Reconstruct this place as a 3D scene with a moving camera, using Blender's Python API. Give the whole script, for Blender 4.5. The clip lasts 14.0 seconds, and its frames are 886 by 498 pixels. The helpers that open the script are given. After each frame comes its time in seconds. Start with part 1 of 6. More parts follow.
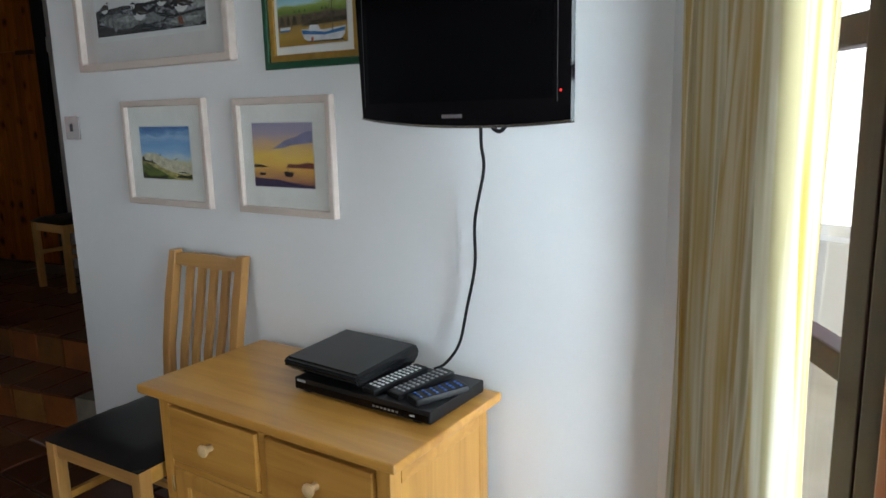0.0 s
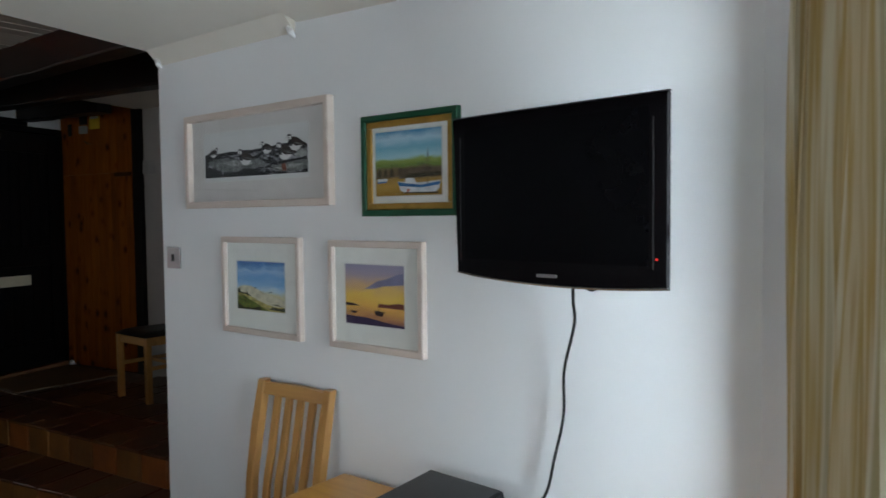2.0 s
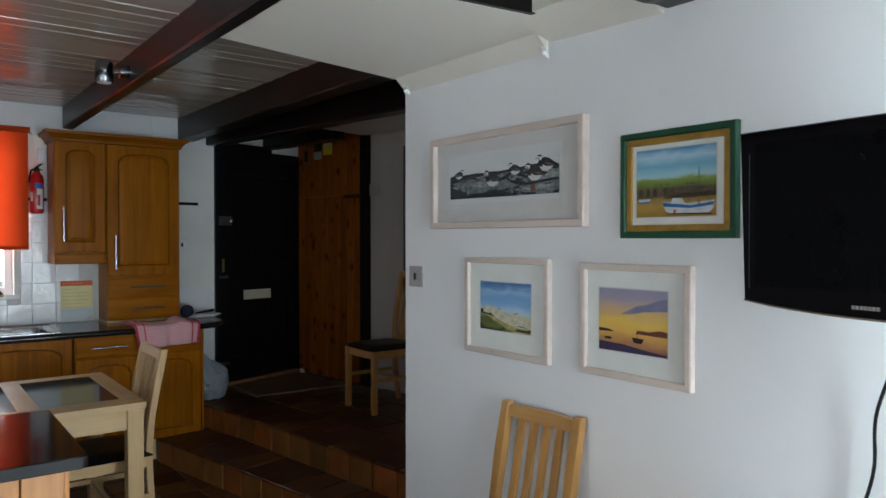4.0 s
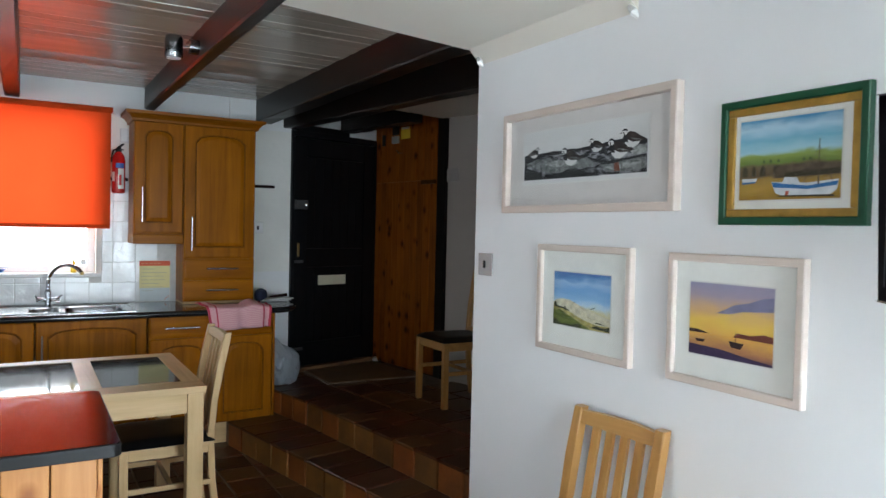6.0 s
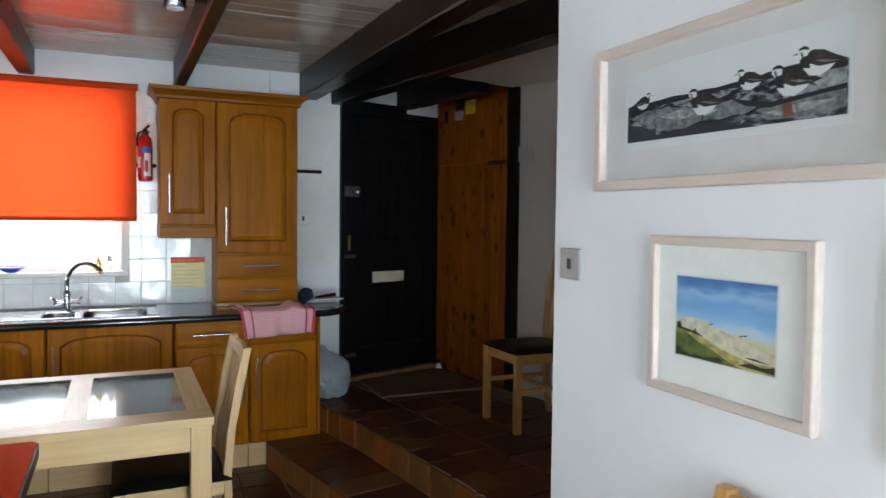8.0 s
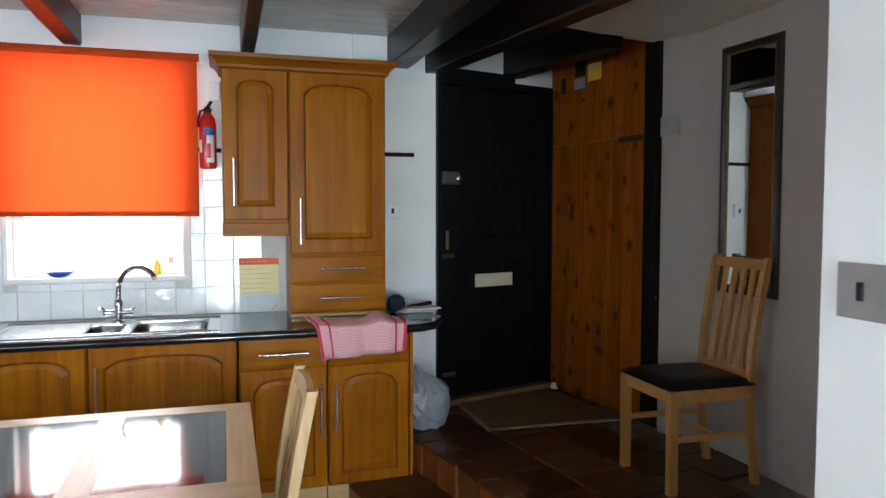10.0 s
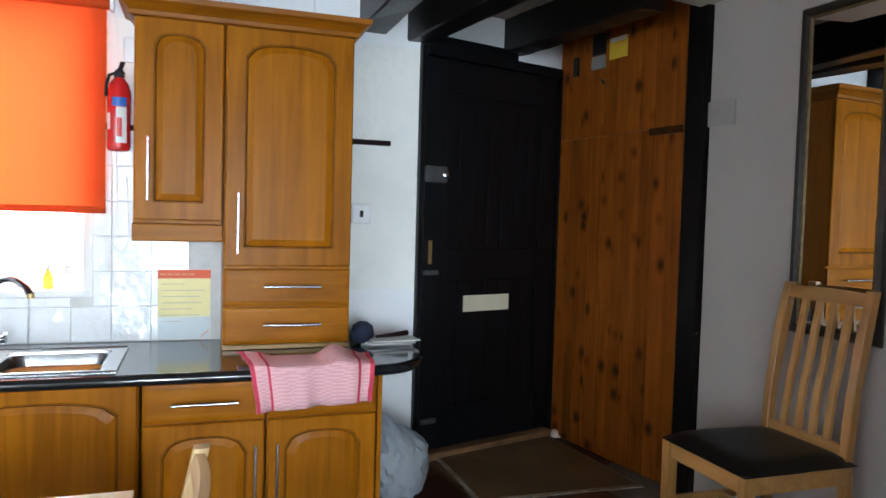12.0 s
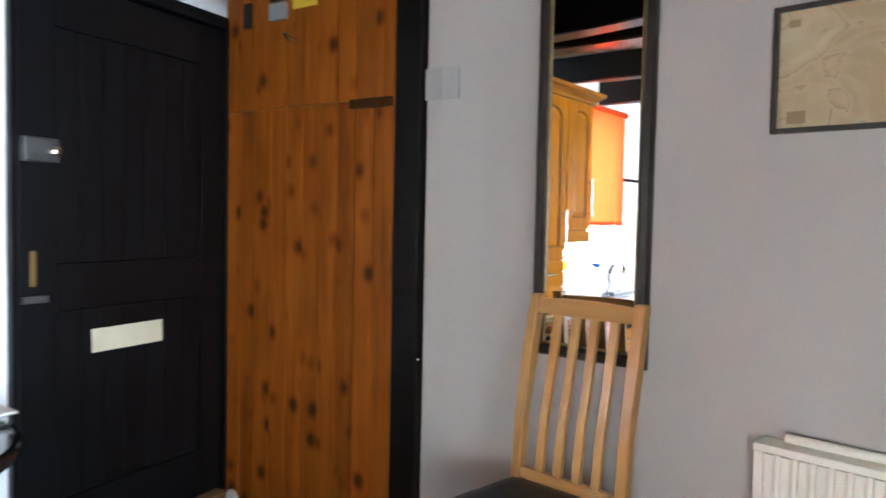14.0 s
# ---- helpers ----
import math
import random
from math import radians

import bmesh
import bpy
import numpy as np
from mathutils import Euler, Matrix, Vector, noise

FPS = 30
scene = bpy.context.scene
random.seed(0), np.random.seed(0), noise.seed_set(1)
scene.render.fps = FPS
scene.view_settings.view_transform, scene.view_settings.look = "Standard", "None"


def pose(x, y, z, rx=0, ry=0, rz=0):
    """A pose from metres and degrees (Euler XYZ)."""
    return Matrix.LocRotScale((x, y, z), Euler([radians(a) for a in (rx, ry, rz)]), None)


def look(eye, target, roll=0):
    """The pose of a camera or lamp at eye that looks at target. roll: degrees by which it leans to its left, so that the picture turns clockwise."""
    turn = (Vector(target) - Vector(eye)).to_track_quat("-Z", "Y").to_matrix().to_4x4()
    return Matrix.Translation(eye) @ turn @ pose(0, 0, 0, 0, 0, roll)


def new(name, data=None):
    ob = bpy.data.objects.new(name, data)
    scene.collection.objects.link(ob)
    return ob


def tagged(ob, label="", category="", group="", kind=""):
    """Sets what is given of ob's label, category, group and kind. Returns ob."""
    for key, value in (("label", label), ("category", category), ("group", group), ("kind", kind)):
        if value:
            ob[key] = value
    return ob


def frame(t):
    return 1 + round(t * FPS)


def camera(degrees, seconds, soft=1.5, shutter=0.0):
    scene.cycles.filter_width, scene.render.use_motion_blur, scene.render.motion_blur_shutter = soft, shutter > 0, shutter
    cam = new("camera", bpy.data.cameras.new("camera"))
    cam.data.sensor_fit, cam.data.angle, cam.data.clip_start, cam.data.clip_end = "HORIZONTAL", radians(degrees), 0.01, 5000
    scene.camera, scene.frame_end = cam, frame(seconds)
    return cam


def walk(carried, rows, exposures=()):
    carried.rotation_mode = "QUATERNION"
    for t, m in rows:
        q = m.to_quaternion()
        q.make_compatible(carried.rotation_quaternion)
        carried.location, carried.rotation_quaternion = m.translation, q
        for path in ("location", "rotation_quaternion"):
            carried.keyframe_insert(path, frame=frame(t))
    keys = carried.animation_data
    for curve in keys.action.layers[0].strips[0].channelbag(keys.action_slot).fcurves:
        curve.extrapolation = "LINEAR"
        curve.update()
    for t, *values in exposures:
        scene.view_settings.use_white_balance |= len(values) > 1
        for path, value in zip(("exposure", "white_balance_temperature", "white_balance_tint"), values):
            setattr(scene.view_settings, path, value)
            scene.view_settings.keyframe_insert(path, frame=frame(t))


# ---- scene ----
cam = camera(63.7, 14.0, soft=1.5, shutter=0.3)
PATH = [
    (0, (0.032, 0.015, 1.39), (-1.06, 1.648, 1.014), -1.3),
    (0.5, (0.08, -0.051, 1.422), (-1.016, 1.596, 1.127), -1.6),
    (1, (0.06, -0.056, 1.47), (-1.032, 1.613, 1.308), -2.2),
    (1.5, (0.022, -0.053, 1.511), (-1.075, 1.615, 1.394), -0.9),
    (2, (-0.012, -0.096, 1.524), (-1.238, 1.482, 1.433), -0.6),
    (2.5, (-0.062, -0.112, 1.534), (-1.393, 1.379, 1.46), 0.4),
    (3, (-0.129, -0.156, 1.53), (-1.566, 1.235, 1.48), 0.2),
    (3.5, (-0.183, -0.184, 1.529), (-1.702, 1.116, 1.487), -0.2),
    (4, (-0.206, -0.21, 1.525), (-1.797, 1.001, 1.497), 0.0),
    (4.2, (-0.207, -0.203, 1.535), (-1.819, 0.981, 1.502), 0.0),
    (6.5, (-0.523, 0.068, 1.487), (-2.268, 1.043, 1.428), 0.9),
    (7, (-0.72, 0.156, 1.483), (-2.481, 1.1, 1.415), -0.1),
    (7.5, (-0.876, 0.244, 1.489), (-2.639, 1.185, 1.409), -1.1),
    (8, (-1.032, 0.395, 1.489), (-2.851, 1.221, 1.404), 0.6),
    (8.5, (-1.188, 0.478, 1.49), (-3.071, 1.144, 1.385), 1.3),
    (8.7, (-1.289, 0.519, 1.485), (-3.189, 1.133, 1.375), 1.7),
    (11, (-2.298, 0.739, 1.495), (-4.208, 1.322, 1.383), -0.3),
    (11.5, (-2.514, 0.841, 1.464), (-4.424, 1.429, 1.377), 0.4),
    (12, (-2.713, 0.858, 1.475), (-4.605, 1.501, 1.386), 1.6),
    (12.5, (-2.921, 0.877, 1.501), (-4.68, 1.827, 1.414), -0.9),
    (13, (-3.101, 0.939, 1.508), (-4.747, 2.069, 1.403), 0.4),
    (13.5, (-3.264, 1.061, 1.49), (-4.876, 2.241, 1.401), 1.3),
    (14, (-3.474, 1.162, 1.498), (-4.854, 2.608, 1.405), 1.2),
]
walk(cam, [(t, look(eye, target, roll)) for t, eye, target, roll in PATH], [(0, -1.3, 6200, 7), (1.5, -1.35, 6150, 7), (3, -1.3, 6150, 7), (4.2, -0.92, 6150, 7), (6.5, -0.32, 6150, 7), (7.5, -0.22, 6150, 7), (8.5, -0.05, 6150, 7), (11, 0.42, 6000, 7), (11.8, 0.68, 5900, 7), (12.5, 1.12, 5900, 7), (13.5, 1.75, 5900, 7), (14, 1.9, 5900, 7)])


# ---- light of the place ----
def sky():
    w = bpy.data.worlds.new("world")
    w.use_nodes = True
    scene.world = w
    nt = w.node_tree
    nt.nodes.clear()
    out = nt.nodes.new("ShaderNodeOutputWorld")
    bg = nt.nodes.new("ShaderNodeBackground")
    tex = nt.nodes.new("ShaderNodeTexSky")
    tex.sky_type = "NISHITA"
    tex.sun_disc = False
    tex.sun_elevation = radians(42)
    tex.sun_rotation = radians(153)
    bg.inputs["Strength"].default_value = 0.15
    nt.links.new(tex.outputs[0], bg.inputs[0])
    nt.links.new(bg.outputs[0], out.inputs[0])


sky()
sun = new("sun", bpy.data.lights.new("sun", "SUN"))
sun.data.energy = 5.0
sun.data.angle = radians(0.6)
sun.data.color = (1, 0.95, 0.88)
sun.matrix_world = look((6, -12, 12), (0, 0, 0))


def area(name, eye, target, w, h, power, color):
    ob = new(name, bpy.data.lights.new(name, "AREA"))
    ob.data.shape = "RECTANGLE"
    ob.data.size, ob.data.size_y = w, h
    ob.data.energy = power
    ob.data.color = color
    ob.matrix_world = look(eye, target)
    return ob


W0 = Vector((-0.42, 1.585, 0))
WD = Vector((0.53, -0.848, 0)).normalized()
WN = Vector((-WD.y, WD.x, 0))


def wp(s, n=0.0, z=0.0):
    p = W0 + WD * s + WN * n
    return (p.x, p.y, z)


area("daylight_glazed_door", wp(1.0, 0.28, 1.10), wp(1.0, -2, 0.95), 1.2, 1.9, 330, (0.84, 0.94, 1.0))
# added fill lamp on the unseen east side, brightens the kitchen fronts
area("fill_light_east", (0.96, -1.5, 1.5), (-5.6, 0.1, 1.1), 1.4, 1.2, 14, (0.92, 0.97, 1.0))
# added fill lamp behind the camera, lifts the picture wall
area("fill_light_south", (-1.2, -2.56, 1.4), (-1.25, 1.5, 1.0), 1.4, 1.2, 38, (0.94, 0.98, 1.0))
area("daylight_sink_window", (-6.22, 0.0, 1.75), (-3, 0.0, 1.35), 0.85, 1.1, 44, (0.96, 0.99, 1.0))


# ---- materials ----
def nodes(name):
    m = bpy.data.materials.new(name)
    m.use_nodes = True
    nt = m.node_tree
    return m, nt, nt.nodes["Principled BSDF"]


def n_(nt, kind, **kw):
    nd = nt.nodes.new(kind)
    for k, v in kw.items():
        nd.inputs[k].default_value = v
    return nd


def coords(nt, scale=(1, 1, 1)):
    tc = nt.nodes.new("ShaderNodeTexCoord")
    oi = nt.nodes.new("ShaderNodeObjectInfo")
    add = nt.nodes.new("ShaderNodeVectorMath")
    add.operation = "ADD"
    mul = nt.nodes.new("ShaderNodeVectorMath")
    mul.operation = "SCALE"
    mul.inputs["Scale"].default_value = 7.0
    comb = nt.nodes.new("ShaderNodeCombineXYZ")
    for k in range(3):
        nt.links.new(oi.outputs["Random"], comb.inputs[k])
    nt.links.new(comb.outputs[0], mul.inputs[0])
    nt.links.new(tc.outputs["Object"], add.inputs[0])
    nt.links.new(mul.outputs[0], add.inputs[1])
    mp = nt.nodes.new("ShaderNodeMapping")
    mp.inputs["Scale"].default_value = scale
    nt.links.new(add.outputs[0], mp.inputs[0])
    return mp.outputs[0], oi.outputs["Random"]


def ramp(nt, fac, stops):
    r = nt.nodes.new("ShaderNodeValToRGB")
    el = r.color_ramp.elements
    while len(el) < len(stops):
        el.new(0.5)
    for e, (p, c) in zip(el, stops):
        e.position = p
        e.color = (*c, 1)
    nt.links.new(fac, r.inputs[0])
    return r.outputs[0]


def surface(name, col, rough=0.6, var=0.12, scale=6.0, bump=0.1, fine=120.0, metal=0.0, coat=0.0, spec=0.5, stretch=(1, 1, 1), spread=0.0, bdist=0.002):
    m, nt, b = nodes(name)
    v, rnd = coords(nt, stretch)
    big = n_(nt, "ShaderNodeTexNoise", Scale=scale, Detail=4.0, Roughness=0.6)
    nt.links.new(v, big.inputs["Vector"])
    lo = tuple(c * (1 - var) for c in col)
    hi = tuple(min(1, c * (1 + var)) for c in col)
    c = ramp(nt, big.outputs["Fac"], [(0.3, lo), (0.7, hi)])
    if spread:
        hsv = nt.nodes.new("ShaderNodeHueSaturation")
        mr = n_(nt, "ShaderNodeMapRange")
        mr.inputs["To Min"].default_value = 1 - spread
        mr.inputs["To Max"].default_value = 1 + spread
        nt.links.new(rnd, mr.inputs["Value"])
        nt.links.new(mr.outputs[0], hsv.inputs["Value"])
        nt.links.new(c, hsv.inputs["Color"])
        c = hsv.outputs[0]
    nt.links.new(c, b.inputs["Base Color"])
    fn = n_(nt, "ShaderNodeTexNoise", Scale=fine, Detail=3.0)
    nt.links.new(v, fn.inputs["Vector"])
    rr = n_(nt, "ShaderNodeMapRange")
    rr.inputs["To Min"].default_value = max(0.02, rough - 0.08)
    rr.inputs["To Max"].default_value = min(1, rough + 0.08)
    nt.links.new(big.outputs["Fac"], rr.inputs["Value"])
    nt.links.new(rr.outputs[0], b.inputs["Roughness"])
    if bump:
        bp = n_(nt, "ShaderNodeBump", Strength=bump, Distance=bdist)
        nt.links.new(fn.outputs["Fac"], bp.inputs["Height"])
        nt.links.new(bp.outputs[0], b.inputs["Normal"])
    b.inputs["Metallic"].default_value = metal
    b.inputs["Coat Weight"].default_value = coat
    b.inputs["Coat Roughness"].default_value = 0.12
    b.inputs["Specular IOR Level"].default_value = spec
    return m


def wood(name, dark, light, axis=2, rough=0.4, scale=1.0, knots=False, coat=0.2, spread=0.08, spec=0.5):
    m, nt, b = nodes(name)
    st = [22 * scale] * 3
    st[axis] = 1.3 * scale
    v, rnd = coords(nt, st)
    g = n_(nt, "ShaderNodeTexNoise", Scale=1.6, Detail=7.0, Roughness=0.62, Distortion=0.6)
    nt.links.new(v, g.inputs["Vector"])
    v2, _ = coords(nt, (2.2, 2.2, 2.2))
    big = n_(nt, "ShaderNodeTexNoise", Scale=1.5, Detail=2.0)
    nt.links.new(v2, big.inputs["Vector"])
    mx = n_(nt, "ShaderNodeMath")
    mx.operation = "ADD"
    sc = n_(nt, "ShaderNodeMath")
    sc.operation = "MULTIPLY"
    sc.inputs[1].default_value = 0.45
    nt.links.new(big.outputs["Fac"], sc.inputs[0])
    nt.links.new(g.outputs["Fac"], mx.inputs[0])
    nt.links.new(sc.outputs[0], mx.inputs[1])
    mid = tuple((a + c) / 2 for a, c in zip(dark, light))
    c = ramp(nt, mx.outputs[0], [(0.40, tuple(a * 0.6 + c * 0.4 for a, c in zip(dark, light))) if scale == 1.0 else (0.45, dark), (0.68, mid), (0.95, light)])
    if knots:
        kst = [9.0] * 3
        kst[axis] = 7.0
        v3, _ = coords(nt, kst)
        vo = n_(nt, "ShaderNodeTexVoronoi", Scale=1.0, Randomness=1.0)
        nt.links.new(v3, vo.inputs["Vector"])
        kk = ramp(nt, vo.outputs["Distance"], [(0.07, (0.04, 0.015, 0.012)), (0.14, (0.22, 0.10, 0.07)), (0.22, (0.68, 0.53, 0.40)), (0.33, (1, 1, 1))])
        mult = nt.nodes.new("ShaderNodeMix")
        mult.data_type, mult.blend_type = "RGBA", "MULTIPLY"
        mult.inputs[0].default_value = 0.9
        nt.links.new(c, mult.inputs[6])
        nt.links.new(kk, mult.inputs[7])
        c = mult.outputs[2]
    hsv = nt.nodes.new("ShaderNodeHueSaturation")
    mr = n_(nt, "ShaderNodeMapRange")
    mr.inputs["To Min"].default_value = 1 - spread
    mr.inputs["To Max"].default_value = 1 + spread
    nt.links.new(rnd, mr.inputs["Value"])
    nt.links.new(mr.outputs[0], hsv.inputs["Value"])
    nt.links.new(c, hsv.inputs["Color"])
    nt.links.new(hsv.outputs[0], b.inputs["Base Color"])
    b.inputs["Roughness"].default_value = rough
    b.inputs["Coat Weight"].default_value = coat
    b.inputs["Coat Roughness"].default_value = 0.18
    b.inputs["Specular IOR Level"].default_value = spec
    bp = n_(nt, "ShaderNodeBump", Strength=0.15, Distance=0.001)
    nt.links.new(g.outputs["Fac"], bp.inputs["Height"])
    nt.links.new(bp.outputs[0], b.inputs["Normal"])
    return m


def flat(name, col, rough=0.5, metal=0.0, coat=0.0):
    return surface(name, col, rough, 0.05, 12, 0.03, 200, metal, coat)


M = {}
M["wall"] = surface("white_plaster", (0.80, 0.81, 0.82), 0.75, 0.025, 1.6, 0.25, 9.0, bdist=0.006, spec=0.3)
# cream darkened so that the base colour carries the hall's dim light
M["hallwall"] = surface("dimmed_cream_plaster", (0.425, 0.39, 0.355), 0.8, 0.03, 1.6, 0.3, 9.0, bdist=0.006, spec=0.3)
M["rough"] = surface("stained_plaster", (0.80, 0.80, 0.76), 0.7, 0.07, 2.4, 0.45, 26.0, bdist=0.006)
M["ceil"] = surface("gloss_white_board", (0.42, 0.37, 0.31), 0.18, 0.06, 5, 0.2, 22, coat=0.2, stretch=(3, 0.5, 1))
M["soffit"] = surface("cream_soffit", (0.78, 0.74, 0.66), 0.55, 0.03, 2, 0.05, 30)
M["beam"] = wood("black_beam", (0.002, 0.0018, 0.0018), (0.010, 0.007, 0.006), 0, 0.36, 0.6, coat=0.0, spec=0.3)
M["oakv"] = wood("oak_upright", (0.19, 0.058, 0.0015), (0.385, 0.132, 0.003), 2, 0.33, 0.6, coat=0.0, spec=0.09)
M["oakh"] = wood("oak_level", (0.19, 0.058, 0.0015), (0.385, 0.132, 0.003), 1, 0.33, 0.6, coat=0.0, spec=0.09)
M["oakdark"] = wood("darker_stained_oak", (0.13, 0.038, 0.001), (0.29, 0.095, 0.003), 1, 0.36, 0.6, coat=0.0, spec=0.1)
# near-black oak painted as shade in grooves and gaps; also the dark batten
M["shade_dark_oak"] = wood("oak_shade_and_dark_batten", (0.028, 0.008, 0.001), (0.06, 0.02, 0.003), 2, 0.5, coat=0.0, spec=0.2)
M["oaktrim"] = wood("pale_oak_trim", (0.45, 0.28, 0.12), (0.62, 0.42, 0.2), 1, 0.5)
M["beech_x"] = wood("pale_beech_x", (0.47, 0.30, 0.13), (0.68, 0.48, 0.25), 0, 0.42, 0.7, coat=0.05, spec=0.35)
M["beech_y"] = wood("pale_beech_y", (0.47, 0.30, 0.13), (0.68, 0.48, 0.25), 1, 0.42, 0.7, coat=0.05, spec=0.35)
M["beech_z"] = wood("pale_beech_z", (0.47, 0.30, 0.13), (0.68, 0.48, 0.25), 2, 0.42, 0.7, coat=0.05, spec=0.35)
M["ash_z"] = wood("honey_chair_z", (0.31, 0.14, 0.035), (0.50, 0.27, 0.08), 2, 0.4, 0.7)
M["ash_x"] = wood("honey_chair_x", (0.31, 0.14, 0.035), (0.50, 0.27, 0.08), 0, 0.4, 0.7)
M["chest_x"] = wood("honey_pine_x", (0.38, 0.17, 0.028), (0.60, 0.315, 0.068), 0, 0.28, 0.6, coat=0.35)
M["chest_z"] = wood("honey_pine_z", (0.38, 0.17, 0.028), (0.60, 0.315, 0.068), 2, 0.32, 0.6)
M["pine"] = wood("knotty_pine", (0.15, 0.034, 0.002), (0.36, 0.105, 0.008), 2, 0.45, 0.8, True, spread=0.16, coat=0.0, spec=0.22)
M["blackdoor"] = wood("black_painted_board", (0.0014, 0.0016, 0.0022), (0.005, 0.006, 0.008), 2, 0.36, 0.6, coat=0.0, spec=0.34)
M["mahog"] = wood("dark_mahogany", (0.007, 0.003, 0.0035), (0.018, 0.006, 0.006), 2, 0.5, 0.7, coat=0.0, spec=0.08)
# lit copy of the mahogany: sunlight is in its lighter, redder colour
M["mahoglit"] = wood("sunlit_mahogany", (0.16, 0.045, 0.02), (0.30, 0.10, 0.05), 2, 0.3, 0.7, coat=0.3, spec=0.5)
M["leather"] = surface("black_leather", (0.007, 0.0065, 0.007), 0.40, 0.2, 9, 0.3, 260, spec=0.25)
M["worktop"] = surface("black_worktop", (0.012, 0.013, 0.015), 0.12, 0.3, 60, 0.04, 300, coat=0.3)
M["redtop"] = surface("black_glossy_counter", (0.01, 0.008, 0.008), 0.08, 0.2, 20, 0.0, spec=0.12)
M["steel"] = surface("brushed_steel", (0.62, 0.62, 0.62), 0.24, 0.05, 8, 0.05, 300, metal=1.0)
M["chrome"] = flat("chrome", (0.75, 0.75, 0.76), 0.1, 1.0)
M["brass"] = flat("brass", (0.62, 0.46, 0.2), 0.3, 1.0)
M["tile"] = surface("white_wavy_tile", (0.80, 0.82, 0.83), 0.1, 0.03, 3, 0.9, 9.0, coat=0.4, bdist=0.012)
M["grout"] = surface("grey_grout", (0.60, 0.60, 0.58), 0.9, 0.15, 10, 0.3, 90)
M["fgrout"] = surface("floor_grout", (0.21, 0.18, 0.14), 0.85, 0.3, 8, 0.4, 60, bdist=0.004)
M["quarry"] = surface("quarry_tile", (0.066, 0.022, 0.010), 0.34, 0.35, 5, 0.25, 40, coat=0.03, spec=0.25, spread=0.35, bdist=0.003)
M["quarry2"] = surface("ochre_quarry_tile", (0.095, 0.045, 0.017), 0.36, 0.3, 5, 0.25, 40, coat=0.03, spec=0.25, spread=0.3, bdist=0.003)
M["wornwood"] = wood("worn_threshold_wood", (0.07, 0.045, 0.028), (0.26, 0.14, 0.06), 1, 0.6, 1.4, coat=0.0, spec=0.3)
M["riser"] = surface("terracotta_riser", (0.22, 0.068, 0.014), 0.45, 0.3, 7, 0.3, 40, spread=0.3, bdist=0.003)
M["riser2"] = surface("ochre_riser", (0.21, 0.090, 0.020), 0.48, 0.3, 7, 0.3, 40, spread=0.3, bdist=0.003)
M["tv"] = surface("black_gloss_plastic", (0.004, 0.003, 0.004), 0.10, 0.1, 9, 0.0, spec=0.2)
M["screen"] = surface("dark_screen", (0.003, 0.003, 0.004), 0.16, 0.1, 9, 0.0, spec=0.12)
M["blackp"] = surface("black_matt_plastic", (0.008, 0.008, 0.009), 0.42, 0.2, 9, 0.1, 300, spec=0.3)
M["boxgloss"] = surface("black_satin_plastic", (0.007, 0.007, 0.008), 0.24, 0.1, 9, 0.02, 300, spec=0.4)
M["greyp"] = flat("grey_plastic", (0.35, 0.35, 0.36), 0.4)
M["dimgrey"] = flat("dim_grey_plastic", (0.05, 0.05, 0.053), 0.45)
M["whitep"] = flat("white_plastic", (0.8, 0.8, 0.8), 0.35)
M["red"] = flat("red_enamel", (0.50, 0.012, 0.012), 0.25, coat=0.4)
M["blue"] = flat("blue_glaze", (0.02, 0.06, 0.28), 0.25)
M["bluebtn"] = flat("blue_button", (0.03, 0.12, 0.45), 0.4)
M["frame"] = wood("limed_wood", (0.57, 0.48, 0.42), (0.68, 0.59, 0.53), 0, 0.5, 0.7, coat=0.05, spread=0.03)
M["green"] = flat("dark_green_paint", (0.008, 0.065, 0.03), 0.35)
# darker steel copy: shade inside the bowls put into colour; also spotlight metal
M["bowlsteel"] = surface("shaded_bowl_and_spot_steel", (0.30, 0.31, 0.32), 0.22, 0.2, 8, 0.05, 300, metal=1.0)
M["darkchrome"] = flat("tap_chrome", (0.40, 0.41, 0.43), 0.12, 1.0)
M["gold"] = surface("antique_gold", (0.42, 0.25, 0.05), 0.4, 0.2, 20, 0.2, 120, metal=0.5)
M["dullgold"] = surface("dull_dark_gilt", (0.16, 0.11, 0.035), 0.5, 0.4, 30, 0.2, 120, metal=0.3)
M["switchsteel"] = surface("satin_switch_steel", (0.34, 0.33, 0.33), 0.45, 0.1, 20, 0.05, 200, metal=0.7)
M["latchgrey"] = surface("dull_latch_grey", (0.10, 0.10, 0.105), 0.4, 0.2, 20, 0.1, 200, metal=0.5)
M["mount"] = flat("cream_mount", (0.80, 0.80, 0.76), 0.8)
M["mountgrey"] = flat("grey_mount", (0.66, 0.63, 0.61), 0.8)
M["slab"] = surface("worn_olive_slab", (0.17, 0.105, 0.045), 0.5, 0.3, 5, 0.3, 50, bdist=0.003)
M["mortar"] = surface("pale_mortar", (0.30, 0.26, 0.21), 0.9, 0.3, 20, 0.4, 90, bdist=0.004)
M["ivory"] = flat("ivory_metal", (0.72, 0.66, 0.50), 0.35)
M["radi"] = flat("cream_radiator", (0.74, 0.70, 0.60), 0.4)
M["darkframe"] = surface("worn_dark_frame", (0.025, 0.018, 0.012), 0.35, 0.5, 30, 0.3, 90)
M["ink"] = flat("ink", (0.05, 0.045, 0.05), 0.8)
M["navy"] = surface("navy_cloth", (0.012, 0.016, 0.04), 0.9, 0.3, 20, 0.4, 200)
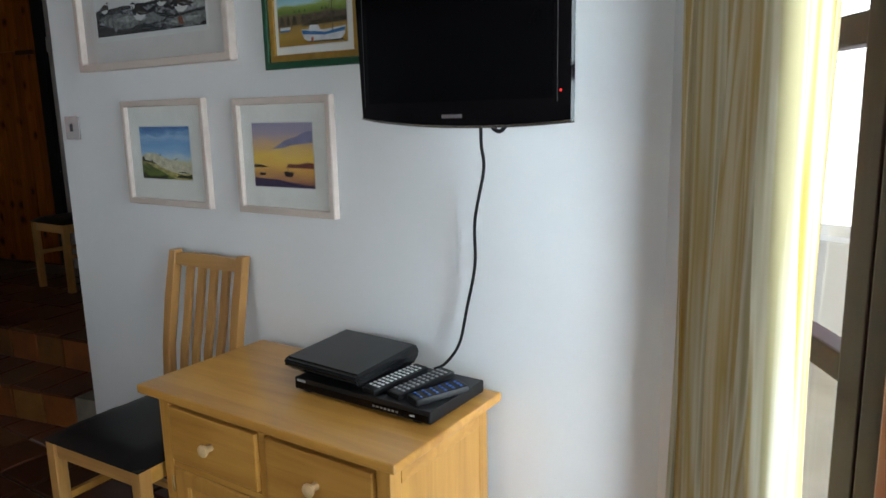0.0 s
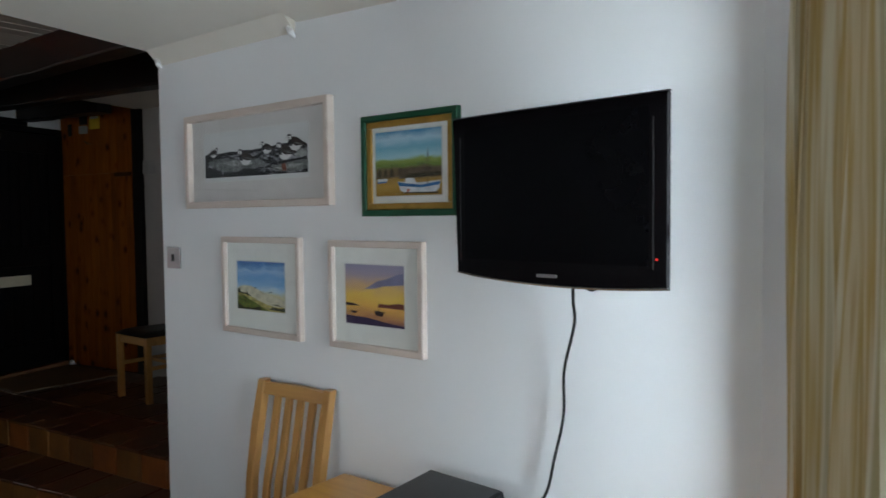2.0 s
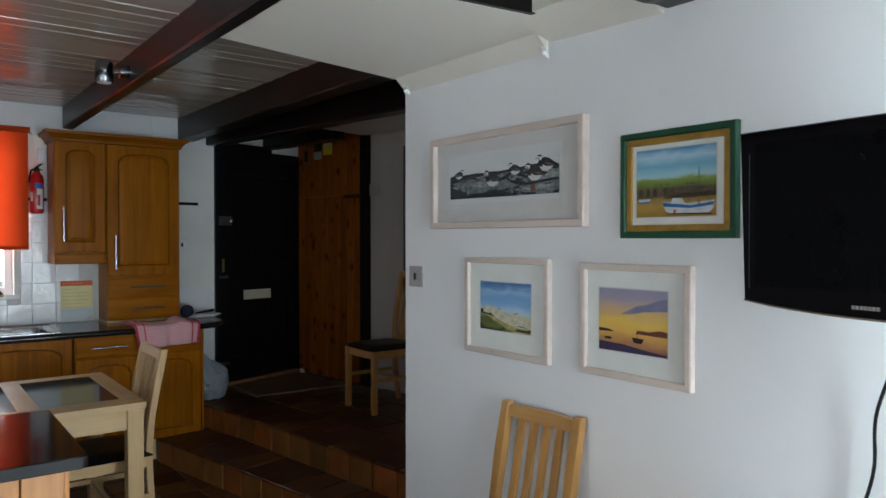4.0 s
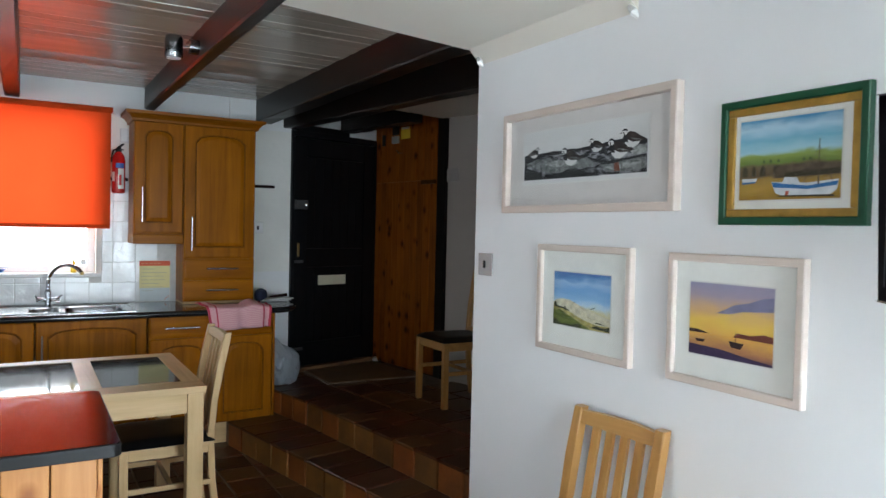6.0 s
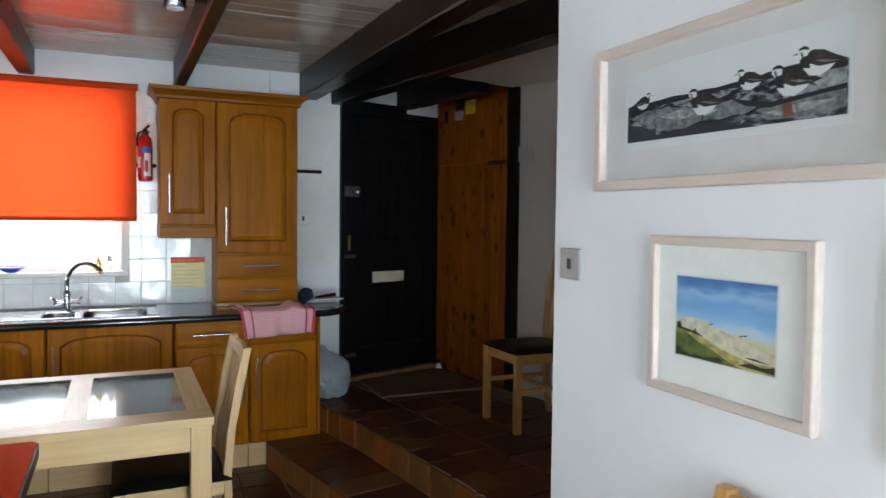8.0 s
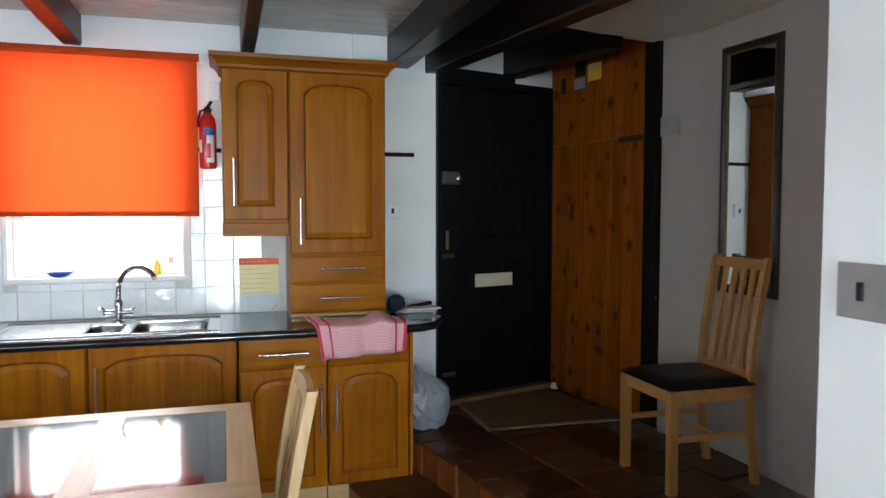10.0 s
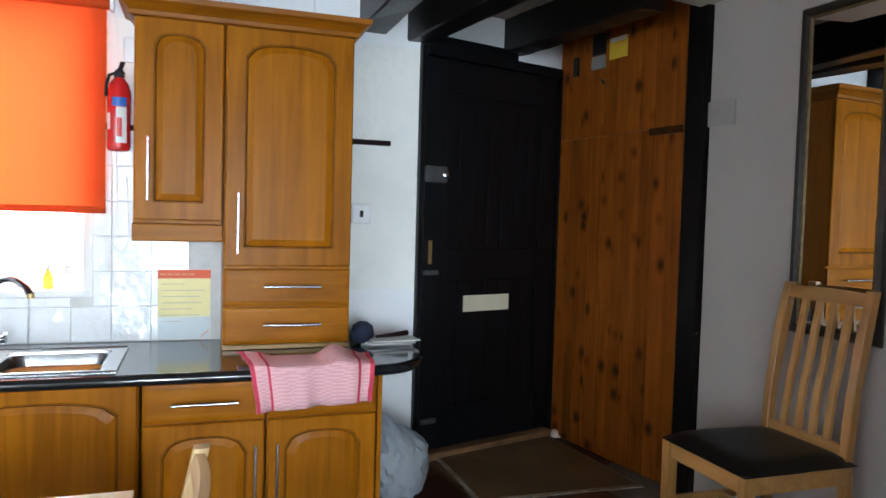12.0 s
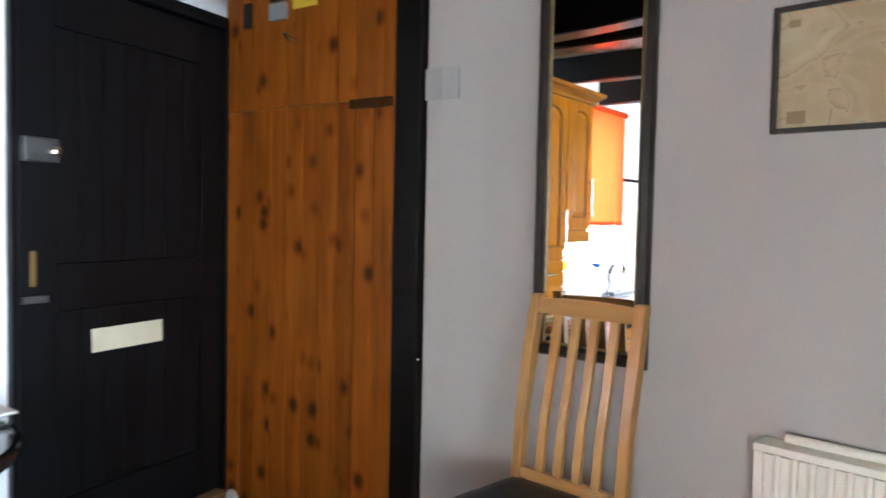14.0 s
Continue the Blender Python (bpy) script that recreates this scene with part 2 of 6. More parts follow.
M["paper"] = flat("paper", (0.7, 0.69, 0.66), 0.8)
M["yellow"] = flat("yellow_card", (0.75, 0.52, 0.04), 0.6)
M["orangecard"] = flat("orange_red_card", (0.70, 0.12, 0.05), 0.6)
M["paving"] = surface("pale_paving", (0.42, 0.40, 0.36), 0.9, 0.15, 2, 0.3, 30)
M["render"] = surface("pale_render", (0.72, 0.71, 0.68), 0.9, 0.06, 2, 0.2, 30)


def mirror_mat():
    m, nt, b = nodes("mirror_silver")
    b.inputs["Base Color"].default_value = (0.86, 0.87, 0.87, 1)
    b.inputs["Metallic"].default_value = 1.0
    b.inputs["Roughness"].default_value = 0.01
    return m


def glass_mat(name, tint=(1, 1, 1), ior=1.5, rough=0.02):
    m, nt, b = nodes(name)
    out = nt.nodes["Material Output"]
    tr = nt.nodes.new("ShaderNodeBsdfTransparent")
    tr.inputs[0].default_value = (*tint, 1)
    gl = nt.nodes.new("ShaderNodeBsdfGlossy")
    gl.inputs["Roughness"].default_value = rough
    fr = nt.nodes.new("ShaderNodeFresnel")
    fr.inputs["IOR"].default_value = ior
    mx = nt.nodes.new("ShaderNodeMixShader")
    nt.links.new(fr.outputs[0], mx.inputs[0])
    nt.links.new(tr.outputs[0], mx.inputs[1])
    nt.links.new(gl.outputs[0], mx.inputs[2])
    nt.links.new(mx.outputs[0], out.inputs["Surface"])
    return m


def cloth_through(name, col, through_col, share, weave=900.0, stretch=(1, 1, 1), pattern=None):
    m, nt, b = nodes(name)
    out = nt.nodes["Material Output"]
    v, _ = coords(nt, stretch)
    nz = n_(nt, "ShaderNodeTexNoise", Scale=3.0, Detail=3.0)
    nt.links.new(v, nz.inputs["Vector"])
    stops = pattern or [(0.3, tuple(c * 0.9 for c in col)), (0.7, col)]
    c = ramp(nt, nz.outputs["Fac"], stops)
    nt.links.new(c, b.inputs["Base Color"])
    b.inputs["Roughness"].default_value = 0.85
    b.inputs["Specular IOR Level"].default_value = 0.15
    wv = n_(nt, "ShaderNodeTexNoise", Scale=weave)
    nt.links.new(v, wv.inputs["Vector"])
    bp = n_(nt, "ShaderNodeBump", Strength=0.2, Distance=0.0008)
    nt.links.new(wv.outputs["Fac"], bp.inputs["Height"])
    nt.links.new(bp.outputs[0], b.inputs["Normal"])
    tl = nt.nodes.new("ShaderNodeBsdfTranslucent")
    tl.inputs[0].default_value = (*through_col, 1)
    mx = nt.nodes.new("ShaderNodeMixShader")
    mx.inputs[0].default_value = share
    nt.links.new(b.outputs[0], mx.inputs[1])
    nt.links.new(tl.outputs[0], mx.inputs[2])
    nt.links.new(mx.outputs[0], out.inputs["Surface"])
    return m


M["mirror"] = mirror_mat()
M["glass"] = glass_mat("window_glass")
M["picglass"] = glass_mat("picture_glass", ior=1.35)
M["tint"] = surface("dark_table_glass", (0.035, 0.04, 0.045), 0.05, 0.1, 6, 0.0, coat=0.08, spec=0.4)
M["blind"] = cloth_through("orange_blind_cloth", (0.72, 0.10, 0.020), (0.42, 0.034, 0.007), 0.36)
M["curtain"] = cloth_through("striped_curtain_cloth", (0.66, 0.56, 0.36), (0.5, 0.46, 0.36), 0.012, 500, (9.0, 9.0, 0.22),
                             [(0.36, (0.42, 0.25, 0.06)), (0.45, (0.66, 0.58, 0.38)), (0.53, (0.50, 0.36, 0.13)), (0.60, (0.72, 0.68, 0.52)), (0.68, (0.46, 0.40, 0.22))])
M["bag"] = cloth_through("clear_plastic_bag", (0.42, 0.46, 0.50), (0.6, 0.65, 0.7), 0.3, 30)
M["bag"].node_tree.nodes["Principled BSDF"].inputs["Roughness"].default_value = 0.22
M["bag"].node_tree.nodes["Principled BSDF"].inputs["Specular IOR Level"].default_value = 0.7


def towel_mat():
    m, nt, b = nodes("pink_waffle_towel")
    v, _ = coords(nt, (1, 0.004, 1))
    br = n_(nt, "ShaderNodeTexChecker", Scale=150.0)
    br.inputs["Color1"].default_value = (0.80, 0.47, 0.48, 1)
    br.inputs["Color2"].default_value = (0.73, 0.37, 0.40, 1)
    nt.links.new(v, br.inputs["Vector"])
    nt.links.new(br.outputs[0], b.inputs["Base Color"])
    b.inputs["Roughness"].default_value = 0.95
    bp = n_(nt, "ShaderNodeBump", Strength=0.6, Distance=0.002)
    nt.links.new(br.outputs[1], bp.inputs["Height"])
    nt.links.new(bp.outputs[0], b.inputs["Normal"])
    return m


M["towel"] = towel_mat()
M["towelred"] = surface("towel_red_stripe", (0.55, 0.05, 0.09), 0.95, 0.2, 20, 0.5, 300)


# ---- building helpers ----
ROOT = {}


def thing(name, at, label="", category="", group="", rz=0.0, kind=""):
    e = new(name)
    e.empty_display_size = 0.05
    e.matrix_world = pose(*at, 0, 0, rz)
    ROOT[e] = Vector(at)
    return tagged(e, label, category, group, kind)


def part(name, bm, mat, parent=None, label="", local=False, smooth=False, kind="", turn=True):
    """One mesh from bm, in the world's metres unless local, under its thing."""
    me = bpy.data.meshes.new(name)
    if parent is not None and not local:
        bmesh.ops.translate(bm, verts=bm.verts, vec=-ROOT[parent])
    if turn:
        bmesh.ops.recalc_face_normals(bm, faces=bm.faces)
    bm.to_mesh(me)
    bm.free()
    if smooth:
        for p in me.polygons:
            p.use_smooth = True
        me.set_sharp_from_angle(angle=radians(38))
    me.materials.append(M[mat])
    ob = new(name, me)
    if parent is not None:
        ob.parent = parent
        ROOT[ob] = Vector((0, 0, 0)) if local else ROOT[parent]
    return tagged(ob, label, kind=kind)


def box(x0, x1, y0, y1, z0, z1, bev=0.0, bm=None, m=None):
    own = bmesh.new()
    bmesh.ops.create_cube(own, size=1)
    for v in own.verts:
        v.co = Vector((x0 + (v.co.x + 0.5) * (x1 - x0), y0 + (v.co.y + 0.5) * (y1 - y0), z0 + (v.co.z + 0.5) * (z1 - z0)))
    if bev:
        bmesh.ops.bevel(own, geom=own.edges[:], offset=bev, segments=2, affect="EDGES", profile=0.6)
    if m is not None:
        bmesh.ops.transform(own, matrix=m, verts=own.verts)
    if bm is None:
        return own
    return join(bm, own)


def sheet(a, b, c, d):
    """One flat pane; its corners run anticlockwise seen from the room."""
    bm = bmesh.new()
    bm.faces.new([bm.verts.new(p) for p in (a, b, c, d)])
    return bm


def join(bm, other):
    me = bpy.data.meshes.new("tmp")
    other.to_mesh(me)
    other.free()
    bm.from_mesh(me)
    bpy.data.meshes.remove(me)
    return bm


def tube(points, r, sides=10, bm=None, radii=None):
    own = bmesh.new()
    pts = [Vector(p) for p in points]
    rings = []
    whole = (pts[-1] - pts[0]).normalized()
    up = Vector((1, 0, 0)) if abs(whole.z) > 0.8 else Vector((0, 0, 1))
    for i, p in enumerate(pts):
        d = (pts[min(i + 1, len(pts) - 1)] - pts[max(i - 1, 0)]).normalized()
        ref = up if abs(d.dot(up)) < 0.95 else Vector((up.z, 0, up.x))
        a = d.cross(ref).normalized()
        b = d.cross(a).normalized()
        rr = radii[i] if radii else r
        rings.append([own.verts.new(p + (a * math.cos(t) + b * math.sin(t)) * rr) for t in [2 * math.pi * k / sides for k in range(sides)]])
    for q, w in zip(rings, rings[1:]):
        for k in range(sides):
            own.faces.new((q[k], q[(k + 1) % sides], w[(k + 1) % sides], w[k]))
    own.faces.new(rings[0][::-1])
    own.faces.new(rings[-1])
    return own if bm is None else join(bm, own)


def lathe(at, profile, sides=20, bm=None):
    own = bmesh.new()
    rings = [[own.verts.new((at[0] + r * math.cos(2 * math.pi * k / sides), at[1] + r * math.sin(2 * math.pi * k / sides), at[2] + z)) for k in range(sides)] for r, z in profile]
    for q, w in zip(rings, rings[1:]):
        for k in range(sides):
            own.faces.new((q[k], q[(k + 1) % sides], w[(k + 1) % sides], w[k]))
    own.faces.new(rings[0][::-1])
    own.faces.new(rings[-1])
    return own if bm is None else join(bm, own)


def prism(outline, z0, z1, bm=None):
    """A plan outline raised from z0 to z1."""
    own = bmesh.new()
    lo = [own.verts.new((x, y, z0)) for x, y in outline]
    hi = [own.verts.new((x, y, z1)) for x, y in outline]
    own.faces.new(lo[::-1])
    own.faces.new(hi)
    n = len(outline)
    for k in range(n):
        own.faces.new((lo[k], lo[(k + 1) % n], hi[(k + 1) % n], hi[k]))
    return own if bm is None else join(bm, own)


def strut(a, b, w, h, bev=0.004):
    """A bar from a to b, w wide across and h high."""
    a, b = Vector(a), Vector(b)
    m = Matrix.Translation(a) @ (b - a).to_track_quat("X", "Z").to_matrix().to_4x4()
    return box(0, (b - a).length, -w / 2, w / 2, -h / 2, h / 2, bev, m=m)


# ---- the shell ----
def structure(name, bm, mat, label, smooth=False):
    return tagged(part(name, bm, mat, smooth=smooth), label, kind="structure")


TOP = 2.46
SILL, HEAD, WY0, WY1 = 1.139, 2.24, -0.41, 0.41
KX = -5.88
structure("wall_kitchen_below", box(KX - 0.45, KX, -2.6, 1.80, -0.1, SILL), "wall", "white painted plaster wall behind the kitchen units")
structure("wall_kitchen_above", box(KX - 0.45, KX, -2.6, 1.80, HEAD, TOP + 0.1), "wall", "white painted plaster wall above the kitchen window")
structure("wall_kitchen_side", box(KX - 0.45, KX, -2.6, WY0, SILL, HEAD), "wall", "white painted plaster wall beside the kitchen window")
structure("wall_kitchen_pier", box(KX - 0.45, KX, WY1, 1.80, SILL, HEAD), "rough", "white plaster pier with yellowed stains beside the front door")
structure("wall_pictures", box(-2.84, -0.42, 1.585, 1.735, -0.1, TOP + 0.1), "wall", "smooth white painted wall with framed pictures and a television")
# unseen wall with an opening invented for the south fill lamp
for wx0, wx1, wz0, wz1 in ((KX - 0.45, -1.9, -0.1, TOP + 0.1), (-0.5, 1.5, -0.1, TOP + 0.1), (-1.9, -0.5, -0.1, 0.8), (-1.9, -0.5, 2.0, TOP + 0.1)):
    structure("wall_south", box(wx0, wx1, -2.75, -2.6, wz0, wz1), "wall", "white painted plaster wall round an unseen opening added for fill light")


def canted(s0, s1, z0, z1, n0=0.0, n1=0.12):
    return prism([wp(s0, n0)[:2], wp(s1, n0)[:2], wp(s1, n1)[:2], wp(s0, n1)[:2]], z0, z1)


structure("wall_window_corner", canted(0.0, 0.10, -0.1, TOP + 0.1), "wall", "white plaster corner beside the glazed door")
structure("wall_window_pier", canted(0.1005, 0.192, -0.1, 2.1395, 0.0, 0.033), "wall", "white plaster pier behind the curtain edge")
structure("wall_window_far", canted(1.455, 2.70, -0.1, TOP + 0.1), "wall", "white plaster wall beyond the glazed door")
structure("wall_window_head", canted(0.10, 1.455, 2.14, TOP + 0.1), "wall", "white plaster wall above the glazed door")
# opening out of view, made for the east fill lamp
structure("wall_east_below", box(0.99, 1.14, -2.6, -0.60, -0.1, 0.9), "wall", "white painted plaster wall below an unseen opening added for fill light")
structure("wall_east_above", box(0.99, 1.14, -2.6, -0.60, 2.2, TOP + 0.1), "wall", "white painted plaster wall above an unseen opening added for fill light")
structure("wall_east_side", box(0.99, 1.14, -2.6, -2.4, 0.9, 2.2), "wall", "white painted plaster wall beside an unseen opening added for fill light")
structure("wall_east_pier", box(0.99, 1.14, -0.8, -0.60, 0.9, 2.2), "wall", "white painted plaster wall beside an unseen opening added for fill light")
structure("wall_hall", prism([(-5.12, 2.80), (-5.06, 2.805), (-5.0, 2.83), (-4.95, 2.865), (-4.90, 2.88), (-1.3, 2.88), (-1.3, 3.05), (-5.12, 3.05)], 0.2, TOP + 0.1), "hallwall", "cream painted plaster wall of the entrance hall, dimness put into its colour", True)
structure("wall_hall_end", box(-1.45, -1.3, 1.735, 2.88, 0.2, TOP + 0.1), "hallwall", "cream plaster wall closing the hall, dimness put into its colour")
# backing coloured dark so the board joints read as shaded
structure("wall_behind_boards", prism([(-6.30, 2.68), (-6.12, 2.68), (-5.24, 2.82), (-5.12, 2.82), (-5.12, 3.05), (-6.30, 3.05)], 0.2, TOP + 0.1), "shade_dark_oak", "wall behind the pine boards, coloured dark as the shade in their gaps")
structure("wall_above_door", prism([(-5.878, 1.802), (-6.125, 2.66), (-6.40, 2.66), (-6.33, 1.802)], 2.25, TOP + 0.1), "wall", "white plaster wall between the beams over the front door")
structure("door_recess_back", prism([(-6.05, 1.76), (-6.33, 2.70), (-6.5, 2.70), (-6.45, 1.76)], 0.2, 2.30), "blackdoor", "dark masonry behind the front door")

# floors
S1 = lambda x: 1.19 + 0.20 * (x + 5.25)
S2 = lambda x: 1.63 + 0.13 * (x + 4.9)
IN = [(-6.3, -2.7), (1.05, -2.7), (1.05, -0.6), wp(2.55, 0.06)[:2], wp(0.0, 0.06)[:2], (-1.35, 1.66)]
structure("floor", prism(IN + [(-1.35, 3.0), (-6.3, 3.0)], -0.12, -0.012), "fgrout", "grouted bed of the quarry tiled floor")
structure("step_lower", prism([(-5.88, S1(-5.25)), (-5.25, S1(-5.25)), (-2.86, S1(-2.86)), (-2.86, 2.3), (-5.88, 2.3)], -0.011, 0.153), "fgrout", "grouted core of the lower tiled step")
structure("floor_hall", prism([(-6.3, 1.49), (-5.62, 1.49), (-5.3, 1.575), (-4.9, S2(-4.9)), (-2.84, S2(-2.84)), (-1.3, S2(-2.84)), (-1.3, 2.9), (-6.3, 2.9)], 0.0, 0.318), "fgrout", "grouted bed of the raised tiled hall floor")


# ceiling: gloss boards along y in one mesh
def ceiling_boards():
    rng = random.Random(5)
    bm = bmesh.new()
    x = -6.45
    while x < 0.95:
        w = 0.118
        t = rng.uniform(-0.003, 0.003)
        own = bmesh.new()
        a = [(x + 0.004, TOP + t), (x + w - 0.004, TOP - t), (x + w, TOP + 0.006), (x + w, TOP + 0.02), (x, TOP + 0.02), (x, TOP + 0.006)]
        far = 3.0 if x < -1.42 else (1.68 if x < -0.55 else 1.60 - 1.6 * (x + w + 0.42))
        lo = [own.verts.new((p, -2.6, q)) for p, q in a]
        hi = [own.verts.new((p, far, q + rng.uniform(-0.002, 0.002))) for p, q in a]
        own.faces.new(lo)
        own.faces.new(hi[::-1])
        for k in range(6):
            own.faces.new((lo[k], hi[k], hi[(k + 1) % 6], lo[(k + 1) % 6]))
        join(bm, own)
        x += w + 0.001
    return bm


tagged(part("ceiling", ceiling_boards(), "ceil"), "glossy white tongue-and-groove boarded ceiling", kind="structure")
structure("ceiling_slab", prism([(-6.5, -2.8), (1.2, -2.8), (1.2, -0.6), wp(2.62, 0.12)[:2], wp(0.0, 0.12)[:2], (-1.3, 1.735), (-1.3, 3.1), (-6.5, 3.1)], TOP + 0.03, TOP + 0.15), "soffit", "plain slab above the ceiling boards")
def slanted(corners, th):
    """A slab whose underside has the given corners."""
    bm = bmesh.new()
    lo = [bm.verts.new(c) for c in corners]
    hi = [bm.verts.new((x, y, z + th)) for x, y, z in corners]
    n = len(corners)
    bm.faces.new(lo[::-1])
    bm.faces.new(hi)
    for k in range(n):
        bm.faces.new((lo[k], lo[(k + 1) % n], hi[(k + 1) % n], hi[k]))
    return bm


structure("ceiling_soffit", slanted([(-2.960, 0.793, 2.312), (-2.11, 0.793, 2.312), (-1.867, 1.41, 2.243), (-1.94, 1.46, 2.238), (-1.95, 1.5845, 2.224), (-2.838, 1.5845, 2.224)], 0.03), "soffit", "cream boarded soffit below the stair")
structure("ceiling_fascia", slanted([(-2.109, 0.793, 2.313), (-2.09, 0.793, 2.313), (-1.848, 1.41, 2.244), (-1.866, 1.41, 2.244)], 0.20), "beam", "black board closing the edge of the stair soffit")
structure("ceiling_cove", slanted([(-1.949, 1.40, 2.25), (-1.49, 1.40, 2.25), (-1.49, 1.5845, 2.19), (-1.949, 1.5845, 2.205)], 0.12), "soffit", "cream boxed cove along the white wall")
structure("ceiling_soffit_upper", prism([(-2.08, 0.80), (0.16, 0.80), wp(0.03, 0.03)[:2], (-0.42, 1.60), (-1.80, 1.60)], 2.36, 2.42), "soffit", "cream plaster ceiling by the television")
structure("ceiling_hall", prism([(-5.02, 2.17), (-1.3, 2.17), (-1.3, 2.9), (-5.2, 2.9), (-5.14, 2.58)], 2.36, 2.42), "soffit", "dull cream ceiling of the hall")


def beam(a, b, w, z0, z1, name="beam"):
    a, b = Vector((*a, 0)), Vector((*b, 0))
    d = (b - a).normalized()
    s = Vector((-d.y, d.x, 0)) * w / 2
    rng = random.Random(int(abs(a.y) * 100))
    bm = bmesh.new()
    n = 14
    rings = []
    for i in range(n + 1):
        p = a + (b - a) * i / n
        j = [rng.uniform(-0.004, 0.004) for _ in range(4)]
        c = 0.008
        sec = [(-1, z0 + c), (-1 + 2 * c / w, z0), (1 - 2 * c / w, z0), (1, z0 + c), (1, z1), (-1, z1)]
        rings.append([bm.verts.new(p + s * u + Vector((0, 0, z + j[k % 4] * (z < z1)))) for k, (u, z) in enumerate(sec)])
    for q, r in zip(rings, rings[1:]):
        for k in range(6):
            bm.faces.new((q[k], q[(k + 1) % 6], r[(k + 1) % 6], r[k]))
    bm.faces.new(rings[0][::-1])
    bm.faces.new(rings[-1])
    return tagged(part(name, bm, "beam"), "black painted rough timber ceiling beam", "ceiling beam", "ceiling beams")


beam((-5.9, -0.095), (0.62, -0.095), 0.09, 2.31, TOP + 0.03)
beam((-5.9, 0.750), (0.02, 0.768), 0.072, 2.31, TOP + 0.03)
beam((-5.9, -0.9), (0.98, -0.9), 0.09, 2.31, TOP + 0.03)
beam((-5.9, -1.7), (0.98, -1.7), 0.09, 2.31, TOP + 0.03)
beam((-5.92, 1.575), (-2.845, 1.635), 0.13, 2.293, TOP + 0.03)
beam((-5.95, 1.785), (-2.86, 2.26), 0.12, 2.268, TOP + 0.03)
beam((-5.16, 2.45), (-5.16, 2.87), 0.06, 2.39, TOP + 0.03)
beam((-6.1, 2.315), (-5.1, 2.50), 0.12, 2.295, TOP + 0.03)
beam((-1.42, 0.80), (-1.42, 1.584), 0.13, 2.197, 2.36)


def coving():
    bm = bmesh.new()
    sec = [(1.584, 2.223), (1.584, 2.172), (1.525, 2.229)]
    a = [bm.verts.new((-2.83, y, z)) for y, z in sec]
    b = [bm.verts.new((-1.96, y, z)) for y, z in sec]
    bm.faces.new(a)
    bm.faces.new(b[::-1])
    for k in range(3):
        bm.faces.new((a[k], b[k], b[(k + 1) % 3], a[(k + 1) % 3]))
    return bm


structure("trim", coving(), "soffit", "cream painted strip sealing soffit and wall")


def peel(name, x, z):
    bm = bmesh.new()
    pts = [(x, 1.583, z + 0.01), (x + 0.02, 1.565, z - 0.005), (x + 0.045, 1.556, z - 0.028), (x + 0.052, 1.566, z - 0.045)]
    return tagged(part(name, tube(pts, 0.012, 6, radii=[0.004, 0.010, 0.013, 0.005]), "whitep", smooth=True), "curled end of white sealing tape on the wall", "tape")


peel("sealing_tape", -2.835, 2.20)
peel("sealing_tape", -1.995, 2.19)

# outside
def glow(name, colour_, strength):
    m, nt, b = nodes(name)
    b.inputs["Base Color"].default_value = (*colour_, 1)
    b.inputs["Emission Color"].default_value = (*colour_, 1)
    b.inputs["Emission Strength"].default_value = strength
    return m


# emission on plain panels stands for the overexposed daylight outdoors
M["backdrop_glow"] = glow("glowing_backdrop", (0.93, 0.97, 1.0), 3.2)
structure("ground", box(-60, 60, -60, 60, -0.35, -0.2), "paving", "pale paved ground outside")
structure("backdrop", box(-12.2, -12, -10, 10, -0.3, 7), "backdrop_glow", "plain glowing backdrop outside the kitchen window")
structure("backdrop_east", prism([(9, -9), (9, 8), (-3.5, 11.5), (-3.5, 11.7), (9.2, 8.2), (9.2, -9)], -0.3, 7), "backdrop_glow", "plain glowing backdrop beyond the terrace")
structure("terrace_wall", prism([(3.2, -4), (3.2, 3.4), (-0.9, 5.2), (-0.9, 5.4), (3.4, 3.55), (3.4, -4)], -0.2, 0.55), "render", "low pale terrace wall outside the glazed door")


# ---- windows and doors ----
def kitchen_window():
    t = thing("window_1", (KX - 0.12, 0, SILL), "white painted kitchen window in a deep reveal", "window", kind="structure")
    bm = box(KX - 0.16, KX - 0.10, WY0, WY0 + 0.05, SILL, HEAD, 0.004)
    box(KX - 0.16, KX - 0.10, WY1 - 0.05, WY1, SILL, HEAD, 0.004, bm)
    box(KX - 0.16, KX - 0.10, WY0 + 0.05, WY1 - 0.05, SILL, SILL + 0.05, 0.004, bm)
    box(KX - 0.16, KX - 0.10, WY0 + 0.05, WY1 - 0.05, HEAD - 0.05, HEAD, 0.004, bm)
    part("window_frame", bm, "whitep", t)
    p = part("pane", sheet((KX - 0.13, WY0 + 0.05, SILL + 0.05), (KX - 0.13, WY1 - 0.05, SILL + 0.05), (KX - 0.13, WY1 - 0.05, HEAD - 0.05), (KX - 0.13, WY0 + 0.05, HEAD - 0.05)), "glass", t, turn=False)
    p.visible_shadow = False
    part("window_sill", box(KX - 0.30, KX + 0.012, WY0 - 0.012, WY1 + 0.03, SILL - 0.022, SILL + 0.003, 0.004), "whitep", t, "white tiled window sill")


kitchen_window()


def slab(s0, s1, z0, z1, n0, n1, bev=0.004):
    a = Vector(wp(s0, (n0 + n1) / 2, (z0 + z1) / 2))
    b = Vector(wp(s1, (n0 + n1) / 2, (z0 + z1) / 2))
    return strut(a, b, abs(n1 - n0), z1 - z0, bev)


